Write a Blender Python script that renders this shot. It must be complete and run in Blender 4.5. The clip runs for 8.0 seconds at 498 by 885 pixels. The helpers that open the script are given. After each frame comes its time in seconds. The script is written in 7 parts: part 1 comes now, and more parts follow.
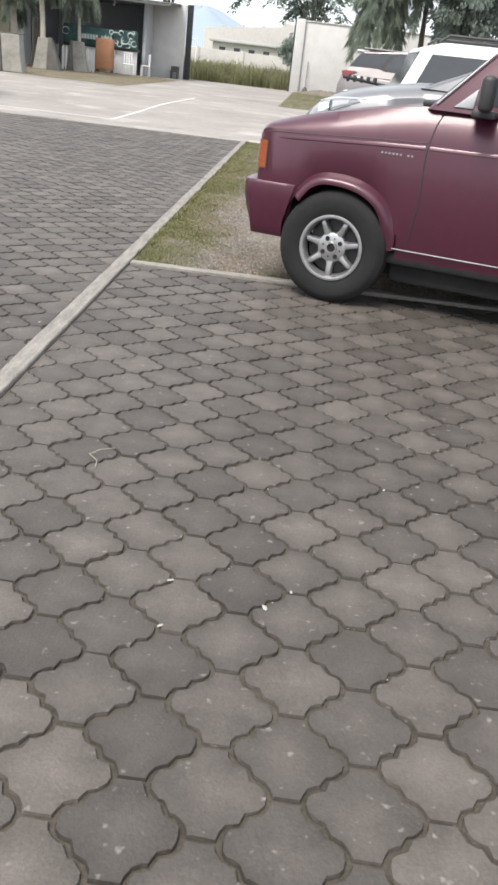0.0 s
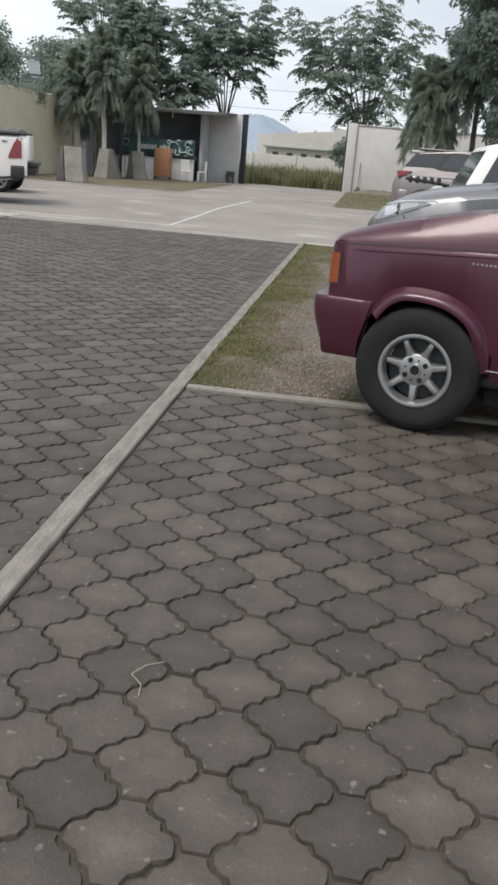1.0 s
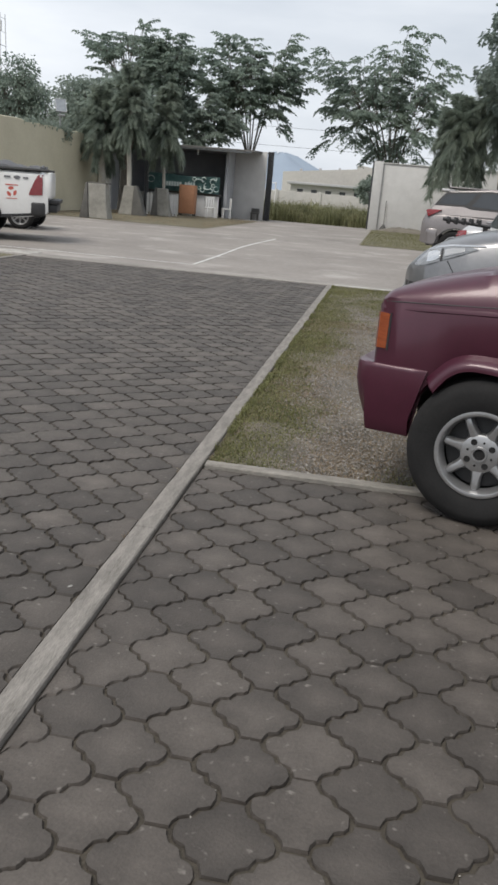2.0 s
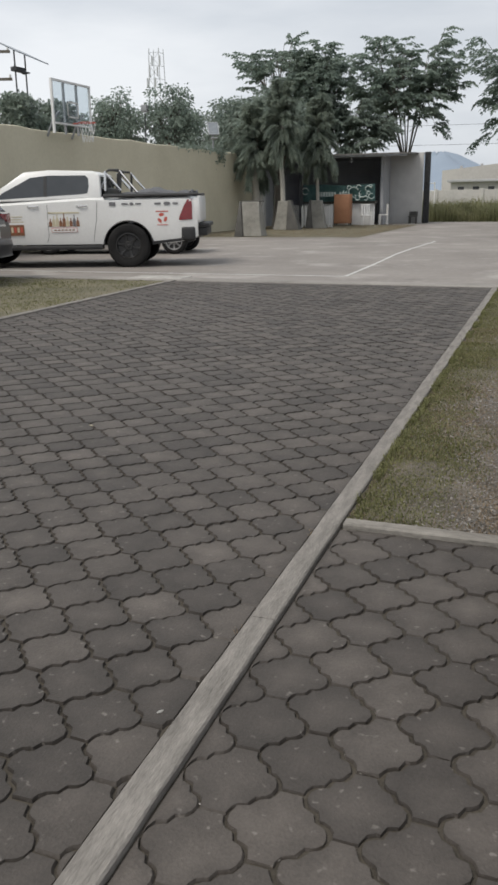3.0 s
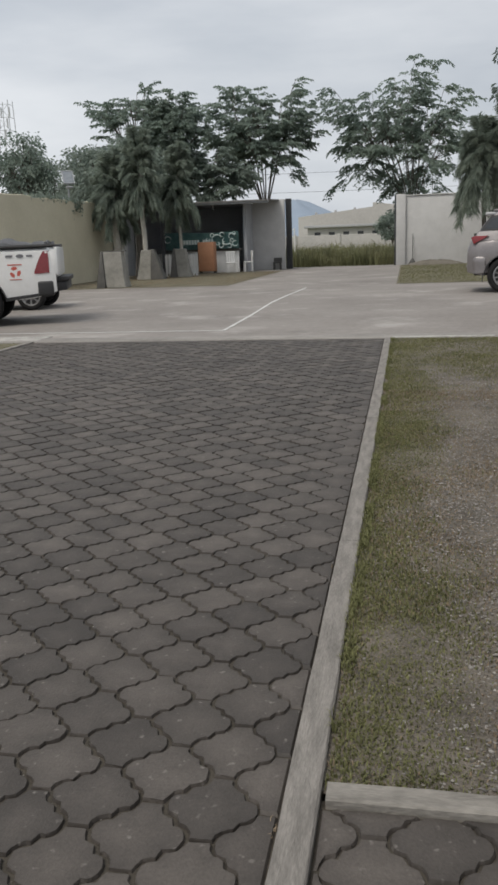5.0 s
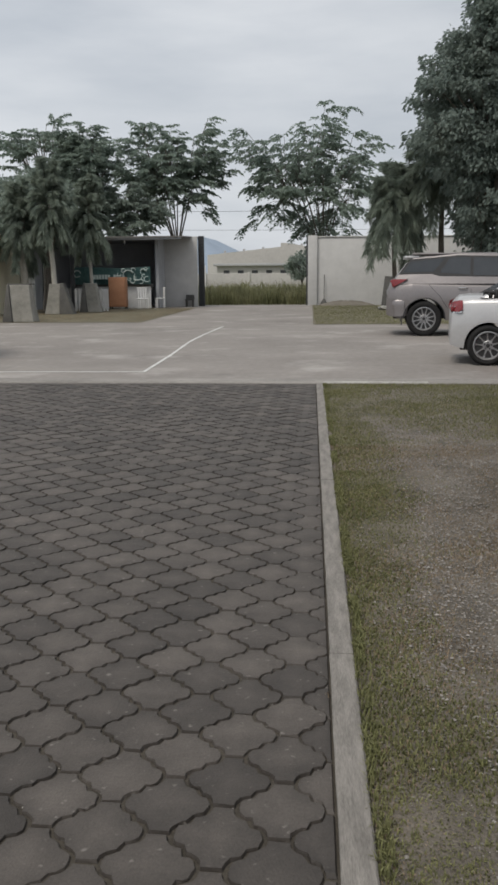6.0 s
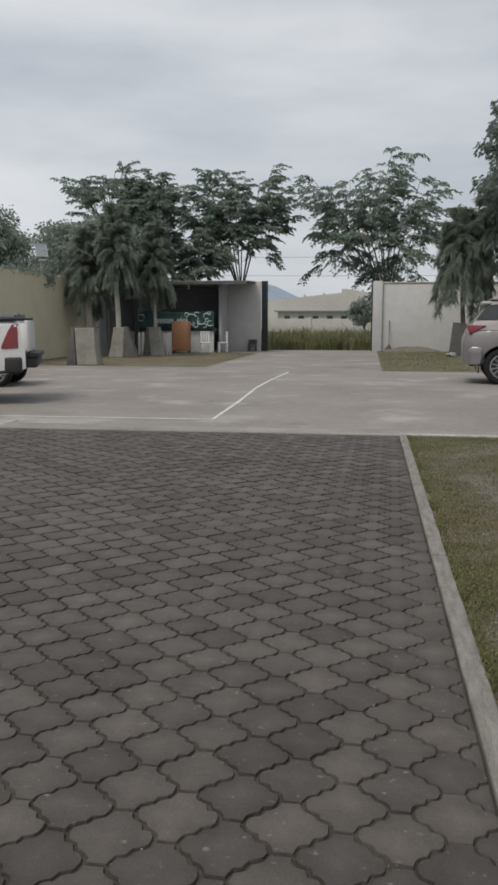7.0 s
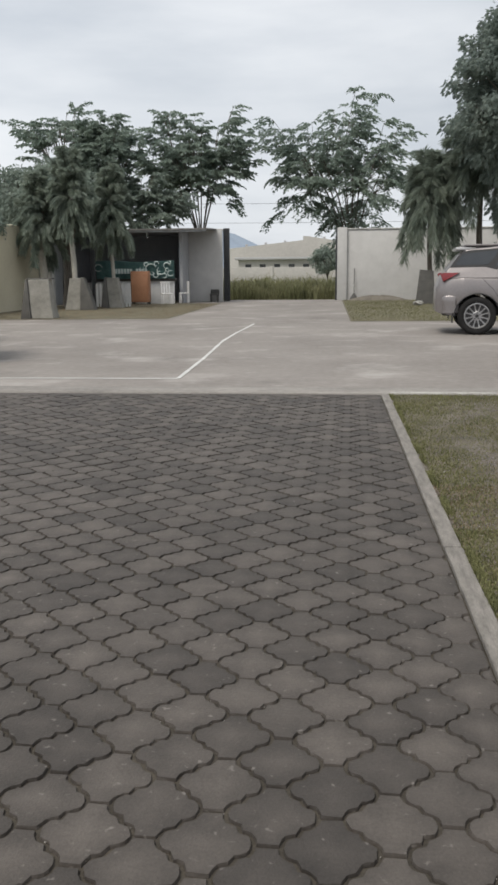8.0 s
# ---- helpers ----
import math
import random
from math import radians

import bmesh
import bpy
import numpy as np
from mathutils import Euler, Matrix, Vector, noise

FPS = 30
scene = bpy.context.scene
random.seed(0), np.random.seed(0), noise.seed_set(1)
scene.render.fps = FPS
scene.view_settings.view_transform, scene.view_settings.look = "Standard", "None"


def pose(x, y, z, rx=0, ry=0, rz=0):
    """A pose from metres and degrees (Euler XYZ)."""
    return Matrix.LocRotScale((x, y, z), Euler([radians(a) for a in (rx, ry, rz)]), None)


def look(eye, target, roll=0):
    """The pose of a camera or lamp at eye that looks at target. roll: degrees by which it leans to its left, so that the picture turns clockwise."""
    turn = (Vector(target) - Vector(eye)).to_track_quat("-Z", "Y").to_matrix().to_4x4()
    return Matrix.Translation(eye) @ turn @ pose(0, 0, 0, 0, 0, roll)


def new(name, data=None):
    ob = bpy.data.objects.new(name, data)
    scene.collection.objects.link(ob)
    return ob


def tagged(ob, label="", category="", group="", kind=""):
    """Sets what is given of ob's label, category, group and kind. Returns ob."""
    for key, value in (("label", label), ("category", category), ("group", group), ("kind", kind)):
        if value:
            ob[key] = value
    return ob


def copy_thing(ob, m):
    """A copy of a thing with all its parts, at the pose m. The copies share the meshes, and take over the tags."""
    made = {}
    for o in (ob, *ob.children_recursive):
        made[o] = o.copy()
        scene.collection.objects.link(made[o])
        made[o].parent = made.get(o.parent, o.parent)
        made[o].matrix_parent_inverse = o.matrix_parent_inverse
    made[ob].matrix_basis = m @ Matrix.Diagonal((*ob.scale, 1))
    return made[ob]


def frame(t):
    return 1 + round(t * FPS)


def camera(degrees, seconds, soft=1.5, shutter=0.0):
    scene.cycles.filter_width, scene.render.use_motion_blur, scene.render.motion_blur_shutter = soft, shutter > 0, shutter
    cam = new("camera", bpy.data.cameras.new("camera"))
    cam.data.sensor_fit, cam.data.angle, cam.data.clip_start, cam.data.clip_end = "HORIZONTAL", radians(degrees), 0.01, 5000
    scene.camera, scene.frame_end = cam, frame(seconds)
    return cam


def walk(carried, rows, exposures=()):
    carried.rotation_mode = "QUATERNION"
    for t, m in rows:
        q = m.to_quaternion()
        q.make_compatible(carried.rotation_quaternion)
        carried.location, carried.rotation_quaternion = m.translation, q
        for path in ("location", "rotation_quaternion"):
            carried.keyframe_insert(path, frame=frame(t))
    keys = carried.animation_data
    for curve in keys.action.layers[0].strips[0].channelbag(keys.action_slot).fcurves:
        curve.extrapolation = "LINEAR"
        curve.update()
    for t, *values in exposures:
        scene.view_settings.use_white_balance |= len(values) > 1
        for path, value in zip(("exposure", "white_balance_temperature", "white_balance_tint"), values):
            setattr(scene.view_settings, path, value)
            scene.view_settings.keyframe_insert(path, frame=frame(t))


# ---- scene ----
cam = camera(33.4, 8.0, soft=2.9)
PATH = [
    (0, (1.004, -5.083, 1.232), (0.955, -3.265, 0.399), 6.8),
    (0.2, (0.992, -4.936, 1.232), (0.998, -3.111, 0.415), 5.5),
    (0.3, (0.983, -4.864, 1.232), (0.978, -3.028, 0.440), 5.2),
    (0.5, (0.958, -4.722, 1.234), (0.85, -2.872, 0.483), 3.4),
    (0.8, (0.898, -4.521, 1.240), (0.687, -2.655, 0.552), 4.2),
    (1, (0.86, -4.398, 1.246), (0.654, -2.516, 0.6), 4.7),
    (1.2, (0.833, -4.28, 1.253), (0.642, -2.383, 0.649), 4.3),
    (2.3, (0.706, -3.491, 1.271), (0.387, -1.601, 0.7), 3.9),
    (2.4, (0.719, -3.437, 1.256), (0.379, -1.549, 0.688), 3.1),
    (2.5, (0.732, -3.38, 1.241), (0.393, -1.492, 0.676), 2.9),
    (2.7, (0.727, -3.240, 1.248), (0.359, -1.357, 0.686), 2.0),
    (2.9, (0.714, -3.082, 1.260), (0.187, -1.235, 0.701), -0.1),
    (3, (0.706, -3.005, 1.262), (0.049, -1.202, 0.698), -0.8),
    (3.1, (0.696, -2.934, 1.262), (-0.020, -1.152, 0.702), -1.1),
    (3.2, (0.684, -2.866, 1.262), (-0.066, -1.097, 0.703), -1.3),
    (3.3, (0.668, -2.800, 1.260), (-0.065, -1.024, 0.708), -0.9),
    (3.5, (0.623, -2.669, 1.254), (0.016, -0.843, 0.709), -0.4),
    (3.7, (0.570, -2.523, 1.237), (0.185, -0.635, 0.704), 1.1),
    (4, (0.511, -2.286, 1.231), (0.241, -0.375, 0.706), -0.0),
    (4.1, (0.483, -2.218, 1.232), (0.184, -0.310, 0.712), -1.2),
    (4.2, (0.450, -2.155, 1.236), (0.113, -0.253, 0.718), -1.2),
    (5.3, (0.092, -1.47, 1.288), (-0.278, 0.444, 0.843), -2.0),
    (5.4, (0.069, -1.398, 1.292), (-0.304, 0.517, 0.853), -2.0),
    (5.5, (0.042, -1.326, 1.296), (-0.327, 0.592, 0.864), -2.3),
    (5.9, (-0.128, -1.052, 1.300), (-0.321, 0.898, 0.898), -0.6),
    (6, (-0.171, -0.985, 1.3), (-0.317, 0.972, 0.912), -0.4),
    (6.2, (-0.241, -0.849, 1.293), (-0.359, 1.122, 0.979), -0.2),
    (6.4, (-0.298, -0.712, 1.283), (-0.430, 1.274, 1.091), -0.4),
    (6.5, (-0.325, -0.643, 1.281), (-0.498, 1.341, 1.104), -0.5),
    (6.7, (-0.382, -0.505, 1.281), (-0.642, 1.466, 1.063), 0.0),
    (7, (-0.466, -0.299, 1.282), (-0.747, 1.661, 0.999), 0.1),
    (7.2, (-0.513, -0.161, 1.281), (-0.760, 1.790, 0.916), -0.2),
    (7.4, (-0.554, -0.020, 1.280), (-0.737, 1.933, 0.891), -1.9),
    (7.5, (-0.572, 0.053, 1.28), (-0.749, 2.006, 0.889), -2.1),
    (7.7, (-0.605, 0.206, 1.284), (-0.789, 2.158, 0.890), -2.4),
    (8, (-0.651, 0.444, 1.297), (-0.841, 2.394, 0.896), -0.5),
]
walk(cam, [(t, look(eye, target, roll)) for t, eye, target, roll in PATH], [(0, 1.75, 6800, 11), (0.3, 1.85, 6800, 10), (0.5, 1.66, 6750, 10), (1, 0.95, 6750, 10), (2.5, 0.76, 6800, 10), (3.0, 0.62, 6850, 10), (3.5, 0.45, 6850, 10), (4, 0.82, 6800, 10), (5.5, 0.37, 6850, 10), (6, 0.46, 6850, 10), (6.5, 0.08, 6850, 10), (7, 0.38, 6850, 10), (7.5, 0.84, 6900, 10), (8, 0.72, 6900, 10)])

# ---- sky, sun and exposure ----
world = bpy.data.worlds.new("overcast_sky")
scene.world = world
world.use_nodes = True
wn, wl = world.node_tree.nodes, world.node_tree.links
wn.clear()
w_out = wn.new("ShaderNodeOutputWorld")
w_sky = wn.new("ShaderNodeTexSky")
w_sky.sky_type, w_sky.sun_disc = "NISHITA", False
w_sky.sun_elevation, w_sky.sun_rotation = radians(58), radians(145)
w_sky.air_density, w_sky.dust_density = 1.0, 4.0
w_co = wn.new("ShaderNodeTexCoord")
w_map = wn.new("ShaderNodeMapping")
w_map.inputs["Scale"].default_value = (1.0, 1.0, 4.2)
w_map.inputs["Location"].default_value = (0.35, 0.1, 0.2)
w_noise = wn.new("ShaderNodeTexNoise")
w_noise.inputs["Scale"].default_value, w_noise.inputs["Detail"].default_value, w_noise.inputs["Roughness"].default_value = 1.7, 6, 0.52
w_ramp = wn.new("ShaderNodeValToRGB")
w_ramp.color_ramp.elements[0].position, w_ramp.color_ramp.elements[0].color = 0.34, (0.42, 0.475, 0.555, 1)
w_ramp.color_ramp.elements[1].position, w_ramp.color_ramp.elements[1].color = 0.66, (0.70, 0.745, 0.81, 1)
w_cloud = wn.new("ShaderNodeBackground")
w_cloud.inputs["Strength"].default_value = 0.8
w_blue = wn.new("ShaderNodeBackground")
w_blue.inputs["Strength"].default_value = 0.06
w_mix = wn.new("ShaderNodeMixShader")
w_mix.inputs[0].default_value = 0.9
w_sep = wn.new("ShaderNodeSeparateXYZ")
w_side = wn.new("ShaderNodeMapRange")
w_side.inputs["From Min"].default_value, w_side.inputs["From Max"].default_value = -0.6, 0.6
w_side.inputs["To Min"].default_value, w_side.inputs["To Max"].default_value = 0.86, 0.76
wl.new(w_co.outputs["Generated"], w_sep.inputs[0])
wl.new(w_sep.outputs["X"], w_side.inputs["Value"])
wl.new(w_side.outputs["Result"], w_cloud.inputs["Strength"])
wl.new(w_co.outputs["Generated"], w_map.inputs["Vector"])
wl.new(w_map.outputs["Vector"], w_noise.inputs["Vector"])
wl.new(w_noise.outputs["Fac"], w_ramp.inputs["Fac"])
wl.new(w_ramp.outputs["Color"], w_cloud.inputs["Color"])
wl.new(w_sky.outputs["Color"], w_blue.inputs["Color"])
wl.new(w_blue.outputs[0], w_mix.inputs[1])
wl.new(w_cloud.outputs[0], w_mix.inputs[2])
wl.new(w_mix.outputs[0], w_out.inputs["Surface"])

sun = new("sun", bpy.data.lights.new("sun", "SUN"))
sun.data.energy, sun.data.angle, sun.data.color = 1.5, radians(25), (1.0, 0.97, 0.92)
sun.matrix_world = look((-11, -16, 31), (0, 0, 0))

# ---- materials ----


def material(name, colors, rough=0.7, scale=6.0, fine=60.0, bump=0.0, bump_scale=None, metal=0.0, vary=0.0, island=False, coat=0.0, spec=0.5, stretch=(1, 1, 1), contrast=(0.3, 0.7), wear_sheen=0.0, thin=0.0, chips=None, placed=False):
    """A surface whose colour wanders between two tones at two scales; vary: how much single pieces differ."""
    m = bpy.data.materials.new(name)
    m.use_nodes = True
    n, l = m.node_tree.nodes, m.node_tree.links
    p = n["Principled BSDF"]
    co = n.new("ShaderNodeTexCoord")
    mp = n.new("ShaderNodeMapping")
    mp.inputs["Scale"].default_value = stretch
    l.new(n.new("ShaderNodeNewGeometry").outputs["Position"] if placed else co.outputs["Object"], mp.inputs["Vector"])
    a, b = n.new("ShaderNodeTexNoise"), n.new("ShaderNodeTexNoise")
    for node, s, d in ((a, scale, 4), (b, fine, 3)):
        node.inputs["Scale"].default_value, node.inputs["Detail"].default_value, node.inputs["Roughness"].default_value = s, d, 0.6
        l.new(mp.outputs["Vector"], node.inputs["Vector"])
    mix = n.new("ShaderNodeMix")
    mix.data_type, mix.blend_type = "FLOAT", "MIX"
    mix.inputs["Factor"].default_value = 0.38
    l.new(a.outputs["Fac"], mix.inputs["A"])
    l.new(b.outputs["Fac"], mix.inputs["B"])
    ramp = n.new("ShaderNodeValToRGB")
    for e, c, at in zip(ramp.color_ramp.elements, colors, contrast):
        e.color, e.position = (*c, 1), at
    l.new(mix.outputs["Result"], ramp.inputs["Fac"])
    out = ramp.outputs["Color"]
    if vary:
        if island:
            r = n.new("ShaderNodeNewGeometry").outputs["Random Per Island"]
        else:
            r = n.new("ShaderNodeObjectInfo").outputs["Random"]
        span = n.new("ShaderNodeMapRange")
        span.inputs["To Min"].default_value, span.inputs["To Max"].default_value = 1 - vary, 1 + vary
        l.new(r, span.inputs["Value"])
        hsv = n.new("ShaderNodeHueSaturation")
        l.new(out, hsv.inputs["Color"])
        value = span.outputs["Result"]
        if chips:
            dark, fall, both = n.new("ShaderNodeMath"), n.new("ShaderNodeMath"), n.new("ShaderNodeMath")
            dark.operation, fall.operation, both.operation = "GREATER_THAN", "MULTIPLY_ADD", "MULTIPLY"
            dark.inputs[1].default_value, fall.inputs[1].default_value, fall.inputs[2].default_value = 0.94, -0.42, 1.0
            l.new(r, dark.inputs[0])
            l.new(dark.outputs[0], fall.inputs[0])
            l.new(value, both.inputs[0])
            l.new(fall.outputs[0], both.inputs[1])
            value = both.outputs[0]
        l.new(value, hsv.inputs["Value"])
        out = hsv.outputs["Color"]
    # Lighter middles: trodden wear plus a highlight put into the colour.
    if wear_sheen:
        worn = n.new("ShaderNodeAttribute")
        worn.attribute_name = "wear_sheen"
        gain = n.new("ShaderNodeMapRange")
        gain.inputs["To Min"].default_value, gain.inputs["To Max"].default_value = 1 - wear_sheen, 1 + wear_sheen
        l.new(worn.outputs["Fac"], gain.inputs["Value"])
        centre_tone = n.new("ShaderNodeHueSaturation")
        l.new(out, centre_tone.inputs["Color"])
        l.new(gain.outputs["Result"], centre_tone.inputs["Value"])
        out = centre_tone.outputs["Color"]
    if chips:
        spot = n.new("ShaderNodeTexNoise")
        spot.inputs["Scale"].default_value, spot.inputs["Detail"].default_value = 34, 2
        l.new(mp.outputs["Vector"], spot.inputs["Vector"])
        edge = n.new("ShaderNodeMapRange")
        edge.inputs["From Min"].default_value, edge.inputs["From Max"].default_value = 0.66, 0.76
        edge.inputs["To Max"].default_value = 0.55
        l.new(spot.outputs["Fac"], edge.inputs["Value"])
        bare = n.new("ShaderNodeMix")
        bare.data_type = "RGBA"
        for socket in bare.inputs:
            if socket.name == "B" and socket.type == "RGBA":
                socket.default_value = (*chips, 1)
            if socket.name == "A" and socket.type == "RGBA":
                l.new(out, socket)
            if socket.name == "Factor" and socket.type == "VALUE":
                l.new(edge.outputs["Result"], socket)
        out = [o for o in bare.outputs if o.type == "RGBA"][0]
    if thin:
        lit = n.new("ShaderNodeBsdfTranslucent")
        leafy = thin > 0.44
        both = n.new("ShaderNodeAddShader" if leafy else "ShaderNodeMixShader")
        if not leafy:
            both.inputs[0].default_value = thin
        l.new(out, lit.inputs["Color"])
        l.new(p.outputs[0], both.inputs[0 if leafy else 1])
        l.new(lit.outputs[0], both.inputs[1 if leafy else 2])
        l.new(both.outputs[0], n["Material Output"].inputs["Surface"])
    l.new(out, p.inputs["Base Color"])
    p.inputs["Roughness"].default_value, p.inputs["Metallic"].default_value = rough, metal
    p.inputs["Specular IOR Level"].default_value, p.inputs["Coat Weight"].default_value = spec, coat
    p.inputs["Coat Roughness"].default_value = 0.14
    if bump:
        t = n.new("ShaderNodeTexNoise")
        t.inputs["Scale"].default_value, t.inputs["Detail"].default_value = bump_scale or fine, 5
        l.new(mp.outputs["Vector"], t.inputs["Vector"])
        bp = n.new("ShaderNodeBump")
        bp.inputs["Strength"].default_value, bp.inputs["Distance"].default_value = 1.0, bump
        l.new(t.outputs["Fac"], bp.inputs["Height"])
        l.new(bp.outputs["Normal"], p.inputs["Normal"])
    return m


M = {}
M["paver"] = material("paver_concrete", ((0.0463, 0.0399, 0.0349), (0.102, 0.0882, 0.0778)), 0.64, 7, 110, 0.0022, 140, spec=0.38, vary=0.26, wear_sheen=0.16, chips=(0.24, 0.22, 0.2), placed=True)
M["paver_far"] = material("paver_concrete_field", ((0.0463, 0.0399, 0.0349), (0.102, 0.0882, 0.0778)), 0.64, 7, 110, 0.0022, 140, spec=0.38, vary=0.26, island=True, wear_sheen=0.16, chips=(0.24, 0.22, 0.2), placed=True)
M["joint"] = material("joint_sand", ((0.024, 0.0205, 0.016), (0.082, 0.07, 0.054)), 0.95, 6, 90, 0.004, 120)
M["kerb"] = material("kerb_concrete", ((0.108, 0.1, 0.09), (0.295, 0.274, 0.25)), 0.9, 11, 70, 0.004, 80, stretch=(2.6, 0.55, 1), contrast=(0.3, 0.72))
M["edging"] = material("edging_concrete", ((0.125, 0.116, 0.103), (0.3, 0.28, 0.25)), 0.9, 9, 70, 0.004, 80, stretch=(0.5, 1.6, 1), contrast=(0.3, 0.72))
M["band"] = material("band_concrete", ((0.17, 0.158, 0.145), (0.315, 0.296, 0.272)), 0.85, 1.0, 14, 0.002, 60, contrast=(0.36, 0.66))
M["pale_concrete"] = material("whitewashed_concrete", ((0.24, 0.228, 0.21), (0.47, 0.455, 0.425)), 0.85, 5, 40, 0.003, 60, contrast=(0.36, 0.66))
M["dark_soil"] = material("dark_damp_soil", ((0.09, 0.08, 0.065), (0.2, 0.18, 0.15)), 0.95, 3, 40, 0.01, 30)
M["line_paint"] = material("white_line_paint", ((0.4, 0.4, 0.385), (0.7, 0.7, 0.68)), 0.7, 5, 50)
M["soil"] = material("soil_and_thatch", ((0.083, 0.072, 0.058), (0.215, 0.188, 0.155)), 0.95, 3.5, 120, 0.02, 90, contrast=(0.35, 0.64))
M["lawn_soil"] = material("lawn_thatch", ((0.08, 0.075, 0.047), (0.18, 0.16, 0.108)), 0.95, 1.2, 60, 0.012, 50, contrast=(0.35, 0.64))
M["far_ground"] = material("far_meadow", ((0.06, 0.08, 0.025), (0.14, 0.14, 0.06)), 0.95, 0.1, 4, 0.02, 3)
M["gravel"] = material("gravel_stones", ((0.113, 0.105, 0.096), (0.305, 0.287, 0.265)), 0.9, 20, 120, vary=0.5, island=True)
M["grass"] = material("grass_blades", ((0.11, 0.118, 0.045), (0.225, 0.222, 0.1)), 0.75, 1.6, 30, vary=0.4, island=True, thin=0.3)
M["dry_grass"] = material("dry_grass_blades", ((0.15, 0.112, 0.073), (0.3, 0.23, 0.155)), 0.8, 2, 30, vary=0.3, island=True)
M["tall_grass"] = material("tall_field_grass", ((0.12, 0.135, 0.06), (0.29, 0.275, 0.16)), 0.8, 0.5, 8, vary=0.35, island=True, thin=0.4)
# Foliage greens are lifted and blue-greyed: haze painted into the leaf colours.
M["leaf"] = material("hazed_tree_leaf", ((0.09, 0.118, 0.104), (0.135, 0.162, 0.132)), 0.75, 0.6, 9, vary=0.2, island=True, thin=0.5, spec=0.3)
M["leaf_dark"] = material("hazed_dense_leaf", ((0.088, 0.112, 0.1), (0.135, 0.158, 0.13)), 0.7, 0.6, 9, vary=0.22, island=True, thin=0.5, spec=0.3)
M["leaf_deep"] = material("hazed_deep_leaf", ((0.075, 0.097, 0.088), (0.12, 0.142, 0.124)), 0.7, 0.6, 9, vary=0.22, island=True, thin=0.45, spec=0.3)
M["frond"] = material("hazed_palm_frond", ((0.092, 0.115, 0.1), (0.15, 0.17, 0.136)), 0.7, 0.8, 9, vary=0.22, island=True, thin=0.5, spec=0.3)
M["bark"] = material("grey_bark", ((0.07, 0.06, 0.05), (0.19, 0.17, 0.145)), 0.9, 6, 50, 0.01, 30, stretch=(1, 1, 0.3))
M["white_bark"] = material("whitewashed_bark", ((0.24, 0.23, 0.2), (0.46, 0.44, 0.4)), 0.9, 4, 40, 0.008, 25, stretch=(1, 1, 0.4))
M["yellow_wall"] = material("cream_wall_paint", ((0.46, 0.425, 0.32), (0.6, 0.56, 0.435)), 0.85, 0.7, 12, 0.003, 30, contrast=(0.25, 0.75))
M["white_wall"] = material("white_wall_paint", ((0.4, 0.397, 0.392), (0.57, 0.566, 0.557)), 0.85, 0.35, 3, 0.002, 30, contrast=(0.2, 0.7))
M["stained_wall"] = material("stained_white_wall", ((0.3, 0.3, 0.29), (0.68, 0.68, 0.66)), 0.9, 0.9, 9, 0.003, 30, stretch=(1, 1, 0.25), contrast=(0.38, 0.6))
M["gate_steel"] = material("dark_gate_steel", ((0.03, 0.032, 0.036), (0.07, 0.072, 0.078)), 0.6, 3, 40)
M["shed_dark"] = material("shed_interior_paint", ((0.3, 0.31, 0.33), (0.42, 0.43, 0.45)), 0.9, 1.5, 20)
M["roof_sheet"] = material("weathered_roof_sheet", ((0.1, 0.1, 0.1), (0.22, 0.21, 0.2)), 0.7, 2, 30)
M["barrier"] = material("weathered_concrete", ((0.15, 0.145, 0.13), (0.33, 0.32, 0.29)), 0.9, 2.5, 40, 0.006, 40)
M["dark_plank"] = material("dark_stained_plank", ((0.06, 0.06, 0.058), (0.125, 0.12, 0.112)), 0.85, 3, 40)
M["orange_box"] = material("orange_cabinet_paint", ((0.3, 0.14, 0.075), (0.44, 0.22, 0.125)), 0.7, 2, 30)
M["banner"] = material("teal_banner_vinyl", ((0.03, 0.09, 0.095), (0.12, 0.24, 0.23)), 0.6, 2.5, 20)
M["banner_print"] = material("banner_print", ((0.3, 0.4, 0.4), (0.55, 0.62, 0.6)), 0.6, 4, 30)
M["white_plastic"] = material("white_plastic", ((0.6, 0.6, 0.6), (0.78, 0.78, 0.77)), 0.5, 4, 40)
M["grey_building"] = material("pale_warehouse_wall", ((0.42, 0.4, 0.38), (0.56, 0.54, 0.51)), 0.9, 0.2, 3)
M["grey_roof"] = material("grey_warehouse_roof", ((0.33, 0.33, 0.34), (0.45, 0.45, 0.46)), 0.8, 0.3, 4)
M["block_wall"] = material("field_block_wall", ((0.36, 0.35, 0.33), (0.52, 0.5, 0.47)), 0.9, 0.4, 5)
M["mountain"] = material("hazy_blue_slope", ((0.225, 0.275, 0.345), (0.255, 0.31, 0.375)), 1.0, 0.004, 0.03)
M["black_plastic"] = material("black_plastic", ((0.016, 0.016, 0.017), (0.03, 0.03, 0.032)), 0.55, 8, 80)
M["rubber"] = material("tyre_rubber", ((0.011, 0.011, 0.0115), (0.023, 0.0225, 0.0225)), 0.9, 9, 90, 0.001, 120, spec=0.25)
M["alloy"] = material("silver_alloy", ((0.33, 0.33, 0.335), (0.46, 0.46, 0.465)), 0.38, 8, 80, metal=0.85)
M["dark_alloy"] = material("dark_alloy", ((0.03, 0.03, 0.03), (0.07, 0.07, 0.07)), 0.4, 8, 80, metal=0.6)
M["chrome"] = material("chrome", ((0.6, 0.6, 0.6), (0.75, 0.75, 0.75)), 0.15, 8, 80, metal=1.0)
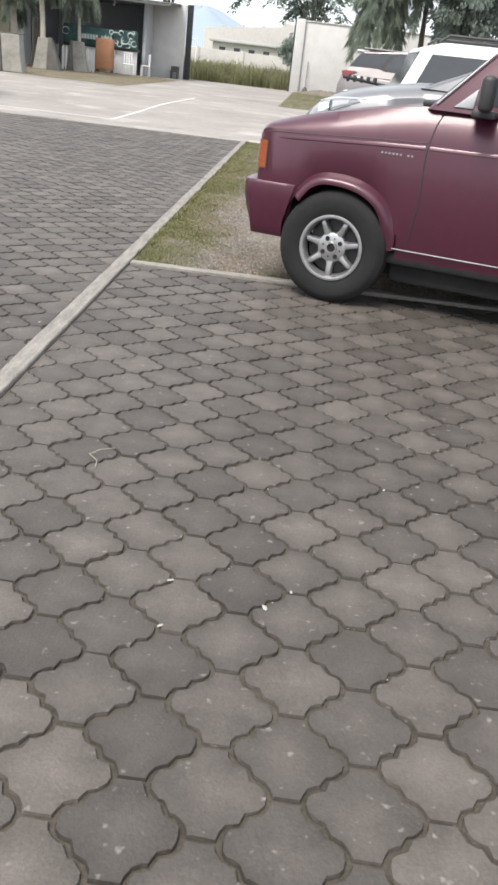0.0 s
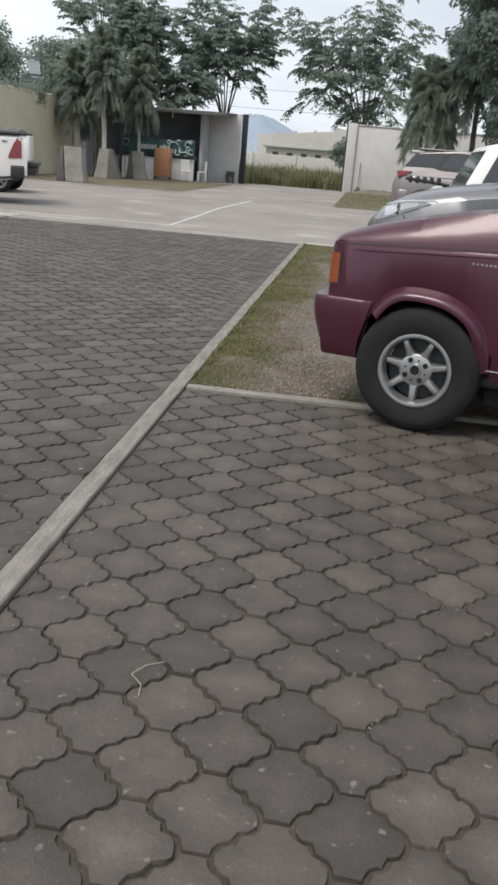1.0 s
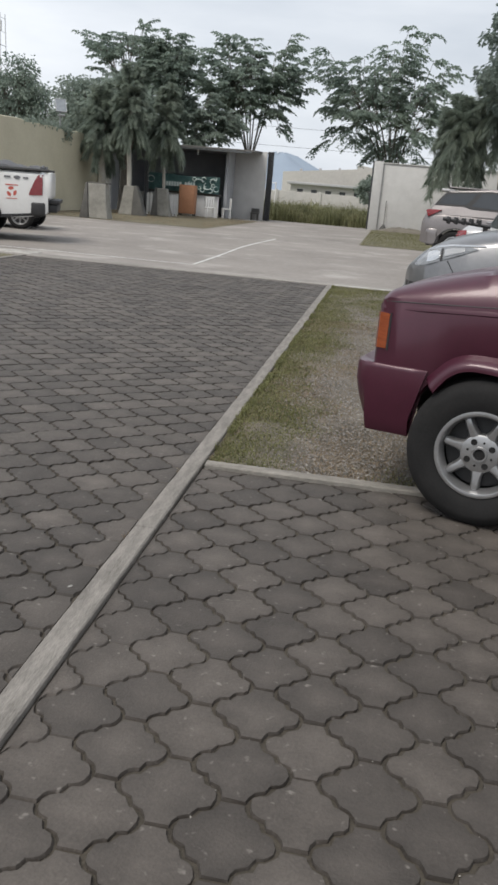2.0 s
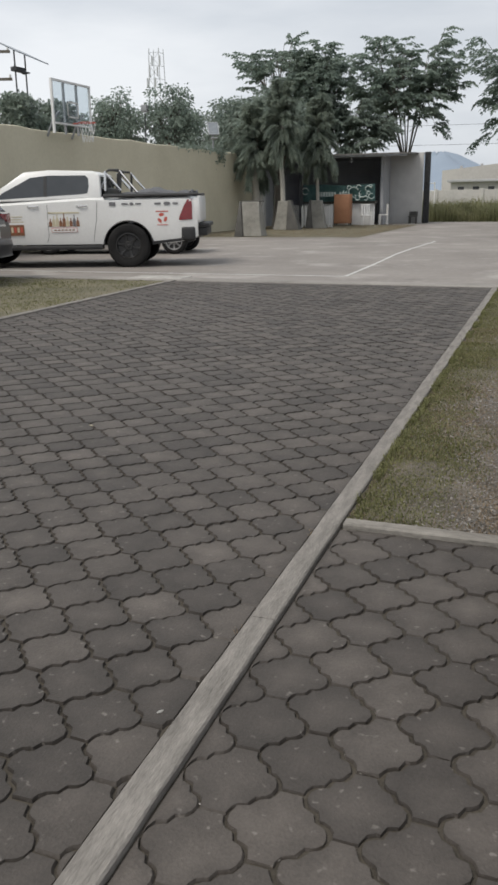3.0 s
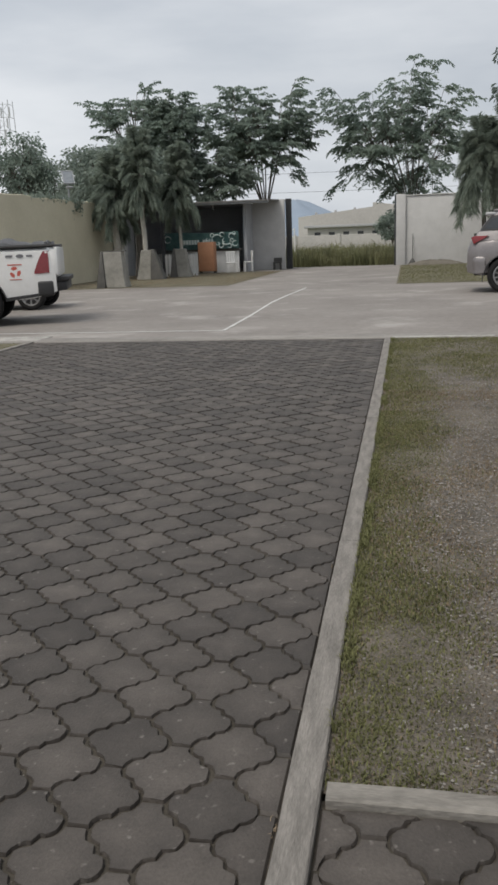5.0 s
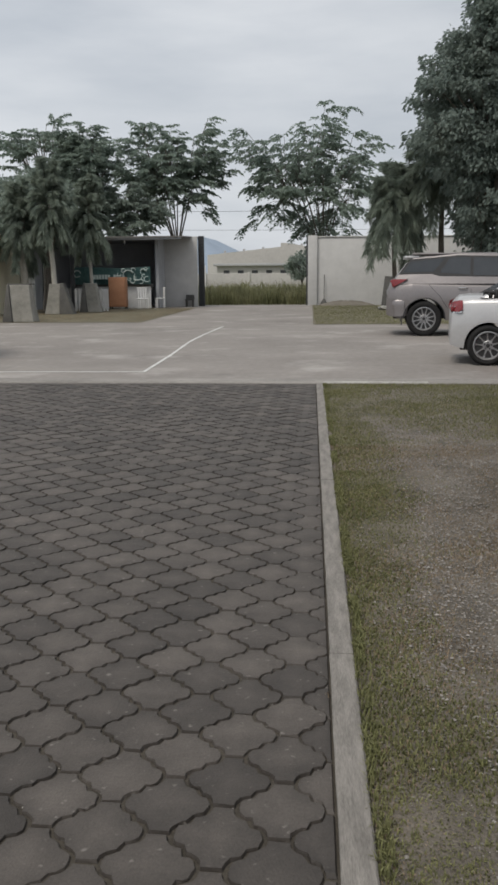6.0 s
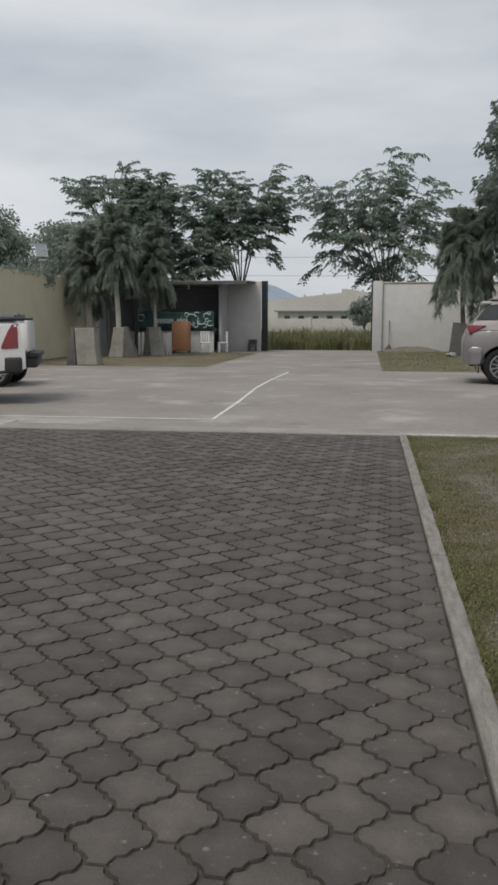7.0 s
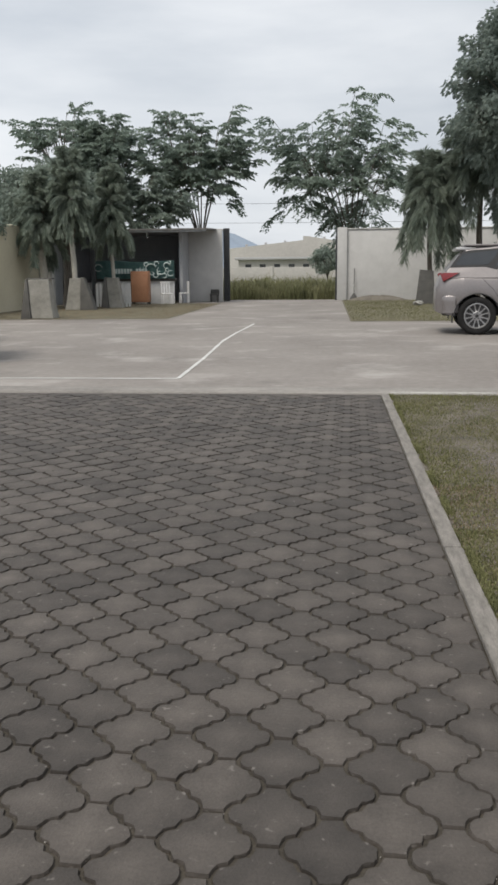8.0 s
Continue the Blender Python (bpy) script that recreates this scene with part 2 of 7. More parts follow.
M["window_tint"] = material("tinted_window_glass", ((0.03, 0.034, 0.039), (0.05, 0.055, 0.061)), 0.08, 1, 5, spec=0.7)
M["clear_lens"] = material("clear_lamp_lens", ((0.16, 0.165, 0.17), (0.75, 0.75, 0.76)), 0.12, 16, 50, spec=0.8, coat=0.8, metal=0.7, contrast=(0.42, 0.56))
M["lamp_glass"] = material("grey_lamp_glass", ((0.17, 0.175, 0.18), (0.3, 0.305, 0.31)), 0.1, 5, 40, spec=0.8, coat=0.8, metal=0.5)
M["amber_lens"] = material("amber_lamp_lens", ((0.17, 0.035, 0.012), (0.29, 0.068, 0.02)), 0.25, 14, 60, coat=0.5, stretch=(1, 1, 5))
M["red_lens"] = material("red_lamp_lens", ((0.14, 0.011, 0.015), (0.24, 0.022, 0.026)), 0.2, 12, 60, coat=0.5)
# Base colour made paler to paint in the sky's reflection on the cells.
M["solar"] = material("solar_cells_sky_sheen", ((0.14, 0.16, 0.18), (0.24, 0.26, 0.28)), 0.2, 6, 40, spec=0.7)
M["steel_grey"] = material("grey_painted_steel", ((0.22, 0.23, 0.24), (0.36, 0.37, 0.38)), 0.5, 4, 40, metal=0.3)
M["tower_steel"] = material("galvanised_tower_steel", ((0.42, 0.44, 0.46), (0.55, 0.56, 0.58)), 0.6, 0.5, 4)
M["tarp"] = material("grey_bed_cover", ((0.055, 0.057, 0.062), (0.12, 0.122, 0.13)), 0.75, 3, 40, 0.006, 8)
M["sticker_brown"] = material("brown_print", ((0.12, 0.05, 0.03), (0.3, 0.14, 0.07)), 0.5, 20, 80)
M["sticker_red"] = material("red_print", ((0.42, 0.07, 0.05), (0.55, 0.12, 0.09)), 0.5, 20, 80)
M["sticker_tan"] = material("tan_print", ((0.45, 0.4, 0.28), (0.6, 0.55, 0.42)), 0.5, 20, 80)
M["sticker_grey"] = material("grey_print", ((0.1, 0.1, 0.11), (0.2, 0.2, 0.21)), 0.5, 20, 80)
M["plate"] = material("plate_white", ((0.5, 0.5, 0.5), (0.65, 0.65, 0.65)), 0.5, 20, 80)
M["paper"] = material("white_litter", ((0.23, 0.225, 0.21), (0.36, 0.355, 0.33)), 0.8, 20, 80)
M["straw"] = material("dry_straw", ((0.22, 0.195, 0.145), (0.33, 0.3, 0.235)), 0.8, 20, 80)

def court_concrete():
    """Worn yard concrete: broad grey clouds, rubbed pale patches, dark damp stains and fine grit."""
    m = material("court_concrete", ((0.175, 0.158, 0.145), (0.28, 0.256, 0.236)), 0.75, 0.35, 9, 0.002, 60, contrast=(0.34, 0.66), spec=0.4)
    n, l = m.node_tree.nodes, m.node_tree.links
    p = n["Principled BSDF"]
    colour = p.inputs["Base Color"].links[0].from_socket
    spot = n.new("ShaderNodeNewGeometry").outputs["Position"]
    for scale, squeeze, lo, hi, most, tone in ((0.9, (0.85, 0.85, 1), 0.54, 0.7, 0.6, (0.43, 0.41, 0.385)), (0.55, (0.9, 1.0, 1), 0.6, 0.76, 0.55, (0.1, 0.094, 0.087)), (3.2, (0.8, 0.9, 1), 0.63, 0.74, 0.4, (0.43, 0.415, 0.39))):
        put = n.new("ShaderNodeMapping")
        put.inputs["Scale"].default_value, put.inputs["Location"].default_value = squeeze, (scale * 3, scale * 7, 0)
        cloud = n.new("ShaderNodeTexNoise")
        cloud.inputs["Scale"].default_value, cloud.inputs["Detail"].default_value, cloud.inputs["Roughness"].default_value = scale, 6, 0.62
        span = n.new("ShaderNodeMapRange")
        span.inputs["From Min"].default_value, span.inputs["From Max"].default_value, span.inputs["To Max"].default_value = lo, hi, most
        mix = n.new("ShaderNodeMixRGB")
        mix.inputs["Color2"].default_value = (*tone, 1)
        l.new(spot, put.inputs["Vector"])
        l.new(put.outputs["Vector"], cloud.inputs["Vector"])
        l.new(cloud.outputs["Fac"], span.inputs["Value"])
        l.new(span.outputs["Result"], mix.inputs["Fac"])
        l.new(colour, mix.inputs["Color1"])
        colour = mix.outputs["Color"]
    l.new(colour, p.inputs["Base Color"])
    return m


M["court"] = court_concrete()

acrylic = bpy.data.materials.new("clear_acrylic")
acrylic.use_nodes = True
an, al = acrylic.node_tree.nodes, acrylic.node_tree.links
a_see, a_mix = an.new("ShaderNodeBsdfTransparent"), an.new("ShaderNodeMixShader")
a_see.inputs["Color"].default_value = (0.86, 0.9, 0.92, 1)
a_mix.inputs[0].default_value = 0.1
an["Principled BSDF"].inputs["Base Color"].default_value, an["Principled BSDF"].inputs["Roughness"].default_value = (0.55, 0.58, 0.6, 1), 0.12
al.new(a_see.outputs[0], a_mix.inputs[1])
al.new(an["Principled BSDF"].outputs[0], a_mix.inputs[2])
al.new(a_mix.outputs[0], an["Material Output"].inputs["Surface"])
M["acrylic"] = acrylic


def car_paint(name, dark, light, metal=0.25, rough=0.34, coat=0.3, spec=0.5):
    return material(name, (dark, light), rough, 1.3, 22, metal=metal, coat=coat, spec=spec)


M["maroon"] = car_paint("maroon_car_paint", (0.046, 0.0068, 0.0175), (0.066, 0.0105, 0.026), 0.15, 0.38, 0.4, 0.5)
M["bright_silver"] = car_paint("bright_silver_car_paint", (0.42, 0.42, 0.425), (0.5, 0.5, 0.505), 0.3)
M["silver"] = car_paint("silver_car_paint", (0.19, 0.19, 0.196), (0.25, 0.25, 0.256), 0.75)
M["car_white"] = car_paint("white_car_paint", (0.66, 0.66, 0.65), (0.76, 0.76, 0.75), 0.0)
M["taupe"] = car_paint("bronze_grey_car_paint", (0.2, 0.184, 0.184), (0.255, 0.237, 0.236), 0.5)
M["red_paint"] = car_paint("red_plastic", (0.25, 0.016, 0.03), (0.33, 0.024, 0.042), 0.0)
M["dark_paint"] = car_paint("dark_grey_car_paint", (0.022, 0.024, 0.028), (0.035, 0.037, 0.042), 0.3)

# ---- mesh helpers ----


def part(name, bm, mat, parent=None, label="", smooth=35):
    """Links a bmesh as one mesh object, under a thing or a part; edges sharper than smooth degrees stay hard."""
    bmesh.ops.recalc_face_normals(bm, faces=bm.faces[:])
    if smooth:
        for f in bm.faces:
            f.smooth = True
        for e in bm.edges:
            e.smooth = len(e.link_faces) == 2 and e.calc_face_angle(0) < radians(smooth)
    me = bpy.data.meshes.new(name)
    bm.to_mesh(me)
    bm.free()
    me.materials.append(M[mat])
    ob = new(name, me)
    ob.parent = parent
    if label:
        ob["label"] = label
    return ob


def raw(name, verts, faces, mat, parent=None, smooth=False):
    """One mesh straight from arrays, for large counts."""
    me = bpy.data.meshes.new(name)
    me.from_pydata([tuple(v) for v in verts], [], [tuple(f) for f in faces])
    if smooth:
        me.shade_smooth()
    me.materials.append(M[mat])
    ob = new(name, me)
    ob.parent = parent
    return ob


def thing(name, m, label, category, group=""):
    ob = new(name)
    ob.empty_display_size = 0.2
    ob.matrix_world = m
    return tagged(ob, label, category, group)


def box(bm, x0, x1, y0, y1, z0, z1, bevel=0.0, segments=2):
    vs = [bm.verts.new((x, y, z)) for x in (x0, x1) for y in (y0, y1) for z in (z0, z1)]
    fs = [bm.faces.new([vs[i] for i in q]) for q in ((0, 1, 3, 2), (4, 6, 7, 5), (0, 4, 5, 1), (2, 3, 7, 6), (0, 2, 6, 4), (1, 5, 7, 3))]
    if bevel:
        es = list({e for f in fs for e in f.edges})
        bmesh.ops.bevel(bm, geom=es, offset=bevel, segments=segments, affect="EDGES", profile=0.5)
    return bm


def boxed(*a, bevel=0.0, segments=2):
    return box(bmesh.new(), *a, bevel=bevel, segments=segments)


def prism(bm, pts, put, a, b, bevel=0.0):
    """A polygon of (u, v) swept from a to b; put(u, v, s) gives the place."""
    lo = [bm.verts.new(put(u, v, a)) for u, v in pts]
    hi = [bm.verts.new(put(u, v, b)) for u, v in pts]
    n = len(pts)
    fs = [bm.faces.new(lo[::-1]), bm.faces.new(hi)]
    fs += [bm.faces.new((lo[i], lo[(i + 1) % n], hi[(i + 1) % n], hi[i])) for i in range(n)]
    if bevel:
        bmesh.ops.bevel(bm, geom=list({e for f in fs[:2] for e in f.edges}), offset=bevel, segments=2, affect="EDGES", profile=0.5)
    return bm


def loft(bm, rings, close=True, caps=True):
    rows = [[bm.verts.new(p) for p in ring] for ring in rings]
    n = len(rows[0])
    for a, b in zip(rows, rows[1:]):
        for i in range(n if close else n - 1):
            bm.faces.new((a[i], a[(i + 1) % n], b[(i + 1) % n], b[i]))
    if caps:
        bm.faces.new(rows[0][::-1])
        bm.faces.new(rows[-1])
    return bm


def tube(bm, pts, radii, sides=8):
    """A tapered round limb along points."""
    pts = [Vector(p) for p in pts]
    if isinstance(radii, (int, float)):
        radii = [radii] * len(pts)
    rings = []
    for i, p in enumerate(pts):
        d = (pts[min(i + 1, len(pts) - 1)] - pts[max(i - 1, 0)]).normalized()
        u = d.cross(Vector((0.3, 0.2, 1)) if abs(d.z) < 0.95 else Vector((1, 0, 0))).normalized()
        v = d.cross(u)
        rings.append([p + radii[i] * (math.cos(k * math.tau / sides) * u + math.sin(k * math.tau / sides) * v) for k in range(sides)])
    return loft(bm, rings)


def lathe(bm, profile, put, sides=32, closed=False):
    """A profile of (r, h) turned round; put(x, y, h) gives the place."""
    rings = [[put(r * math.cos(k * math.tau / sides), r * math.sin(k * math.tau / sides), h) for k in range(sides)] for r, h in profile]
    if closed:
        rings.append(rings[0])
        bm = loft(bm, rings, caps=False)
        bmesh.ops.remove_doubles(bm, verts=bm.verts[:], dist=1e-5)
        return bm
    return loft(bm, rings)

# ---- ground, paving bed, court, kerbs ----


def sheet(name, x0, x1, y0, y1, z, mat, step=0.0, lift=0.0, seed=0.0):
    """A level sheet, or a gently uneven one on a grid."""
    nx = max(1, int((x1 - x0) / step)) if step else 1
    ny = max(1, int((y1 - y0) / step)) if step else 1
    verts, faces = [], []
    for j in range(ny + 1):
        for i in range(nx + 1):
            x, y = x0 + (x1 - x0) * i / nx, y0 + (y1 - y0) * j / ny
            edge = min(i, nx - i, j, ny - j) == 0
            h = 0 if edge or not step else lift * noise.noise((x * 1.7 + seed, y * 1.7, 0)) + 0.4 * lift * noise.noise((x * 6, y * 6, seed))
            verts.append((x, y, z + h))
    for j in range(ny):
        for i in range(nx):
            a = j * (nx + 1) + i
            faces.append((a, a + 1, a + nx + 2, a + nx + 1))
    return tagged(raw(name, verts, faces, mat, smooth=True), kind="structure")


tagged(sheet("ground", -4000, 4000, -2000, 5000, -0.12, "far_ground"), "grassy meadow reaching to the horizon", "ground")
bed_left = tagged(sheet("paving_bed_1", -5.1, -0.04, -12, 9.4, -0.009, "joint"), "dark sandy joints between concrete pavers", "pavement")
bed_right = tagged(sheet("paving_bed_2", -0.04, 12, -12, 0.03, -0.009, "joint"), "dark sandy joints between concrete pavers", "pavement")
tagged(sheet("lawn_1", -0.02, 12, 0.05, 9.4, -0.004, "soil", 0.14, 0.012), "sparse grass and gravel bed beside the kerb", "lawn")
tagged(sheet("lawn_2", -16, -5.1, -12, 9.4, -0.004, "lawn_soil", 0.3, 0.012, 5.0), "worn lawn behind a low concrete kerb", "lawn")
court = part("road_1", boxed(-30, 34, 9.36, 41.0, -0.11, 0.004), "court", None, "", 0)
tagged(court, "pale grey concrete court and driveway with dusty patches", "concrete yard", kind="structure")
tagged(sheet("lawn_3", -12.0, -5.3, 24.2, 36.4, 0.012, "lawn_soil", 0.4, 0.01, 9.0), "trodden grass verge in front of the shed", "lawn")
tagged(sheet("lawn_4", -0.1, 7.0, 22.8, 39.9, 0.012, "lawn_soil", 0.4, 0.01, 3.0), "grass verge along the white wall", "lawn")
tagged(part("soil_mound", loft(bmesh.new(), [[(1.5 + 1.5 * s * math.cos(a), 39.3 + 0.5 * s * math.sin(a), 0.01 + 0.2 * h * (1 + 0.25 * math.sin(3 * a + s))) for a in np.linspace(0, math.tau, 20, endpoint=False)] for s, h in ((1, 0), (0.8, 0.35), (0.5, 0.8), (0.15, 1.0))]), "dark_soil"), "low heap of brown soil against the white wall", "dirt heap")


def kerb_run(name, x0, y0, x1, y1, width, z0, z1, length, seed, label, mat="kerb"):
    """A row of cast kerb stones, slightly out of true, with worn edges."""
    rnd = random.Random(seed)
    run = tagged(new(name), label, "kerb", kind="structure")
    total = math.hypot(x1 - x0, y1 - y0)
    ux, uy = (x1 - x0) / total, (y1 - y0) / total
    n = max(1, round(total / length))
    for i in range(n):
        a, b = total * i / n + 0.002, total * (i + 1) / n - 0.002
        bm = bmesh.new()
        rings = []
        steps = max(3, int((b - a) / 0.12))
        for k in range(steps + 1):
            s = a + (b - a) * k / steps
            j = [rnd.uniform(-0.0016, 0.0016) for _ in range(6)]
            prof = [(-width / 2, z0), (-width / 2 + j[0], z1 - 0.005), (-width / 2 + 0.005 + j[1], z1 + j[2] * 0.6), (width / 2 - 0.005 + j[3], z1 + j[4] * 0.6), (width / 2 + j[5], z1 - 0.005), (width / 2, z0)]
            rings.append([(x0 + ux * s - uy * q, y0 + uy * s + ux * q, z) for q, z in prof])
        loft(bm, rings)
        part("kerb_stone", bm, mat, run, "", 30)
    return run


kerb_run("kerb_1", -0.054, -11.0, -0.054, 9.36, 0.084, -0.08, 0.016, 2.4, 1, "narrow weathered concrete kerb strip between paving and lawn")
kerb_run("kerb_2", 0.0, 0.035, 7.0, 0.035, 0.07, -0.08, 0.02, 2.4, 2, "thin concrete edging across the paving", "edging")
kerb_run("kerb_3", -5.12, -11.0, -5.07, 9.4, 0.09, -0.08, 0.018, 2.4, 3, "pale concrete edging beside the worn lawn")
band = part("trim_1", boxed(-30, 30, 9.4, 9.84, -0.1, 0.011, bevel=0.006), "band", None, "", 40)
tagged(band, "lighter concrete band along the court's edge", "concrete band", kind="structure")
part("trim_2", boxed(0.0, 1.3, 9.38, 9.5, -0.1, 0.018, bevel=0.006), "pale_concrete", band, "whitewashed end of the band", 40)
part("trim_3", boxed(-6.0, -5.05, 9.55, 10.1, -0.1, 0.016, bevel=0.006), "pale_concrete", band, "whitewashed slab at the kerb's end", 40)


def painted_line(name, pts, width, label):
    bm = bmesh.new()
    rows = []
    rnd = random.Random(7)
    dense = []
    for (x0, y0), (x1, y1) in zip(pts, pts[1:]):
        n = max(2, int(math.hypot(x1 - x0, y1 - y0) / 0.35))
        dense += [(x0 + (x1 - x0) * k / n, y0 + (y1 - y0) * k / n) for k in range(n)]
    dense.append(pts[-1])
    for i, (x, y) in enumerate(dense):
        a, b = dense[max(i - 1, 0)], dense[min(i + 1, len(dense) - 1)]
        d = math.hypot(b[0] - a[0], b[1] - a[1])
        nx, ny = -(b[1] - a[1]) / d, (b[0] - a[0]) / d
        w = width / 2 * rnd.uniform(0.75, 1.15)
        rows.append([(x + nx * w, y + ny * w, 0.009), (x - nx * w, y - ny * w, 0.009)])
    loft(bm, rows, close=False, caps=False)
    return tagged(part(name, bm, "line_paint", None, "", 0), label, "court line", kind="structure")


painted_line("road_2", [(-2.53, 10.64), (-2.58, 13.2), (-2.7, 16.4), (-2.68, 18.6), (-2.58, 21.9)], 0.06, "crooked hand-painted white court line on concrete")
painted_line("road_3", [(-2.53, 10.64), (-5.0, 10.62), (-12, 10.62)], 0.075, "hand-painted white court line on concrete")

# ---- walls, gate and shed ----
wall_w = tagged(new("wall_west"), "cream-painted masonry boundary wall with a dirty top", "wall", kind="structure")
bm = bmesh.new()
rnd = random.Random(4)
ys = np.linspace(4, 33, 60)
rings = []
for y in ys:
    h = 3.05 + 0.02 * math.sin(y * 2.1) + rnd.uniform(-0.015, 0.015)
    rings.append([(-12.1, y, -0.1), (-12.1, y, h - 0.02), (-12.14, y, h), (-12.28, y, h), (-12.3, y, h - 0.02), (-12.3, y, -0.1)])
part("masonry", loft(bm, rings), "yellow_wall", wall_w)
part("pilaster", boxed(-12.12, -11.6, 33.0, 33.4, -0.1, 3.0, bevel=0.02), "stained_wall", wall_w, "grey-white streaked end pillar")

wall_g = tagged(new("wall_north"), "white-painted boundary wall stained along its foot", "wall", kind="structure")
part("masonry", boxed(-0.28, 40, 40.15, 40.35, -0.1, 3.2, bevel=0.012), "white_wall", wall_g)
part("coping", boxed(-0.3, 40.02, 40.11, 40.39, 3.2, 3.26, bevel=0.015), "stained_wall", wall_g, "grimy coping along the top")
part("gate_pier", boxed(-0.32, 0.12, 40.0, 40.45, -0.1, 3.3, bevel=0.015), "white_wall", wall_g)

gate = thing("gate_leaf", Matrix.Translation((0, 0, 0)), "dark steel gate folded back against its post", "gate")
for k in range(9):
    part("gate_bar", boxed(-5.47 + 0.028 * k, -5.455 + 0.028 * k, 38.78, 38.84, 0.05, 3.25), "gate_steel", gate)
part("gate_frame", boxed(-5.485, -5.2, 38.85, 38.93, 0.02, 3.27, bevel=0.01), "gate_steel", gate)
jamb = part("door_1", boxed(-0.4, -0.33, 40.05, 40.2, 0.0, 3.28, bevel=0.01), "gate_steel", None)
tagged(jamb, "dark steel gate jamb beside the white pier", "gate jamb", kind="structure")

shed = thing("shed", Matrix.Translation((0, 0, 0)), "open-fronted guard shed with flat roof and white side wall", "shed")
part("side_wall", boxed(-7.05, -5.5, 38.6, 38.78, 0, 3.24, bevel=0.015), "white_wall", shed, "plain white rendered panel wall")
part("inner_wall", boxed(-7.2, -7.05, 37.0, 40.6, 0, 3.1), "shed_dark", shed)
part("back_wall", boxed(-12.2, -7.2, 40.6, 40.75, 0, 3.1), "shed_dark", shed, "dark painted back wall")
part("left_wall", boxed(-12.35, -12.2, 34.6, 40.75, 0, 3.1), "shed_dark", shed)
bm = bmesh.new()
prism(bm, [(36.0, 3.09), (36.0, 3.15), (41.0, 3.32), (41.0, 3.26)], lambda u, v, s: (s, u, v), -12.6, -5.75)
part("roof", bm, "roof_sheet", shed, "thin flat sheet roof with a dark edge", 0)
part("fascia", boxed(-12.5, -5.85, 36.06, 36.12, 3.0, 3.13, bevel=0.01), "steel_grey", shed)
part("ceiling_board", boxed(-12.2, -7.2, 36.3, 40.6, 3.03, 3.07), "shed_dark", shed)
for x in (-12.15, -10.9):
    part("post", boxed(x, x + 0.18, 36.2, 36.38, 0, 3.05, bevel=0.01), "stained_wall" if x < -12 else "gate_steel", shed)
for a in ((-12.56, -12.46, 1.0, 2.95), (-11.78, -11.7, 1.0, 2.95), (-12.56, -11.7, 0.98, 1.08), (-12.56, -11.7, 2.86, 2.95)):
    part("window_frame", boxed(a[0], a[1], 36.5, 36.58, a[2], a[3], bevel=0.008), "gate_steel", shed)
part("mural_panel", boxed(-12.46, -11.78, 36.56, 36.6, 1.08, 2.86), "lawn_soil", shed, "faded olive painted panel")
part("low_wall", boxed(-12.5, -10.3, 36.6, 36.75, 0, 0.93, bevel=0.01), "white_wall", shed, "low white wall with a dark hatch")
part("hatch", boxed(-12.4, -11.75, 36.56, 36.6, 0.12, 0.72), "gate_steel", shed)
part("counter_front", boxed(-10.1, -7.35, 36.5, 36.6, 0, 0.98, bevel=0.01), "white_plastic", shed, "white counter front with vertical slots")
for k in range(8):
    part("slat", boxed(-10.25 + 0.2 * k, -10.16 + 0.2 * k, 36.44, 36.5, 0.06, 0.9, bevel=0.006), "white_plastic", shed)
part("counter_top", boxed(-10.9, -7.3, 36.42, 37.0, 0.98, 1.08, bevel=0.01), "dark_plank", shed)

banner = thing("banner", Matrix.Translation((0, 36.3, 0)), "teal printed vinyl banner with pale swirls and unreadable lettering", "banner")
bm = bmesh.new()
loft(bm, [[(x, 0.03 * math.sin(5 * x), 1.08), (x, 0.03 * math.sin(5 * x) - 0.02, 1.82 - 0.03 * math.sin(2 * x))] for x in np.linspace(-10.9, -7.3, 40)], close=False, caps=False)
bmesh.ops.solidify(bm, geom=bm.faces[:], thickness=0.008)
part("sheet", bm, "banner", banner)
for k in range(12):
    if k != 7:
        part("letter_bar", boxed(-10.0 + 0.13 * k, -9.9 + 0.13 * k, -0.075, -0.07, 1.3, 1.5), "banner_print", banner)
for cx, cz, r, a0, a1 in ((-8.5, 1.68, 0.09, 0, 5), (-7.95, 1.32, 0.08, 1, 6), (-8.25, 1.3, 0.07, 3, 8), (-7.6, 1.45, 0.07, 0, 5), (-7.5, 1.75, 0.07, 2, 8), (-8.7, 1.5, 0.08, 2, 7), (-8.05, 1.7, 0.1, 0, 5), (-7.45, 1.3, 0.13, 1, 6), (-8.1, 1.22, 0.1, 2, 7), (-7.72, 1.2, 0.1, 4, 9), (-8.3, 1.5, 0.22, 0.3, 4.6), (-7.85, 1.42, 0.18, 2.2, 6.6), (-7.6, 1.62, 0.14, 0, 4), (-10.6, 1.55, 0.16, 0, 5.6), (-8.6, 1.3, 0.14, 3, 7)):
    part("swirl", tube(bmesh.new(), [(cx + r * math.cos(a), -0.075, cz + 0.9 * r * math.sin(a)) for a in np.linspace(a0, a1, 14)], [0.012 + 0.016 * math.sin(math.pi * k / 13) for k in range(14)], 6), "banner_print", banner)

cab = thing("cabinet", Matrix.Translation((-8.62, 35.6, 0.012)), "faded orange upright cabinet standing on the verge", "cabinet")
part("body", boxed(-0.37, 0.37, -0.25, 0.25, 0.1, 1.38, bevel=0.015), "orange_box", cab)
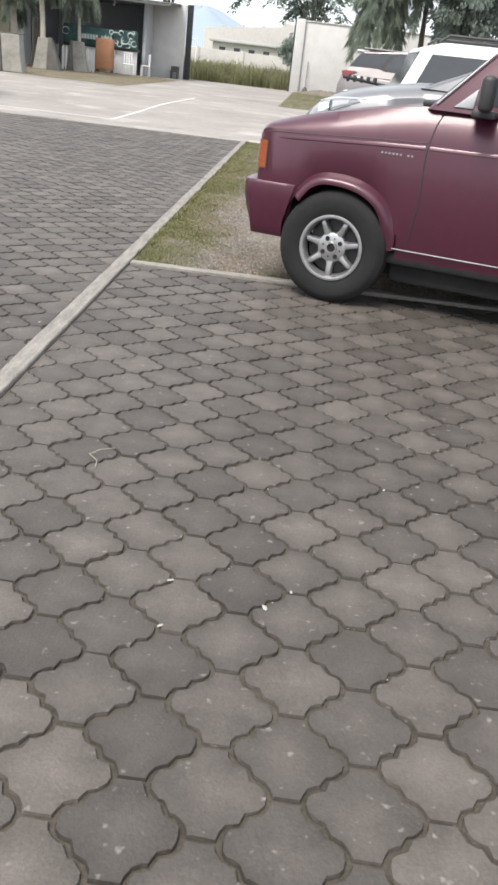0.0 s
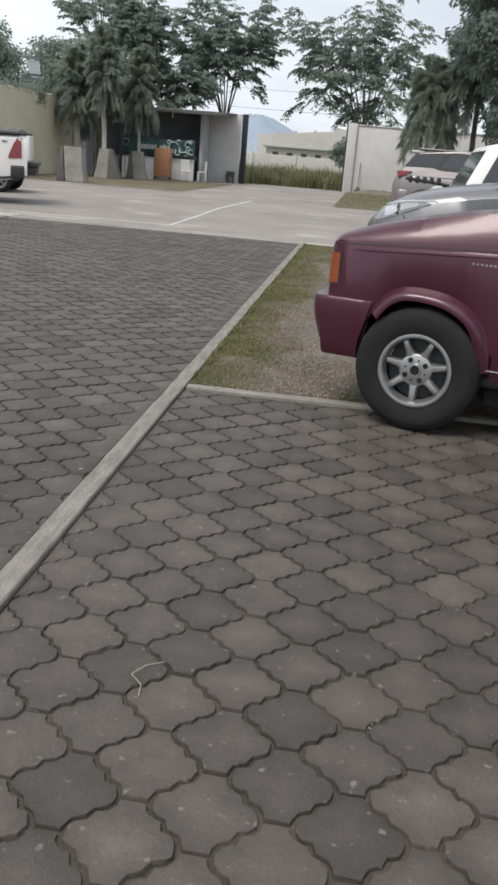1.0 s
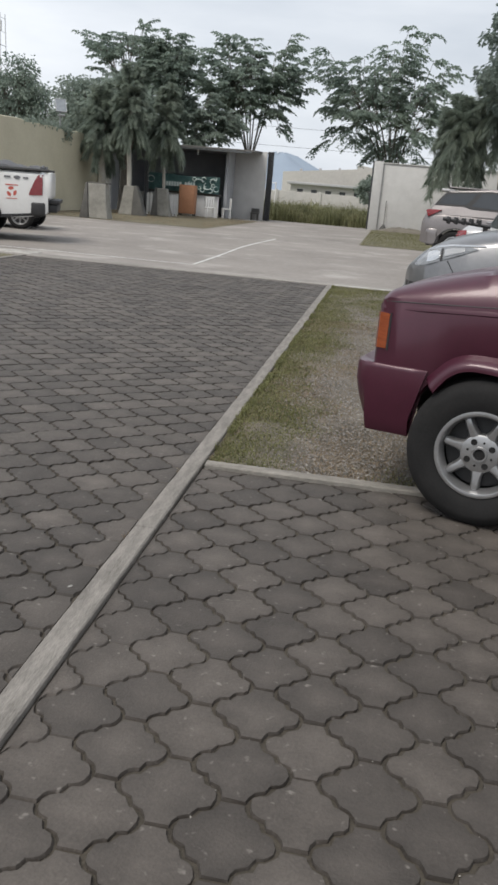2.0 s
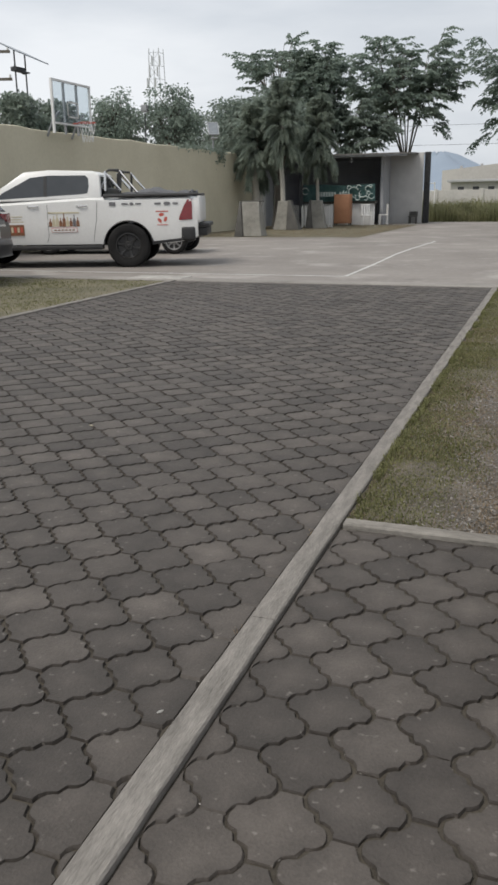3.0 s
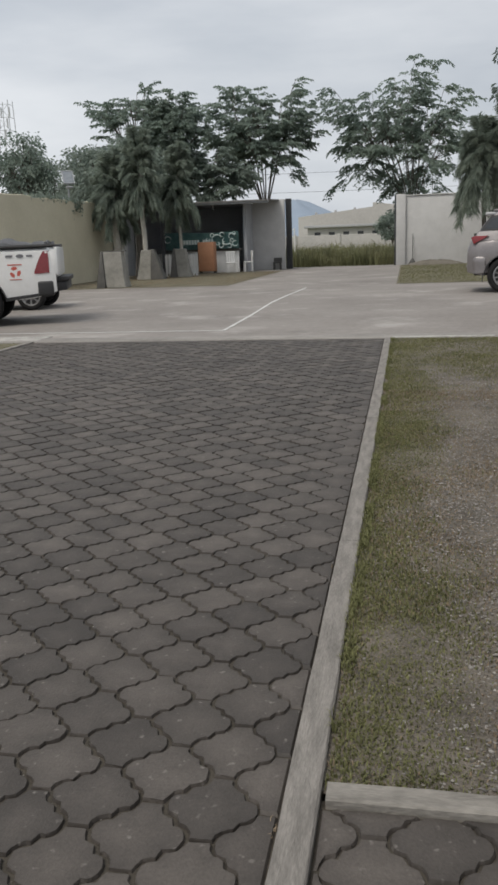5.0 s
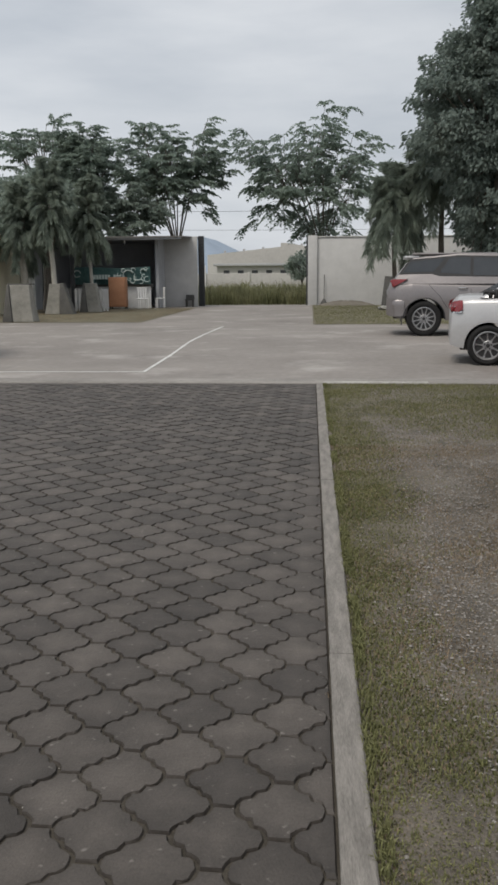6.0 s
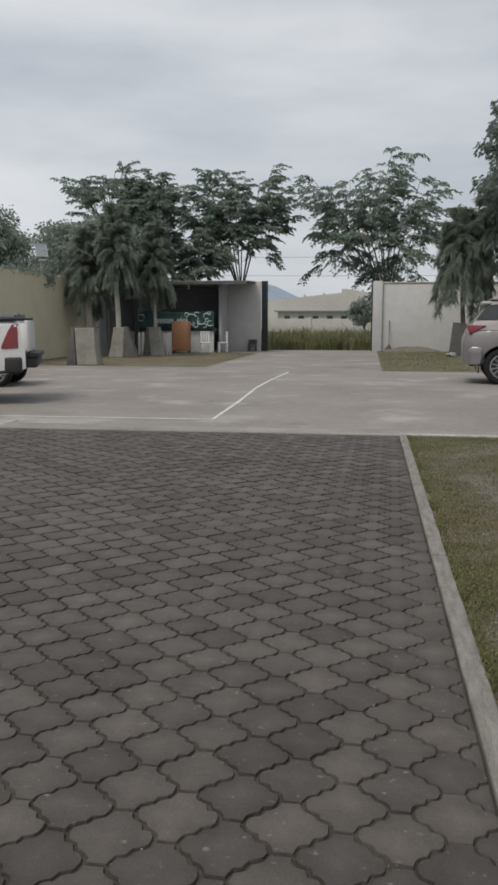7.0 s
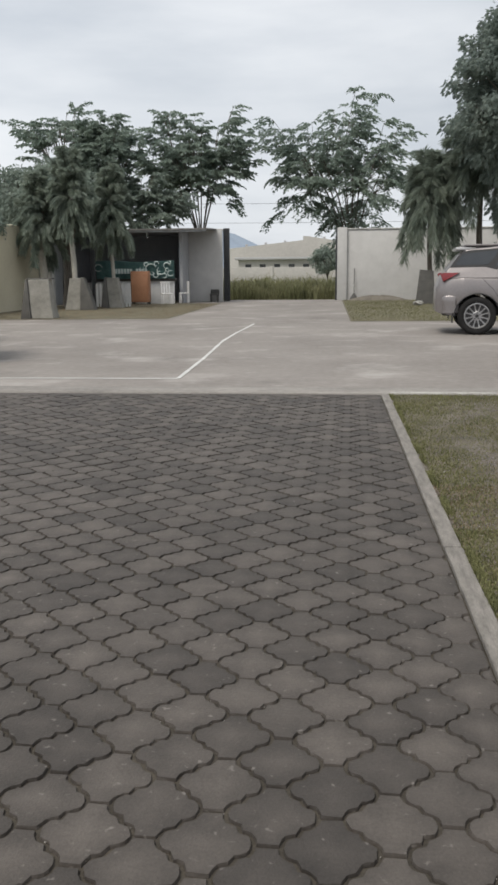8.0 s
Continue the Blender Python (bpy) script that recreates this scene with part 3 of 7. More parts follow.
part("door", boxed(-0.33, 0.33, -0.275, -0.253, 0.16, 1.3, bevel=0.008), "orange_box", cab)
for x in (-0.36, 0.3):
    for y in (-0.2, 0.14):
        part("leg", boxed(x, x + 0.06, y, y + 0.06, 0, 0.1), "dark_plank", cab)


def plastic_chair(m, label):
    c = thing("chair", m, label, "chair", "white chairs by the shed")
    part("seat", boxed(-0.22, 0.22, -0.2, 0.2, 0.42, 0.46, bevel=0.015), "white_plastic", c)
    for x in (-0.2, 0.16):
        for y in (-0.19, 0.15):
            part("leg", boxed(x, x + 0.04, y, y + 0.04, 0, 0.42, bevel=0.006), "white_plastic", c)
    for k in range(4):
        part("back_slat", boxed(-0.2 + 0.11 * k, -0.13 + 0.11 * k, 0.17, 0.2, 0.46, 0.9, bevel=0.008), "white_plastic", c)
    part("back_rail", boxed(-0.22, 0.22, 0.165, 0.205, 0.86, 0.93, bevel=0.012), "white_plastic", c)
    return c


first_chair = plastic_chair(pose(-7.55, 35.7, 0.012, 0, 0, 25), "white plastic chair with a slatted back")
copy_thing(first_chair, pose(-6.95, 36.6, 0.012, 0, 0, -70))
small = thing("crate_stool", pose(-5.85, 38.3, 0.012), "small dark crate stool by the white wall", "stool")
part("seat", boxed(-0.2, 0.2, -0.18, 0.18, 0.3, 0.36, bevel=0.01), "dark_plank", small)
for x in (-0.18, 0.12):
    for y in (-0.16, 0.1):
        part("leg", boxed(x, x + 0.06, y, y + 0.06, 0, 0.3), "dark_plank", small)
part("backrest", boxed(-0.2, 0.2, 0.15, 0.18, 0.36, 0.55, bevel=0.01), "dark_plank", small)
lamp = thing("bulb_lamp", pose(-8.5, 36.6, 2.78), "small bare bulb lamp under the shed roof", "lamp")
part("holder", lathe(bmesh.new(), [(0.02, 0.24), (0.035, 0.2), (0.035, 0.12)], lambda x, y, h: (x, y, h), 10), "white_plastic", lamp)
part("bulb", lathe(bmesh.new(), [(0.02, 0.12), (0.05, 0.07), (0.05, 0.03), (0.02, 0.0)], lambda x, y, h: (x, y, h), 12), "clear_lens", lamp)

broom = thing("broom", pose(0.45, 39.92, 0.012, -4, 4, 0), "dark broom leaning against the white wall", "broom")
part("stick", tube(bmesh.new(), [(0, 0, 0.25), (-0.08, 0.05, 1.45)], 0.018, 6), "dark_plank", broom)
part("bristles", lathe(bmesh.new(), [(0.2, 0.0), (0.13, 0.16), (0.04, 0.3)], lambda x, y, h: (x, y * 0.5, h), 12), "dark_plank", broom)
plank = thing("leaning_board", pose(3.04, 34.6, 0.012), "dark board leaning beside the palm trunk", "board")
prism(bm := bmesh.new(), [(-0.28, 0), (0.5, 0), (0.42, 1.3), (-0.12, 1.35)], lambda u, v, s: (u, s + 0.15 * v, v), -0.04, 0.04, 0.01)
part("panel", bm, "dark_plank", plank)
litter = thing("plastic_bag", pose(2.75, 33.2, 0.02), "crumpled white plastic bag on the grass", "litter")
bm = bmesh.new()
bmesh.ops.create_icosphere(bm, subdivisions=3, radius=0.2)
for v in bm.verts:
    v.co *= 1 + 0.45 * noise.noise(v.co * 9)
    v.co.z = max(0.45 * v.co.z + 0.08, 0)
part("bag", bm, "paper", litter)


def splayed_barrier(m, foot, head, board, label):
    """A tapered concrete tree guard with a dark board leaning on one side."""
    b = thing("concrete_barrier", m, label, "barrier", "tapered barriers on the verge")
    bm = bmesh.new()
    rows = []
    for k in range(6):
        t = k / 5
        x0, x1 = foot[0] + (head[0] - foot[0]) * t ** 0.8, foot[1] + (head[1] - foot[1]) * t ** 0.8
        d = 0.3 - 0.12 * t
        rows.append([(x0, -d, 1.14 * t), (x1, -d, 1.14 * t), (x1, d, 1.14 * t), (x0, d, 1.14 * t)])
    loft(bm, rows)
    bmesh.ops.bevel(bm, geom=bm.edges[:], offset=0.015, segments=1, affect="EDGES")
    part("footing", bm, "barrier", b)
    bm = bmesh.new()
    prism(bm, [(board[0], 0), (board[1], 0), (board[3], 1.16), (board[2], 1.16)], lambda u, v, s: (u, s * (1 - 0.3 * v), v), -0.36, 0.1, 0.01)
    part("leaning_board", bm, "dark_plank", b, "dark weathered board")
    return b


splayed_barrier(pose(-9.1, 24.75, 0.012), (-0.3, 0.36), (-0.4, 0.22), (-0.62, -0.31, -0.46, -0.41), "grey tapered concrete barrier with dark leaning board")
splayed_barrier(pose(-9.95, 30.6, 0.012), (-0.32, 0.26), (-0.12, 0.3), (0.27, 0.82, 0.31, 0.42), "grey tapered concrete barrier round a whitewashed trunk")
splayed_barrier(pose(-8.95, 32.3, 0.012), (-0.1, 0.4), (-0.22, 0.2), (-0.42, -0.11, -0.28, -0.23), "grey tapered concrete barrier by a thin palm trunk")
for x, y in ((-9.85, 33.2), (-9.7, 33.2), (-8.85, 33.4), (-8.72, 33.4), (-8.59, 33.4)):
    p = thing("fence_picket", pose(x, y, 0.012), "short white pointed fence picket on the verge", "picket", "white pickets by the barriers")
    part("board", prism(bmesh.new(), [(-0.045, 0), (0.045, 0), (0.045, 0.85), (0, 0.95), (-0.045, 0.85)], lambda u, v, s: (u, s, v), -0.012, 0.012), "white_plastic", p)
rail = thing("plank_rail", pose(-9.2, 24.75, 1.155), "dark plank laid across the barrier top", "plank")
part("plank", boxed(-0.36, 0.42, -0.1, 0.1, 0.0, 0.035, bevel=0.006), "dark_plank", rail)

# ---- basketball hoop, lamps, poles, tower ----
hoop = thing("basketball_hoop", pose(-12.1, 17.62, 0), "wall-mounted basketball backboard with white frame and worn net", "basketball hoop")
part("board", boxed(0.425, 0.435, -0.92, 0.92, 3.22, 4.22), "acrylic", hoop, "smoky clear acrylic board")
for a in ((0.4, 0.46, -0.96, -0.91, 2.95, 4.26), (0.4, 0.46, 0.91, 0.96, 3.1, 4.26), (0.4, 0.46, -0.91, 0.91, 4.21, 4.26), (0.4, 0.46, -0.91, 0.91, 3.18, 3.22), (0.36, 0.42, -0.34, -0.3, 2.95, 4.21), (0.36, 0.42, 0.3, 0.34, 2.95, 4.21)):
    part("frame_bar", boxed(*a), "white_plastic" if a[0] > 0.38 else "steel_grey", hoop)
for a in ((-0.28, -0.24, 3.37, 3.77), (0.24, 0.28, 3.37, 3.77), (-0.28, 0.28, 3.73, 3.77), (-0.28, 0.28, 3.37, 3.41)):
    part("target_line", boxed(0.455, 0.462, a[0], a[1], a[2], a[3]), "line_paint", hoop)
for y in (-0.6, 0.6):
    part("bracket", tube(bmesh.new(), [(0.0, y, 2.9), (0.2, y, 3.3), (0.4, y, 3.5)], 0.03, 6), "steel_grey", hoop)
part("rim", tube(bmesh.new(), [(0.86 + 0.23 * math.cos(a), 0.23 * math.sin(a), 3.24) for a in np.linspace(0, math.tau, 25)], 0.012, 6), "sticker_red", hoop, "faded orange steel rim")
part("rim_arm", tube(bmesh.new(), [(0.44, 0, 3.23), (0.64, 0, 3.235)], 0.02, 6), "sticker_red", hoop)
for k in range(12):
    a = k * math.tau / 12
    part("net_cord", tube(bmesh.new(), [(0.86 + r * math.cos(a + s), r * math.sin(a + s), z) for r, s, z in ((0.23, 0, 3.25), (0.19, 0.26, 3.1), (0.15, 0, 2.93), (0.14, 0.26, 2.76))], 0.008, 4), "white_plastic", hoop)


def solar_lamp(m, w, h, high, label):
    s = thing("solar_street_lamp", m, label, "street lamp", "solar lamps along the wall")
    part("pole", tube(bmesh.new(), [(0, 0, 0), (0, 0, high)], 0.035, 8), "steel_grey", s)
    bm = boxed(-w / 2, w / 2, -h / 2, h / 2, -0.02, 0.02)
    bmesh.ops.transform(bm, matrix=pose(0, -0.1, high + 0.05, 48), verts=bm.verts[:])
    part("panel", bm, "solar", s, "tilted solar panel paled with a painted sky sheen")
    bm = bmesh.new()
    for a in ((-w / 2 - 0.03, w / 2 + 0.03, -h / 2 - 0.03, -h / 2, -0.025, 0.03), (-w / 2 - 0.03, w / 2 + 0.03, h / 2, h / 2 + 0.03, -0.025, 0.03), (-w / 2 - 0.03, -w / 2, -h / 2, h / 2, -0.025, 0.03), (w / 2, w / 2 + 0.03, -h / 2, h / 2, -0.025, 0.03)):
        box(bm, *a)
    bmesh.ops.transform(bm, matrix=pose(0, -0.1, high + 0.05, 48), verts=bm.verts[:])
    part("panel_frame", bm, "steel_grey", s)
    part("lamp_head", boxed(-0.12, 0.12, -0.45, -0.1, high - 0.35, high - 0.28, bevel=0.02), "steel_grey", s)
    return s


solar_lamp(pose(-12.4, 29.3, 0, 0, 0, 30), 0.36, 0.6, 3.86, "solar street lamp with tilted panel behind the wall")
flood = thing("flood_lamp", pose(-12.5, 23.6, 0), "small flood lamp on a thin pole behind the wall", "flood lamp")
part("pole", tube(bmesh.new(), [(0, 0, 0), (0, 0, 4.05)], 0.018, 6), "gate_steel", flood)
part("housing", boxed(-0.1, 0.1, -0.1, 0.1, 4.06, 4.28, bevel=0.02), "steel_grey", flood)
part("lens", boxed(0.1, 0.108, -0.075, 0.075, 4.09, 4.25), "clear_lens", flood)

tower = thing("telecom_tower", pose(-96.3, 200, 0), "distant lattice telecom tower with antennas", "tower")
for sx in (-1, 1):
    for sy in (-1, 1):
        part("leg", tube(bmesh.new(), [(sx * 2.2, sy * 2.2, 0), (sx * 1.3, sy * 1.3, 37)], 0.1, 5), "tower_steel", tower)
for k in range(12):
    z0, z1 = 3 * k, 3 * k + 3
    r0, r1 = 2.2 - 0.9 * z0 / 37, 2.2 - 0.9 * z1 / 37
    part("brace", tube(tube(bmesh.new(), [(-r0, -r0, z0), (r1, -r1, z1)], 0.06, 4), [(r0, -r0, z0), (-r1, -r1, z1)], 0.06, 4), "tower_steel", tower)
    part("ring", tube(tube(bmesh.new(), [(-r1, -r1, z1), (r1, -r1, z1)], 0.06, 4), [(r1, -r1, z1), (r1, r1, z1)], 0.06, 4), "tower_steel", tower)
for k in range(6):
    part("antenna", boxed(-1.9 + 0.7 * k, -1.6 + 0.7 * k, -1.9, -1.6, 28 + (k % 3) * 2.5, 30.2 + (k % 3) * 2.5), "tower_steel", tower)


def pole_at(m, high, label):
    u = thing("utility_pole", m, label, "utility pole")
    part("shaft", tube(bmesh.new(), [(0, 0, 0), (0, 0, high)], [0.16, 0.11], 8), "bark", u)
    for z in (high - 0.3, high - 1.7):
        part("crossarm", boxed(-1.0, 1.0, -0.06, 0.06, z, z + 0.14), "bark", u)
        for x in (-0.9, 0.0, 0.9):
            part("insulator", lathe(bmesh.new(), [(0.05, z + 0.14), (0.07, z + 0.2), (0.05, z + 0.32)], lambda a, b, h, x=x: (x + a, b, h), 8), "white_plastic", u)
    return u


pole_at(pose(45, 66, -0.1), 6.7, "weathered wooden utility pole with two crossarms")
pole_at(pose(-29.3, 39.0, 0, 0, 0, 20), 9.4, "weathered wooden utility pole with two crossarms")

stand = thing("solar_panel_stand", pose(-14, 18.86, 0), "large tilted solar panel on two thin steel poles", "solar panel")
for y in (-0.25, 0.26):
    part("pole", tube(bmesh.new(), [(0, y, 0), (0, y, 5.32)], 0.022, 6), "gate_steel", stand)
part("panel", prism(bmesh.new(), [(-0.68, 5.37), (0.86, 5.24), (0.86, 5.27), (-0.68, 5.4)], lambda u, v, s: (s, u, v - 0.45 * s), -0.4, 0.4), "solar", stand, "tilted panel, pale with painted sky sheen")
part("battery_box", boxed(-0.1, 0.1, -0.34, 0.1, 4.78, 4.9, bevel=0.02), "gate_steel", stand)
part("lamp_head", tube(bmesh.new(), [(0, -0.3, 4.9), (0.1, 0.0, 4.76), (0.1, 0.3, 4.8)], [0.03, 0.05, 0.02], 6), "gate_steel", stand)

# ---- distance beyond the gate ----
ware = thing("warehouse", pose(0, 112, 0), "long pale grey warehouse with a shallow roof", "warehouse")
prism(bm := bmesh.new(), [(-14.0, 0), (26, 0), (26, 4.6), (9, 5.4), (2, 5.0), (-3.6, 5.9), (-4.2, 5.9), (-4.2, 5.4), (-14.0, 4.4)], lambda u, v, s: (u, s, v), 0, 18)
part("wall", bm, "grey_building", ware, "", 0)
for k in range(5):
    part("roof_vent", boxed(-12 + 2.6 * k, -11.7 + 2.6 * k, 2, 2.6, 4.6 + 0.22 * k, 5.0 + 0.22 * k), "grey_roof", ware)
lowb = thing("low_building", pose(0, 100, 0), "low pale building with a row of small dark windows", "building")
part("wall", boxed(-11.4, -2.6, 0, 6, 0, 2.75), "grey_building", lowb)
part("roof", boxed(-11.8, -2.2, -0.5, 6.5, 2.75, 3.05, bevel=0.04), "grey_roof", lowb)
for k in range(5):
    w = part("window", boxed(-10.6 + 1.7 * k, -9.9 + 1.7 * k, -0.03, 0.05, 1.55, 2.25), "gate_steel", lowb)
    part("sill", boxed(-10.7 + 1.7 * k, -9.8 + 1.7 * k, -0.12, 0.0, 1.45, 1.53), "grey_building", w)
fw = tagged(part("wall_far", boxed(-60, 60, 76, 76.25, -0.1, 1.75, bevel=0.02), "block_wall"), "low pale block wall across the field", "wall", kind="structure")
for x in range(-58, 60, 4):
    part("pier", boxed(x, x + 0.3, 75.9, 76.0, -0.1, 1.85, bevel=0.02), "block_wall", fw)
fence = thing("steel_fence", pose(0, 58, 0), "white painted pipe fence beyond the gate", "fence")
for k in range(5):
    part("post", boxed(-14 + 1.6 * k, -13.93 + 1.6 * k, 0, 0.07, 0, 2.2), "white_plastic", fence)
for z in (1.6, 2.1):
    part("pipe", tube(bmesh.new(), [(-14, 0.03, z), (-7.6, 0.03, z)], 0.03, 6), "white_plastic", fence)

mount = bmesh.new()
rnd = random.Random(12)
rings = []
for s, h in ((1, 0), (0.75, 0.14), (0.5, 0.38), (0.28, 0.68), (0.12, 0.93), (0.03, 1.0)):
    rings.append([(-395 + 480 * s * math.cos(a) * (1 + 0.1 * math.sin(2 * a)), 3000 + 380 * s * math.sin(a), -1 + 140 * h * (1 + 0.05 * math.sin(4 * a))) for a in np.linspace(0, math.tau, 36, endpoint=False)])
tagged(part("backdrop", loft(mount, rings), "mountain", None, "", 60), "hazy blue volcano on the horizon", "mountain", kind="structure")


def cable(name, a, b, sag, r):
    a, b = Vector(a), Vector(b)
    pts = [a.lerp(b, k / 24) - Vector((0, 0, sag * 4 * (k / 24) * (1 - k / 24))) for k in range(25)]
    return tagged(part(name, tube(bmesh.new(), pts, r, 4), "gate_steel"), "thin dark overhead power line", "power line")


pole_at(pose(-34, 64, -0.1), 6.6, "weathered wooden utility pole with two crossarms")
for z in (5.2, 6.6):
    cable("power_line", (-34, 64, z + 0.12), (45, 66, z + 0.12), 0.4, 0.011)

# ---- trees ----


def leaves(pos, way, length, width, rng):
    """Folded leaf blades, two triangles each, from arrays of places and directions."""
    n = len(pos)
    way = way / np.linalg.norm(way, axis=1, keepdims=True)
    side = np.cross(way, rng.normal(size=(n, 3)))
    side /= np.linalg.norm(side, axis=1, keepdims=True) + 1e-9
    up = np.cross(side, way)
    length = (length * rng.uniform(0.6, 1.25, n))[:, None]
    half = (width * rng.uniform(0.7, 1.2, n))[:, None]
    mid = pos + way * length * 0.5
    v = np.stack([pos, mid + side * half + up * half * 0.4, pos + way * length - np.array([0, 0, 1]) * length * 0.15, mid - side * half + up * half * 0.4], 1).reshape(-1, 3)
    i = np.arange(n)[:, None] * 4
    f = np.concatenate([i + [0, 1, 2], i + [0, 2, 3]])
    return v, f


def tree(base, fork, crown, radii, seed, clusters, per, length, width, mat, label, spread=0.45, droop=0.5, trunk=0.16, bark="bark", hollow=0.35, limbs=7, feather=0.0):
    """Trunk to the fork, limbs into an uneven crown, and clumps of leaves at the limbs' ends."""
    rng = np.random.default_rng(seed)
    t = thing("tree", Matrix.Translation(base), label, "tree")
    base, crown, radii = np.array(base, float), np.array(crown, float), np.array(radii, float)
    fork = np.array([0.1, 0, fork])
    c = crown - base
    bm = bmesh.new()
    tube(bm, [(0, 0, 0), tuple(fork * 0.5 + [rng.normal() * 0.08, 0, 0]), tuple(fork)], [trunk * 1.25, trunk, trunk * 0.85], 9)
    part("trunk", bm, bark, t)
    dirs = rng.normal(size=(clusters, 3))
    dirs /= np.linalg.norm(dirs, axis=1, keepdims=True)
    r = rng.uniform(hollow, 1.0, clusters) ** 0.6
    ends = c + dirs * r[:, None] * radii * (1 + 0.22 * np.sin(dirs[:, :1] * 5 + seed) * np.cos(dirs[:, 2:] * 4))
    mains = [c + np.array([math.cos(a), math.sin(a), 0]) * radii * 0.5 * [1, 1, 0] + [0, 0, radii[2] * rng.uniform(-0.15, 0.45)] for a in np.linspace(0, math.tau, limbs, endpoint=False) + rng.uniform(0, 1)]
    mains.append(c + [0, 0, radii[2] * 0.5])
    for m in mains:
        mid = fork * 0.5 + m * 0.5 + [0, 0, 0.12 * radii[2]]
        part("limb", tube(bmesh.new(), [tuple(fork - [0, 0, 0.1]), tuple(mid), tuple(m)], [trunk * 0.6, trunk * 0.42, trunk * 0.24], 6), bark, t)
    bm = bmesh.new()
    for e in ends:
        m = min(mains, key=lambda q: np.linalg.norm(q - e))
        a = fork * 0.25 + m * 0.75
        tube(bm, [tuple(a), tuple((a + e) / 2 + [0, 0, 0.1]), tuple(e)], [trunk * 0.18, trunk * 0.12, 0.012], 4)
    tagged(part("branchwork", bm, bark, t), kind="stuff")
    pos, way = [], []
    for e, d in zip(ends, dirs):
        if feather:
            root = fork * 0.25 + min(mains, key=lambda q: np.linalg.norm(q - e)) * 0.75
            run = (e - root) / (np.linalg.norm(e - root) + 1e-6)
            for q in range(per):
                az = math.atan2(run[1], run[0]) + rng.uniform(-1.25, 1.25)
                u = np.array([math.cos(az), math.sin(az), 0])
                at = root + (e - root) * (1.0 if q < 2 else rng.uniform(0.5, 1.05))
                size = feather * rng.uniform(0.6, 1.25)
                s = np.linspace(0.1, 1, 8)[:, None]
                rachis = at + u * s * size + [0, 0, 1] * ((0.35 * run[2] + rng.uniform(-0.1, 0.35)) * s - droop * s**2) * size
                side = np.array([-u[1], u[0], 0])
                for sg in (-1, 1):
                    pos.append(rachis)
                    way.append(np.tile(side * sg * 0.6 + u * 0.65 + [0, 0, -0.35], (8, 1)) + rng.normal(size=(8, 3)) * 0.22)
            continue
        k = max(6, int(per * rng.uniform(0.6, 1.4)))
        off = np.clip(rng.normal(size=(k, 3)), -1.5, 1.5) * spread * [1, 1, 0.5]
        pos.append(e + off)
        way.append(off * 1.2 + d * 0.4 + rng.normal(size=(k, 3)) * 0.25 + [0, 0, -droop])
    v, f = leaves(np.concatenate(pos), np.concatenate(way), length, width, rng)
    tagged(raw("crown", v, f, mat, t), kind="stuff")
    return t


def palm(base, high, fronds, reach, seed, label, bark="bark", droop=0.55, trunk=0.11, leaflet=0.34, crown=0.3):
    """A plume-leaved palm: arching fronds from one crown, leaflets standing all round each stem."""
    rng = np.random.default_rng(seed)
    t = thing("palm_tree", Matrix.Translation(base), label, "palm tree")
    bm = bmesh.new()
    tube(bm, [(0.04 * math.sin(k), 0.03 * math.cos(2 * k), high * k / 8) for k in range(9)], [trunk * (1.3 - 0.06 * k) for k in range(9)], 9)
    part("trunk", bm, bark, t)
    pos, way = [], []
    stems = bmesh.new()
    for i in range(fronds):
        age = (i + 0.5) / fronds
        az, lift = i * 2.4 + rng.normal() * 0.2, 1.3 - 1.75 * age + rng.normal() * 0.12
        L = reach * rng.uniform(0.75, 1.12)
        u = np.array([math.cos(az), math.sin(az), 0])
        s = np.linspace(0, 1, 15)[:, None]
        fall = droop * (0.3 + 1.15 * age)
        curve = np.array([0, 0, high - crown * age]) + L * (u * math.cos(lift) * (s - 0.28 * s**2.2) + np.array([0, 0, 1]) * (math.sin(lift) * s - fall * s**2.1))
        tube(stems, [tuple(p) for p in curve[::2]], [0.026 * (1 - 0.11 * k) for k in range(8)], 4)
        for k in range(2, 14):
            go = curve[k + 1] - curve[k]
            go /= np.linalg.norm(go)
            a = np.cross(go, [0, 0, 1.0]) + 1e-6
            a /= np.linalg.norm(a)
            b = np.cross(a, go)
            for q in range(34):
                turn = rng.uniform(0, math.tau)
                pos.append(curve[k] + (curve[k + 1] - curve[k]) * rng.uniform(0, 1))
                way.append((a * math.cos(turn) + b * 0.6 * math.sin(turn)) * rng.uniform(0.6, 1.1) + go * 0.6 + [0, 0, -0.4])
    tagged(part("frond_stem", stems, "frond", t), kind="stuff")
    v, f = leaves(np.array(pos), np.array(way), leaflet, 0.02, rng)
    tagged(raw("fronds", v, f, "frond", t), kind="stuff")
    return t


tree((0.4, 46.5, -0.1), 2.6, (-0.3, 46, 6.75), (4.4, 2.6, 3.8), 3, 150, 7, 0.24, 0.055, "leaf", "open-crowned tree with drooping leaf clusters behind the wall", droop=0.6, hollow=0.12, feather=0.8, trunk=0.085, limbs=9)
tree((-7.6, 45.5, -0.1), 3.0, (-7.8, 45, 7.15), (3.6, 2.2, 2.6), 8, 165, 7, 0.23, 0.053, "leaf", "slender tree with layered foliage behind the shed", droop=0.4, hollow=0.12, feather=0.66, trunk=0.07, limbs=12)
tree((-13.2, 42.0, -0.1), 3.0, (-13.7, 41.5, 7.5), (2.3, 1.6, 1.6), 15, 50, 6, 0.22, 0.05, "leaf", "thin tree with wispy spreading branches behind the shed", droop=0.3, hollow=0.3, feather=0.7, trunk=0.1)
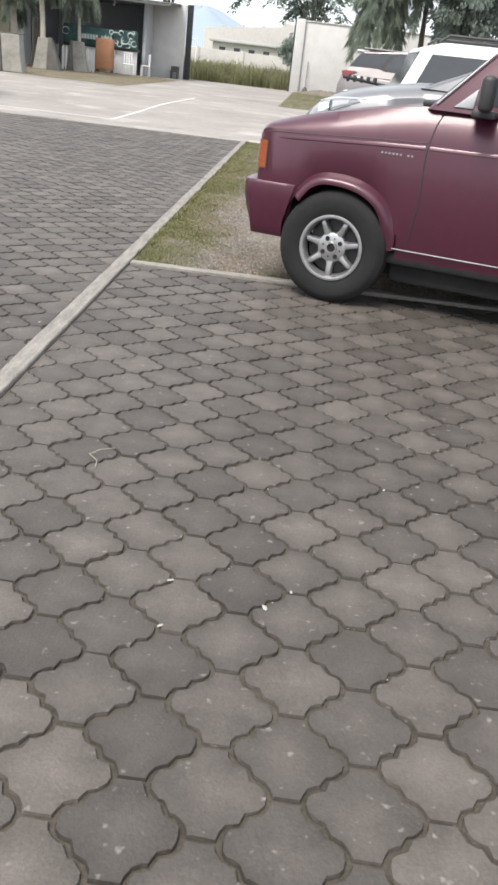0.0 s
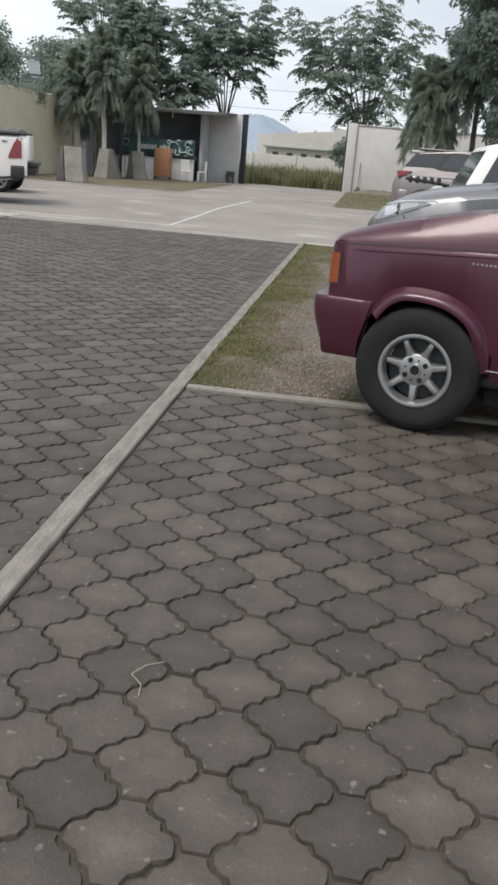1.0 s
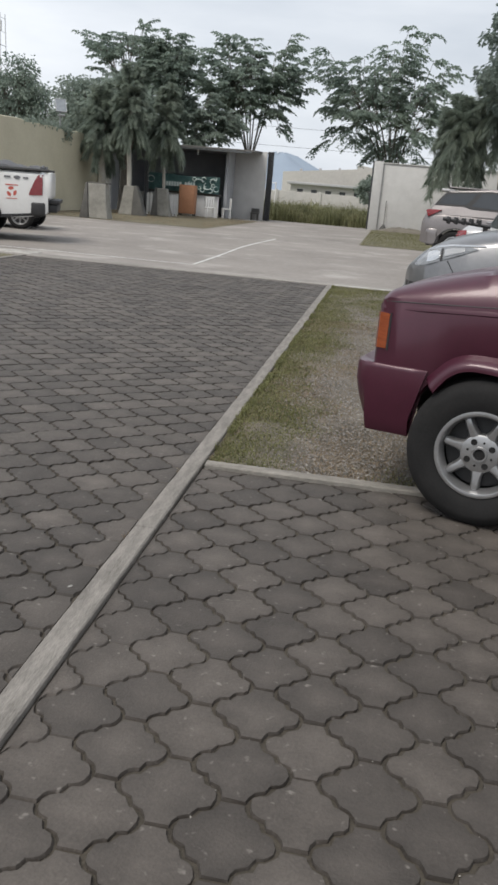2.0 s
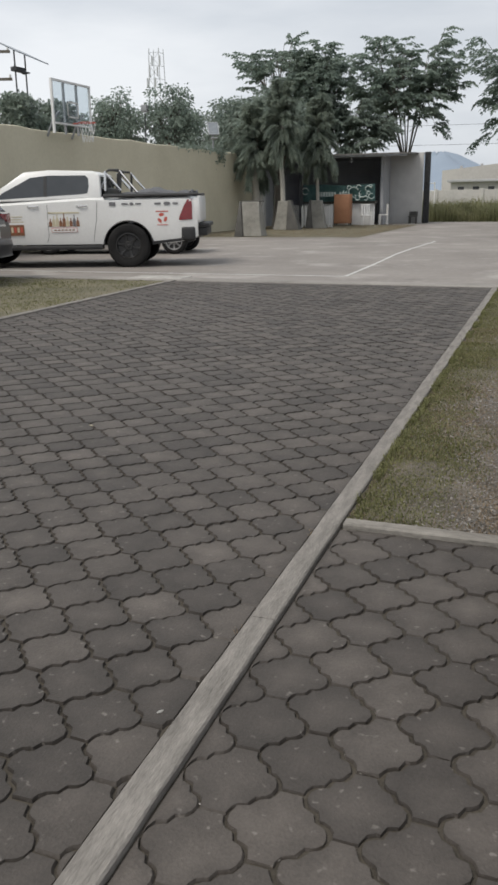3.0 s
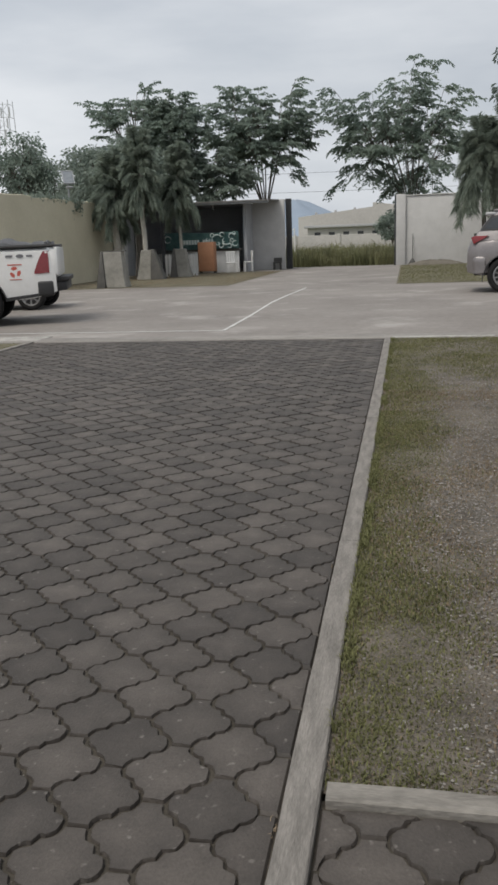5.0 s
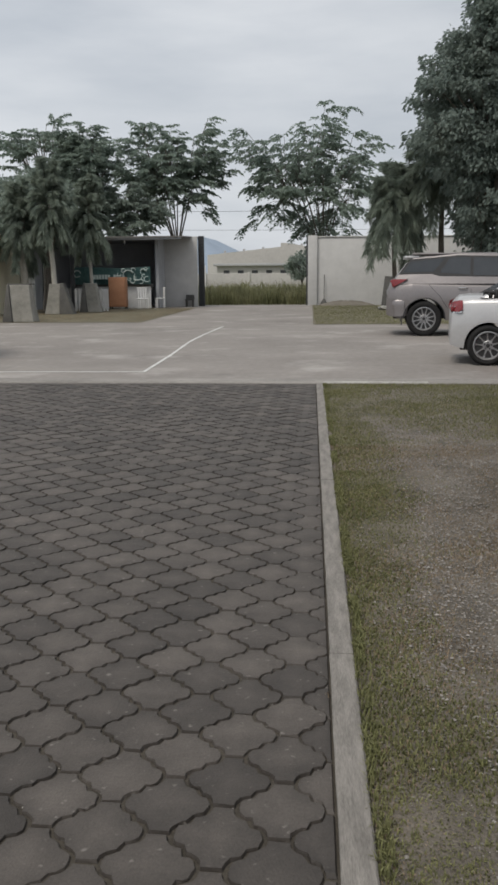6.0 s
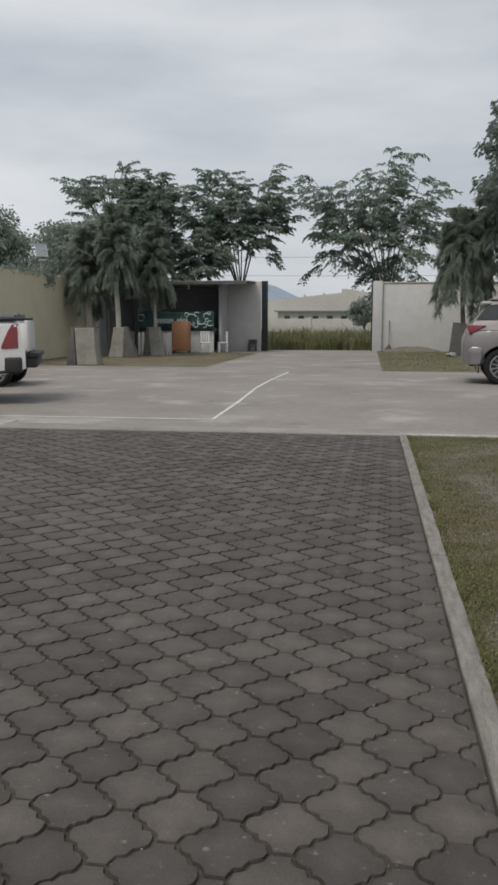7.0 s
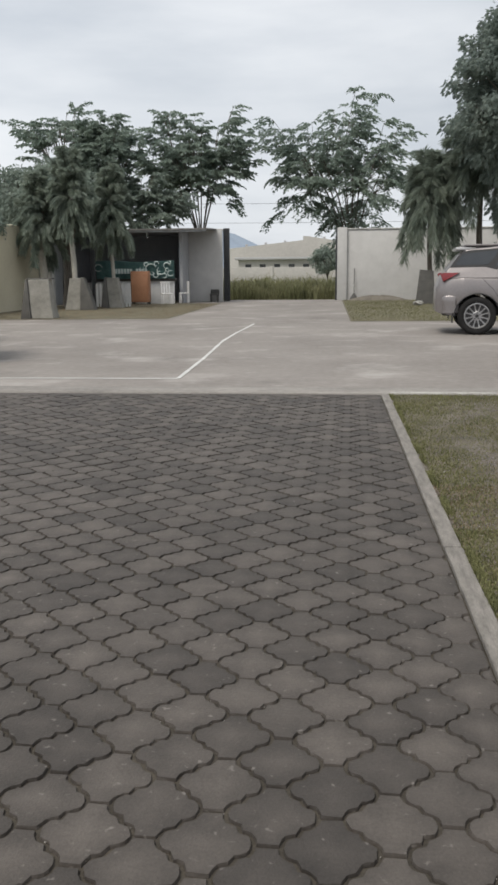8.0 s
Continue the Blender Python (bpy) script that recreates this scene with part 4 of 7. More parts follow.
tree((-11.4, 41.9, -0.1), 3.2, (-11.5, 41.6, 6.9), (1.5, 1.3, 2.1), 16, 110, 7, 0.22, 0.05, "leaf", "slender leafy tree rising behind the shed", droop=0.4, hollow=0.15, feather=0.55, trunk=0.09)
tree((-13.4, 36.5, -0.1), 2.6, (-13.2, 36.2, 4.3), (2.1, 1.8, 1.55), 21, 240, 60, 0.19, 0.055, "leaf_dark", "broad dark bushy tree behind the cream wall", spread=0.3, hollow=0.2)
tree((-10.3, 42.4, -0.1), 2.6, (-9.8, 42.3, 4.7), (2.3, 1.2, 1.3), 23, 100, 7, 0.22, 0.05, "leaf_dark", "low dark tree behind the shed roof", droop=0.4, hollow=0.2, feather=0.55, trunk=0.09)
tree((7.1, 32.5, 0.0), 2.6, (7.5, 32.3, 7.4), (3.3, 2.8, 5.4), 31, 620, 150, 0.18, 0.055, "leaf_deep", "tall dense dark-green tree beside the parked cars", spread=0.3, hollow=0.3, trunk=0.26)
tree((-20.9, 37.2, -0.1), 2.4, (-20.9, 37, 4.9), (1.5, 1.4, 1.5), 41, 120, 45, 0.17, 0.05, "leaf", "rounded green tree behind the boundary wall", spread=0.26, hollow=0.15)
tree((-18.0, 38.2, -0.1), 2.4, (-18.0, 38, 5.0), (1.6, 1.4, 1.75), 43, 130, 45, 0.17, 0.05, "leaf", "rounded green tree behind the boundary wall", spread=0.26, hollow=0.15)
tree((-16.2, 38, -0.1), 2.0, (-16.2, 38, 3.6), (1.3, 1.2, 1.1), 44, 70, 45, 0.17, 0.05, "leaf", "low green tree behind the boundary wall", spread=0.26)
tree((-24.6, 40, -0.1), 2.0, (-24.6, 40, 4.2), (2.6, 1.6, 1.3), 45, 150, 45, 0.17, 0.05, "leaf", "low spreading green tree behind the boundary wall", spread=0.28)
tree((-11.4, 34.2, 0.0), 2.0, (-11.3, 34.0, 4.1), (1.8, 1.2, 1.3), 25, 150, 55, 0.19, 0.055, "leaf_dark", "dense bushy tree beside the shed", spread=0.3, hollow=0.2)
tree((-0.95, 64, -0.1), 1.0, (-0.9, 64, 2.2), (1.0, 0.9, 1.0), 93, 60, 40, 0.2, 0.06, "leaf_dark", "small dark shrub tree in the field beyond the gate", spread=0.25, trunk=0.06)
palm((3.35, 35.4, 0.0), 4.7, 48, 1.75, 51, "shaggy palm with drooping dark plumes by the white wall", droop=0.75, leaflet=0.42, crown=0.7, trunk=0.085)
palm((5.3, 35.4, 0.0), 6.0, 44, 2.4, 57, "shaggy palm with drooping dark plumes by the white wall", droop=0.5, leaflet=0.46, crown=0.7)
palm((-9.95, 30.6, 0.0), 4.9, 46, 1.05, 61, "palm with a whitewashed trunk and dark plumes", bark="white_bark", droop=0.45, trunk=0.085, leaflet=0.26, crown=1.5)
palm((-8.95, 32.3, 0.0), 4.5, 46, 1.1, 67, "thin-trunked palm with hanging brown-green plumes", bark="white_bark", droop=0.5, trunk=0.06, leaflet=0.26, crown=1.5)
palm((-11.3, 31.2, 0.0), 3.9, 46, 1.35, 71, "bushy dark palm at the end of the cream wall", bark="white_bark", droop=0.4, trunk=0.13, leaflet=0.28, crown=1.0)

hedge = thing("climbing_shrub", pose(-12.6, 17.2, 0), "dark bluish shrub mass above the cream wall", "shrub")
rng = np.random.default_rng(77)
p = rng.uniform([-0.9, -0.5, 2.7], [-0.05, 2.6, 4.15], size=(9000, 3))
p = p[p[:, 2] < 3.75 + 0.28 * np.sin(p[:, 1] * 3.1 + 2) + 0.12 * np.sin(p[:, 1] * 9)]
v, f = leaves(p, rng.normal(size=(len(p), 3)) + [0, 0, -0.3], 0.14, 0.045, rng)
tagged(raw("foliage", v, f, "leaf_dark", hedge), kind="stuff")
part("stem", tube(bmesh.new(), [(-0.6, 0, 0), (-0.6, 0.1, 1.8), (-0.5, 0, 3.2)], [0.09, 0.07, 0.04], 6), "bark", hedge)
creeper = thing("creeper", pose(-12.2, 27.6, 0), "sparse creeper hanging over the top of the cream wall", "creeper")
p = rng.normal(size=(500, 3)) * [0.05, 1.3, 0.07] + [0.02, 0, 3.08]
p = p[(p[:, 0] > -0.1) & (p[:, 2] > 2.96)]
p2 = rng.normal(size=(160, 3)) * [0.05, 0.22, 0.2] + [0.16, 1.6, 2.95]
v, f = leaves(np.concatenate([p, p2]), rng.normal(size=(len(p) + 160, 3)) + [0.3, 0, -0.4], 0.13, 0.035, rng)
tagged(raw("foliage", v, f, "leaf_dark", creeper), kind="stuff")

# ---- grass and gravel ----


def blades(name, spots, height, width, mat, label, category, seed, parent=None, uneven=0.0):
    """Single grass blades, each a bent strip of two triangles."""
    rng = np.random.default_rng(seed)
    n = len(spots)
    az = rng.uniform(0, math.tau, n)
    lean = rng.uniform(0.15, 0.9, n)[:, None]
    h = (height * rng.uniform(0.5, 1.3, n))[:, None]
    if uneven:
        h *= np.array([[max(0.35, 1 + uneven * noise.noise((x * 0.9, y * 0.5, 3)) + 0.5 * uneven * noise.noise((x * 2.7, y * 1.5, 5)))] for x, y in spots[:, :2]])
    u = np.stack([np.cos(az), np.sin(az), 0 * az], 1)
    s = np.stack([-np.sin(az), np.cos(az), 0 * az], 1) * (width * rng.uniform(0.6, 1.3, n))[:, None]
    z = np.array([[0, 0, 1.0]])
    mid = spots + u * h * lean * 0.3 + z * h * 0.6
    v = np.stack([spots - s, spots + s, mid + s * 0.7, mid - s * 0.7, spots + u * h * lean + z * h * (1 - 0.35 * lean)], 1).reshape(-1, 3)
    i = np.arange(n) * 5
    faces = [(a, a + 1, a + 2, a + 3) for a in i] + [(a + 3, a + 2, a + 4) for a in i]
    return tagged(raw(name, v, faces, mat, parent), label, category, kind="stuff")


def scatter(n, x0, x1, y0, y1, z, keep, seed):
    rng = np.random.default_rng(seed)
    p = np.stack([rng.uniform(x0, x1, n), rng.uniform(y0, y1, n), np.full(n, z)], 1)
    k = np.array([keep(x, y) for x, y in p[:, :2]])
    return p[rng.uniform(0, 1, n) < k]


def green(x, y):
    """How grassy the bed beside the kerb is: green along the kerb and at its far end, gravelly in the middle."""
    patch = noise.noise((x * 1.5, y * 0.9, 4.0)) + 0.5 * noise.noise((x * 5, y * 4, 2.0))
    edge = 1.0 * max(0, 1 - abs(x - 0.08) / 0.42) * min(1, 0.68 + 0.2 * y) + 0.75 * max(0, min(1, (y - 5.0) / 2.4)) + 0.75 * max(0, 1 - y / 0.6) * max(0, 1 - x / 0.6)
    return max(0.01, min(1, edge + patch * 0.55 - 0.08))


blades("lawn_grass", scatter(220000, 0.01, 3.0, 0.08, 9.38, -0.004, green, 5), 0.018, 0.0027, "grass", "short green grass tufts in the gravel bed", "grass", 6)
blades("dry_grass", scatter(90000, 0.03, 3.0, 0.08, 9.3, -0.004, lambda x, y: 0.3 + 0.5 * noise.noise((x * 2, y * 1.5, 9)), 7), 0.011, 0.0022, "dry_grass", "dry yellowish grass stubble in the gravel bed", "grass", 8)
blades("lawn_grass", scatter(60000, -10, -5.15, 2.0, 9.4, -0.004, lambda x, y: 0.38 + 0.5 * noise.noise((x, y, 2)), 9), 0.02, 0.005, "grass", "short worn lawn grass", "grass", 10)
blades("verge_grass", scatter(26000, -11.9, -5.4, 24.3, 36.2, 0.012, lambda x, y: 0.45 + 0.5 * noise.noise((x * 0.8, y * 0.5, 6)), 11), 0.022, 0.007, "dry_grass", "trodden yellowish verge grass before the shed", "grass", 12)
blades("verge_grass", scatter(38000, -0.05, 6.9, 22.9, 39.8, 0.012, lambda x, y: 0.7 + 0.4 * noise.noise((x * 0.8, y * 0.5, 8)), 13), 0.024, 0.007, "grass", "short green verge grass by the white wall", "grass", 14)
blades("field_grass", scatter(34000, -9, 3, 43.0, 56, -0.12, lambda x, y: 0.5 + 0.9 * noise.noise((x * 0.6, y * 0.5, 1)), 15), 0.85, 0.02, "tall_grass", "tall wild pale-green grass in the field beyond the gate", "grass", 16, uneven=0.9)
blades("field_grass", scatter(9000, -30, 12, 54, 75, -0.12, lambda x, y: 0.8, 17), 0.9, 0.05, "tall_grass", "tall wild grass in the far field", "grass", 18, uneven=0.9)


def stones(name, spots, size, seed, label):
    rng = np.random.default_rng(seed)
    octa = np.array([(1, 0, 0), (-1, 0, 0), (0, 1, 0), (0, -1, 0), (0, 0, 1), (0, 0, -0.6)], float)
    tri = np.array([(0, 2, 4), (2, 1, 4), (1, 3, 4), (3, 0, 4), (2, 0, 5), (1, 2, 5), (3, 1, 5), (0, 3, 5)])
    n = len(spots)
    az = rng.uniform(0, math.tau, n)
    c, s = np.cos(az), np.sin(az)
    v = octa[None] * rng.uniform(0.6, 1.3, (n, 6, 1)) * (size * rng.uniform(0.5, 1.5, (n, 1, 1))) * rng.uniform([0.8, 0.5, 0.35], [1.3, 0.9, 0.7], (n, 1, 3))
    v = np.stack([v[..., 0] * c[:, None] - v[..., 1] * s[:, None], v[..., 0] * s[:, None] + v[..., 1] * c[:, None], v[..., 2]], -1) + spots[:, None]
    f = (tri[None] + (np.arange(n) * 6)[:, None, None]).reshape(-1, 3)
    return tagged(raw(name, v.reshape(-1, 3), f, "gravel"), label, "gravel", kind="stuff")


for x, y, n in ((-0.1, -0.9, 14), (-0.103, -0.1, 16), (-0.098, 1.45, 9)):
    blades("weed_tuft", np.random.default_rng(int(1000 * (x + 2))).normal(size=(n, 3)) * [0.008, 0.018, 0] + [x, y, 0.0], 0.014, 0.0016, "dry_grass", "dry straw-coloured weed tuft in a paving joint", "weed", n)
fringe = scatter(26000, -0.016, 0.03, 0.3, 9.3, 0.0, lambda x, y: max(0.0, 0.25 + 1.1 * noise.noise((x * 9, y * 3.1, 7.0))), 37)
blades("edge_grass", fringe, 0.03, 0.0022, "grass", "ragged grass creeping against the kerb", "grass", 38)
near_bed = scatter(170000, -0.005, 1.7, 0.06, 4.6, -0.004, lambda x, y: max(0.0, 0.9 * green(x, y) - 0.15), 23)
blades("lawn_grass", near_bed, 0.016, 0.0022, "grass", "fine green grass among the gravel", "grass", 24)
straw_bed = scatter(150000, -0.005, 2.0, 0.06, 5.5, -0.003, lambda x, y: max(0.05, 0.3 + 0.6 * noise.noise((x * 2.2, y * 1.6, 9))), 25)
blades("dry_grass", straw_bed, 0.012, 0.0024, "dry_grass", "brown dry thatch matted between the stones", "grass", 26)
stones("gravel", scatter(130000, 0.04, 2.8, 0.08, 9.3, 0.001, lambda x, y: max(0.05, 0.95 - 0.9 * green(x, y)) * (1.0 if y < 5 else 0.45), 19), 0.0053, 20, "loose grey and brown gravel stones")
stones("gravel", scatter(9000, 0.06, 2.6, 0.1, 7.0, 0.003, lambda x, y: max(0.04, 0.7 - 0.8 * green(x, y)), 27), 0.0072, 28, "scattered larger gravel stones")
stones("joint_grit", scatter(5000, -2.0, 3.0, -4.0, 4.0, -0.004, lambda x, y: 0.6 if y < 0 or x < -0.1 else 0, 21), 0.003, 22, "small bits of grit on the paving")

# ---- vehicles: the front points along +x, the nose tip stands at x = 0, the left side is +y ----


def wheel(car, x, y, out, r, width, rim_r, spokes, rim_mat):
    """One road wheel with tyre, rim, spokes and hub; out is +1 on the left side."""
    def put(a, b, h):
        return (x + a, y + out * h, r + b)
    w = part("wheel", lathe(bmesh.new(), [(rim_r * 0.98, -width * 0.5), (rim_r * 0.9, -width * 0.2), (rim_r * 0.9, width * 0.3), (rim_r * 0.3, width * 0.32)], put, 28), "black_plastic", car)
    prof = [(rim_r, -width * 0.42), (rim_r + 0.3 * (r - rim_r), -width * 0.5), (r - 0.03, -width * 0.47), (r - 0.006, -width * 0.36), (r, -width * 0.2), (r, width * 0.2), (r - 0.006, width * 0.36), (r - 0.03, width * 0.47), (rim_r + 0.55 * (r - rim_r), width * 0.51), (rim_r + 0.2 * (r - rim_r), width * 0.48), (rim_r, width * 0.42)]
    part("tyre", lathe(bmesh.new(), prof, put, 48, closed=True), "rubber", w, "black rubber tyre")
    lip = [(rim_r + 0.004, width * 0.40), (rim_r + 0.004, width * 0.46), (rim_r - 0.012, width * 0.47), (rim_r - 0.022, width * 0.42), (rim_r - 0.03, width * 0.25), (rim_r - 0.02, width * 0.2)]
    part("rim", lathe(bmesh.new(), lip, put, 40, closed=True), rim_mat, w, "alloy wheel rim")
    hub = rim_r * 0.36
    for k in range(spokes):
        a = k * math.tau / spokes + 0.25
        c, s = math.cos(a), math.sin(a)
        bm = bmesh.new()
        rings = []
        for d, half, h in ((hub * 0.8, 0.19, 0.36), (hub * 1.5, 0.1, 0.365), (rim_r * 0.72, 0.088, 0.39), (rim_r - 0.02, 0.15, 0.42)):
            half *= rim_r * (1 if spokes < 9 else 0.55)
            rings.append([put(c * d - s * q, s * d + c * q, width * (h + e)) for q, e in ((-half, -0.1), (-half * 0.7, 0.0), (half * 0.7, 0.0), (half, -0.1))])
        part("spoke", loft(bm, rings), rim_mat, w)
    part("hub", lathe(bmesh.new(), [(hub, width * 0.3), (hub, width * 0.37), (hub * 0.9, width * 0.4), (hub * 0.45, width * 0.4), (hub * 0.4, width * 0.36), (0.004, width * 0.36)], put, 24), rim_mat, w)
    part("hub_cap", lathe(bmesh.new(), [(hub * 0.36, width * 0.36), (hub * 0.36, width * 0.42), (hub * 0.25, width * 0.44), (0.003, width * 0.44)], put, 16), "black_plastic", w)
    for k in range(5):
        a = k * math.tau / 5 + 0.3
        part("bolt", lathe(bmesh.new(), [(0.013, width * 0.38), (0.013, width * 0.405), (0.002, width * 0.405)], lambda p, q, h, a=a: put(p + hub * 0.68 * math.cos(a), q + hub * 0.68 * math.sin(a), h), 8), "black_plastic", w)
    return w


def round_spoke_wheel(car, x, y, out, r, width, R):
    """A road wheel with a deep-dished alloy: seven thick rounded spokes running into one hub plate, four sunk bolts
    drawn as dark discs.
    """
    def put(a, b, h):
        return (x + a, y + out * h, r + b)
    w = part("wheel", lathe(bmesh.new(), [(R * 0.97, -width * 0.5), (R * 0.86, -width * 0.2), (R * 0.84, width * 0.12), (R * 0.3, width * 0.16), (0.004, width * 0.16)], put, 32), "black_plastic", car)
    prof = [(R, -width * 0.42), (R + 0.3 * (r - R), -width * 0.5), (r - 0.03, -width * 0.47), (r - 0.006, -width * 0.36), (r, -width * 0.2), (r, width * 0.2), (r - 0.006, width * 0.36), (r - 0.03, width * 0.47), (R + 0.6 * (r - R), width * 0.51), (R + 0.2 * (r - R), width * 0.48), (R, width * 0.42)]
    part("tyre", lathe(bmesh.new(), prof, put, 56, closed=True), "rubber", w, "black rubber tyre")
    lip = [(R + 0.004, width * 0.40), (R + 0.004, width * 0.465), (R - 0.006, width * 0.475), (R - 0.013, width * 0.465), (R - 0.016, width * 0.43), (R * 0.875, width * 0.36), (R * 0.855, width * 0.2), (R * 0.9, width * 0.18)]
    part("rim", lathe(bmesh.new(), lip, put, 48, closed=True), "alloy", w, "dished silver alloy rim")
    for k in range(7):
        a = k * math.tau / 7 + 0.224
        c, sn = math.cos(a), math.sin(a)
        rings = []
        for d, half, h in ((0.3, 0.2, 0.335), (0.44, 0.155, 0.345), (0.55, 0.118, 0.36), (0.7, 0.108, 0.375), (0.8, 0.108, 0.38), (0.86, 0.09, 0.365), (0.885, 0.055, 0.33)):
            rings.append([put(c * d * R - sn * q * half * R, sn * d * R + c * q * half * R, width * (h - e)) for q, e in ((-1, 0.16), (-0.95, 0.07), (-0.6, 0.012), (0, 0.0), (0.6, 0.012), (0.95, 0.07), (1, 0.16))])
        part("spoke", loft(bmesh.new(), rings), "alloy", w)
    part("hub", lathe(bmesh.new(), [(R * 0.47, width * 0.2), (R * 0.45, width * 0.33), (R * 0.4, width * 0.352), (R * 0.19, width * 0.36), (R * 0.17, width * 0.4), (R * 0.135, width * 0.4), (R * 0.13, width * 0.33)], put, 32), "alloy", w, "silver hub plate")
    part("hub_cap", lathe(bmesh.new(), [(R * 0.132, width * 0.33), (R * 0.12, width * 0.365), (0.003, width * 0.37)], put, 20), "rubber", w)
    for k in range(4):
        a = radians(59) + k * math.tau / 4
        # Dark discs on the plate paint the shade inside bolt recesses and holes.
        for name, turn, at, size in (("bolt", 0, 0.31, 0.075), ("hub_hole", math.tau / 8, 0.29, 0.028)):
            part(name, lathe(bmesh.new(), [(size * R, width * 0.33), (size * R, width * 0.366), (size * R * 0.7, width * 0.362), (0.001, width * 0.362)], lambda p, q, h, a=a + turn, at=at: put(p + at * R * math.cos(a), q + at * R * math.sin(a), h), 12), "rubber", w)
    return w


def arch_strip(car, name, xc, r0, r1, y0, y1, out, zc, mat, a0=-8, a1=188, label=""):
    """A lip round a wheel opening."""
    rings = []
    for k in range(21):
        a = radians(a0 + (a1 - a0) * k / 20)
        c, s = math.cos(a), math.sin(a)
        rings.append([(xc + r * c, out * y, zc + r * s) for r, y in ((r0, y0), (r0, y1), (r0 + 0.35 * (r1 - r0), y1 + 0.012), (r1, y1 - 0.004), (r1, y0))])
    return part(name, loft(bmesh.new(), rings), mat, car, label)


def panel(car, name, pts, side, mat, thick=0.012, lift=0.006, label="", parent=None, bevel=0.0):
    """A flat plate on the car's side; pts are (x, z), side(z) is the half width there; both = one on each side is made by the caller."""
    bm = bmesh.new()
    out = 1 if side(0.5) > 0 else -1
    prism(bm, pts, lambda u, v, s: (u, side(v) + out * s, v), lift - thick, lift, bevel)
    return part(name, bm, mat, parent or car, label, 30)


SKIN = {}


def skin(car, x, z, lift=0.0):
    """The body's half width at a place along it and a height."""
    half = SKIN[car.name](x)[:6]
    return float(np.interp(z, [q for _, q in half], [y for y, _ in half])) + lift


def patch(car, name, rows, out, mat, lift=0.008, label="", parent=None):
    """A plate that follows the body's skin; rows are (x, low z, high z) along it."""
    bm = bmesh.new()
    def ring(x, lo, hi, d):
        return [(x + 0.4 * d, out * (skin(car, x, lo + (hi - lo) * k / 5) + d), lo + (hi - lo) * k / 5 + 0.2 * d) for k in range(6)]
    loft(bm, [ring(x, lo, hi, lift) + ring(x, lo, hi, -0.03)[::-1] for x, lo, hi in rows])
    return part(name, bm, mat, parent or car, label)


def shell(car, L, W, top, plan, sill, axles, arch_r, wheel_r, paint, nose_z, tail_z, crown=0.03, shoulder=0.11, name="body", blunt=0.35, belt=None):
    """The lower body: lofted along its length, with wheel openings, rounded nose and tail."""
    xs = {float(v) for v, _ in plan} | {float(v) for v, _ in top}
    xs |= {0.0, -0.02, -0.06, -0.14, -L, -L + 0.02, -L + 0.06, -L + 0.14}
    xs |= {float(v) for v in np.linspace(-L, 0, 26)}
    for xc in axles:
        xs |= {xc + arch_r * math.cos(a) for a in np.linspace(0, math.pi, 15)}
        xs |= {xc + arch_r + 0.004, xc - arch_r - 0.004}
    tx, tz = zip(*sorted(top))
    px, pw = zip(*sorted(plan))
    def half_at(x):
        w = W * float(np.interp(x, px, pw))
        win = min(0.14, 0.8 * max(0.0, min(-x, x + L) - 0.02))
        zt = float(np.mean(np.interp(x + win * np.linspace(-1, 1, 9), tx, tz)))
        zb = sill + max(0, 0.1 * (1 - min(-x, x + L) / 0.5))
        for xc in axles:
            if abs(x - xc) <= arch_r + 1e-4:
                zb = max(zb, wheel_r + math.sqrt(max(arch_r**2 - (x - xc) ** 2, 0)))
        edge = min(-x, x + L)
        pull = blunt * max(0, 1 - edge / 0.14) ** 2
        zc = nose_z if x > -L / 2 else tail_z
        zt = zt + (zc - zt) * pull
        zb = zb + (zc - 0.25 - zb) * pull * 0.5
        zs = max(zt - shoulder, zb + 0.06) if belt is None else max(min(belt, zt - 0.03), zb + 0.06)
        zm = max(sill + 0.55 * (zs - sill), zb + 0.03)
        zl = max(sill + 0.22 * (zs - sill), zb + 0.015)
        if belt is None:
            low, side_l = np.interp((zb, zl), (sill, sill + 0.22 * (zs - sill), sill + 0.55 * (zs - sill)), (0.95, 0.985, 1.0))
            return [(w * low, zb), (w * side_l, zl), (w, zm), (w * 0.985, zs), (w * 0.93, zs + 0.6 * (zt - zs)), (w * 0.82, zt), (w * 0.4, zt + crown * 0.8), (0, zt + crown)]
        return [(w * 0.965, zb), (w * 0.99, zl), (w, zm), (w * 0.997, zs), (w * 0.965, zs + 0.55 * (zt - zs)), (w * 0.89, zt), (w * 0.45, zt + crown * 0.8), (0, zt + crown)]

    SKIN[car.name] = half_at
    rings = []
    spots = []
    for v in sorted(v for v in xs if -L <= v <= 0):
        if not spots or v - spots[-1] > 0.004 or v == 0:
            spots.append(v)
    for x in spots:
        half = half_at(x)
        rings.append([(x, y, z) for y, z in half] + [(x, -y, z) for y, z in half[-2::-1]])
    bm = loft(bmesh.new(), rings, close=False, caps=False)
    bmesh.ops.remove_doubles(bm, verts=bm.verts[:], dist=1e-4)
    bm.verts.ensure_lookup_table()
    for ring in (rings[0], rings[-1]):
        vs = []
        for p in ring:
            v = min((q for q in bm.verts if abs(q.co.x - p[0]) < 1e-3), key=lambda q: (q.co - Vector(p)).length)
            if v not in vs:
                vs.append(v)
        try:
            bm.faces.new(vs)
        except ValueError:
            pass
    body = part(name, bm, paint, car, "", 40)
    under = bmesh.new()
    box(under, -L + 0.15, -0.15, -W * 0.62, W * 0.62, sill + 0.02, sill + 0.28, 0.02)
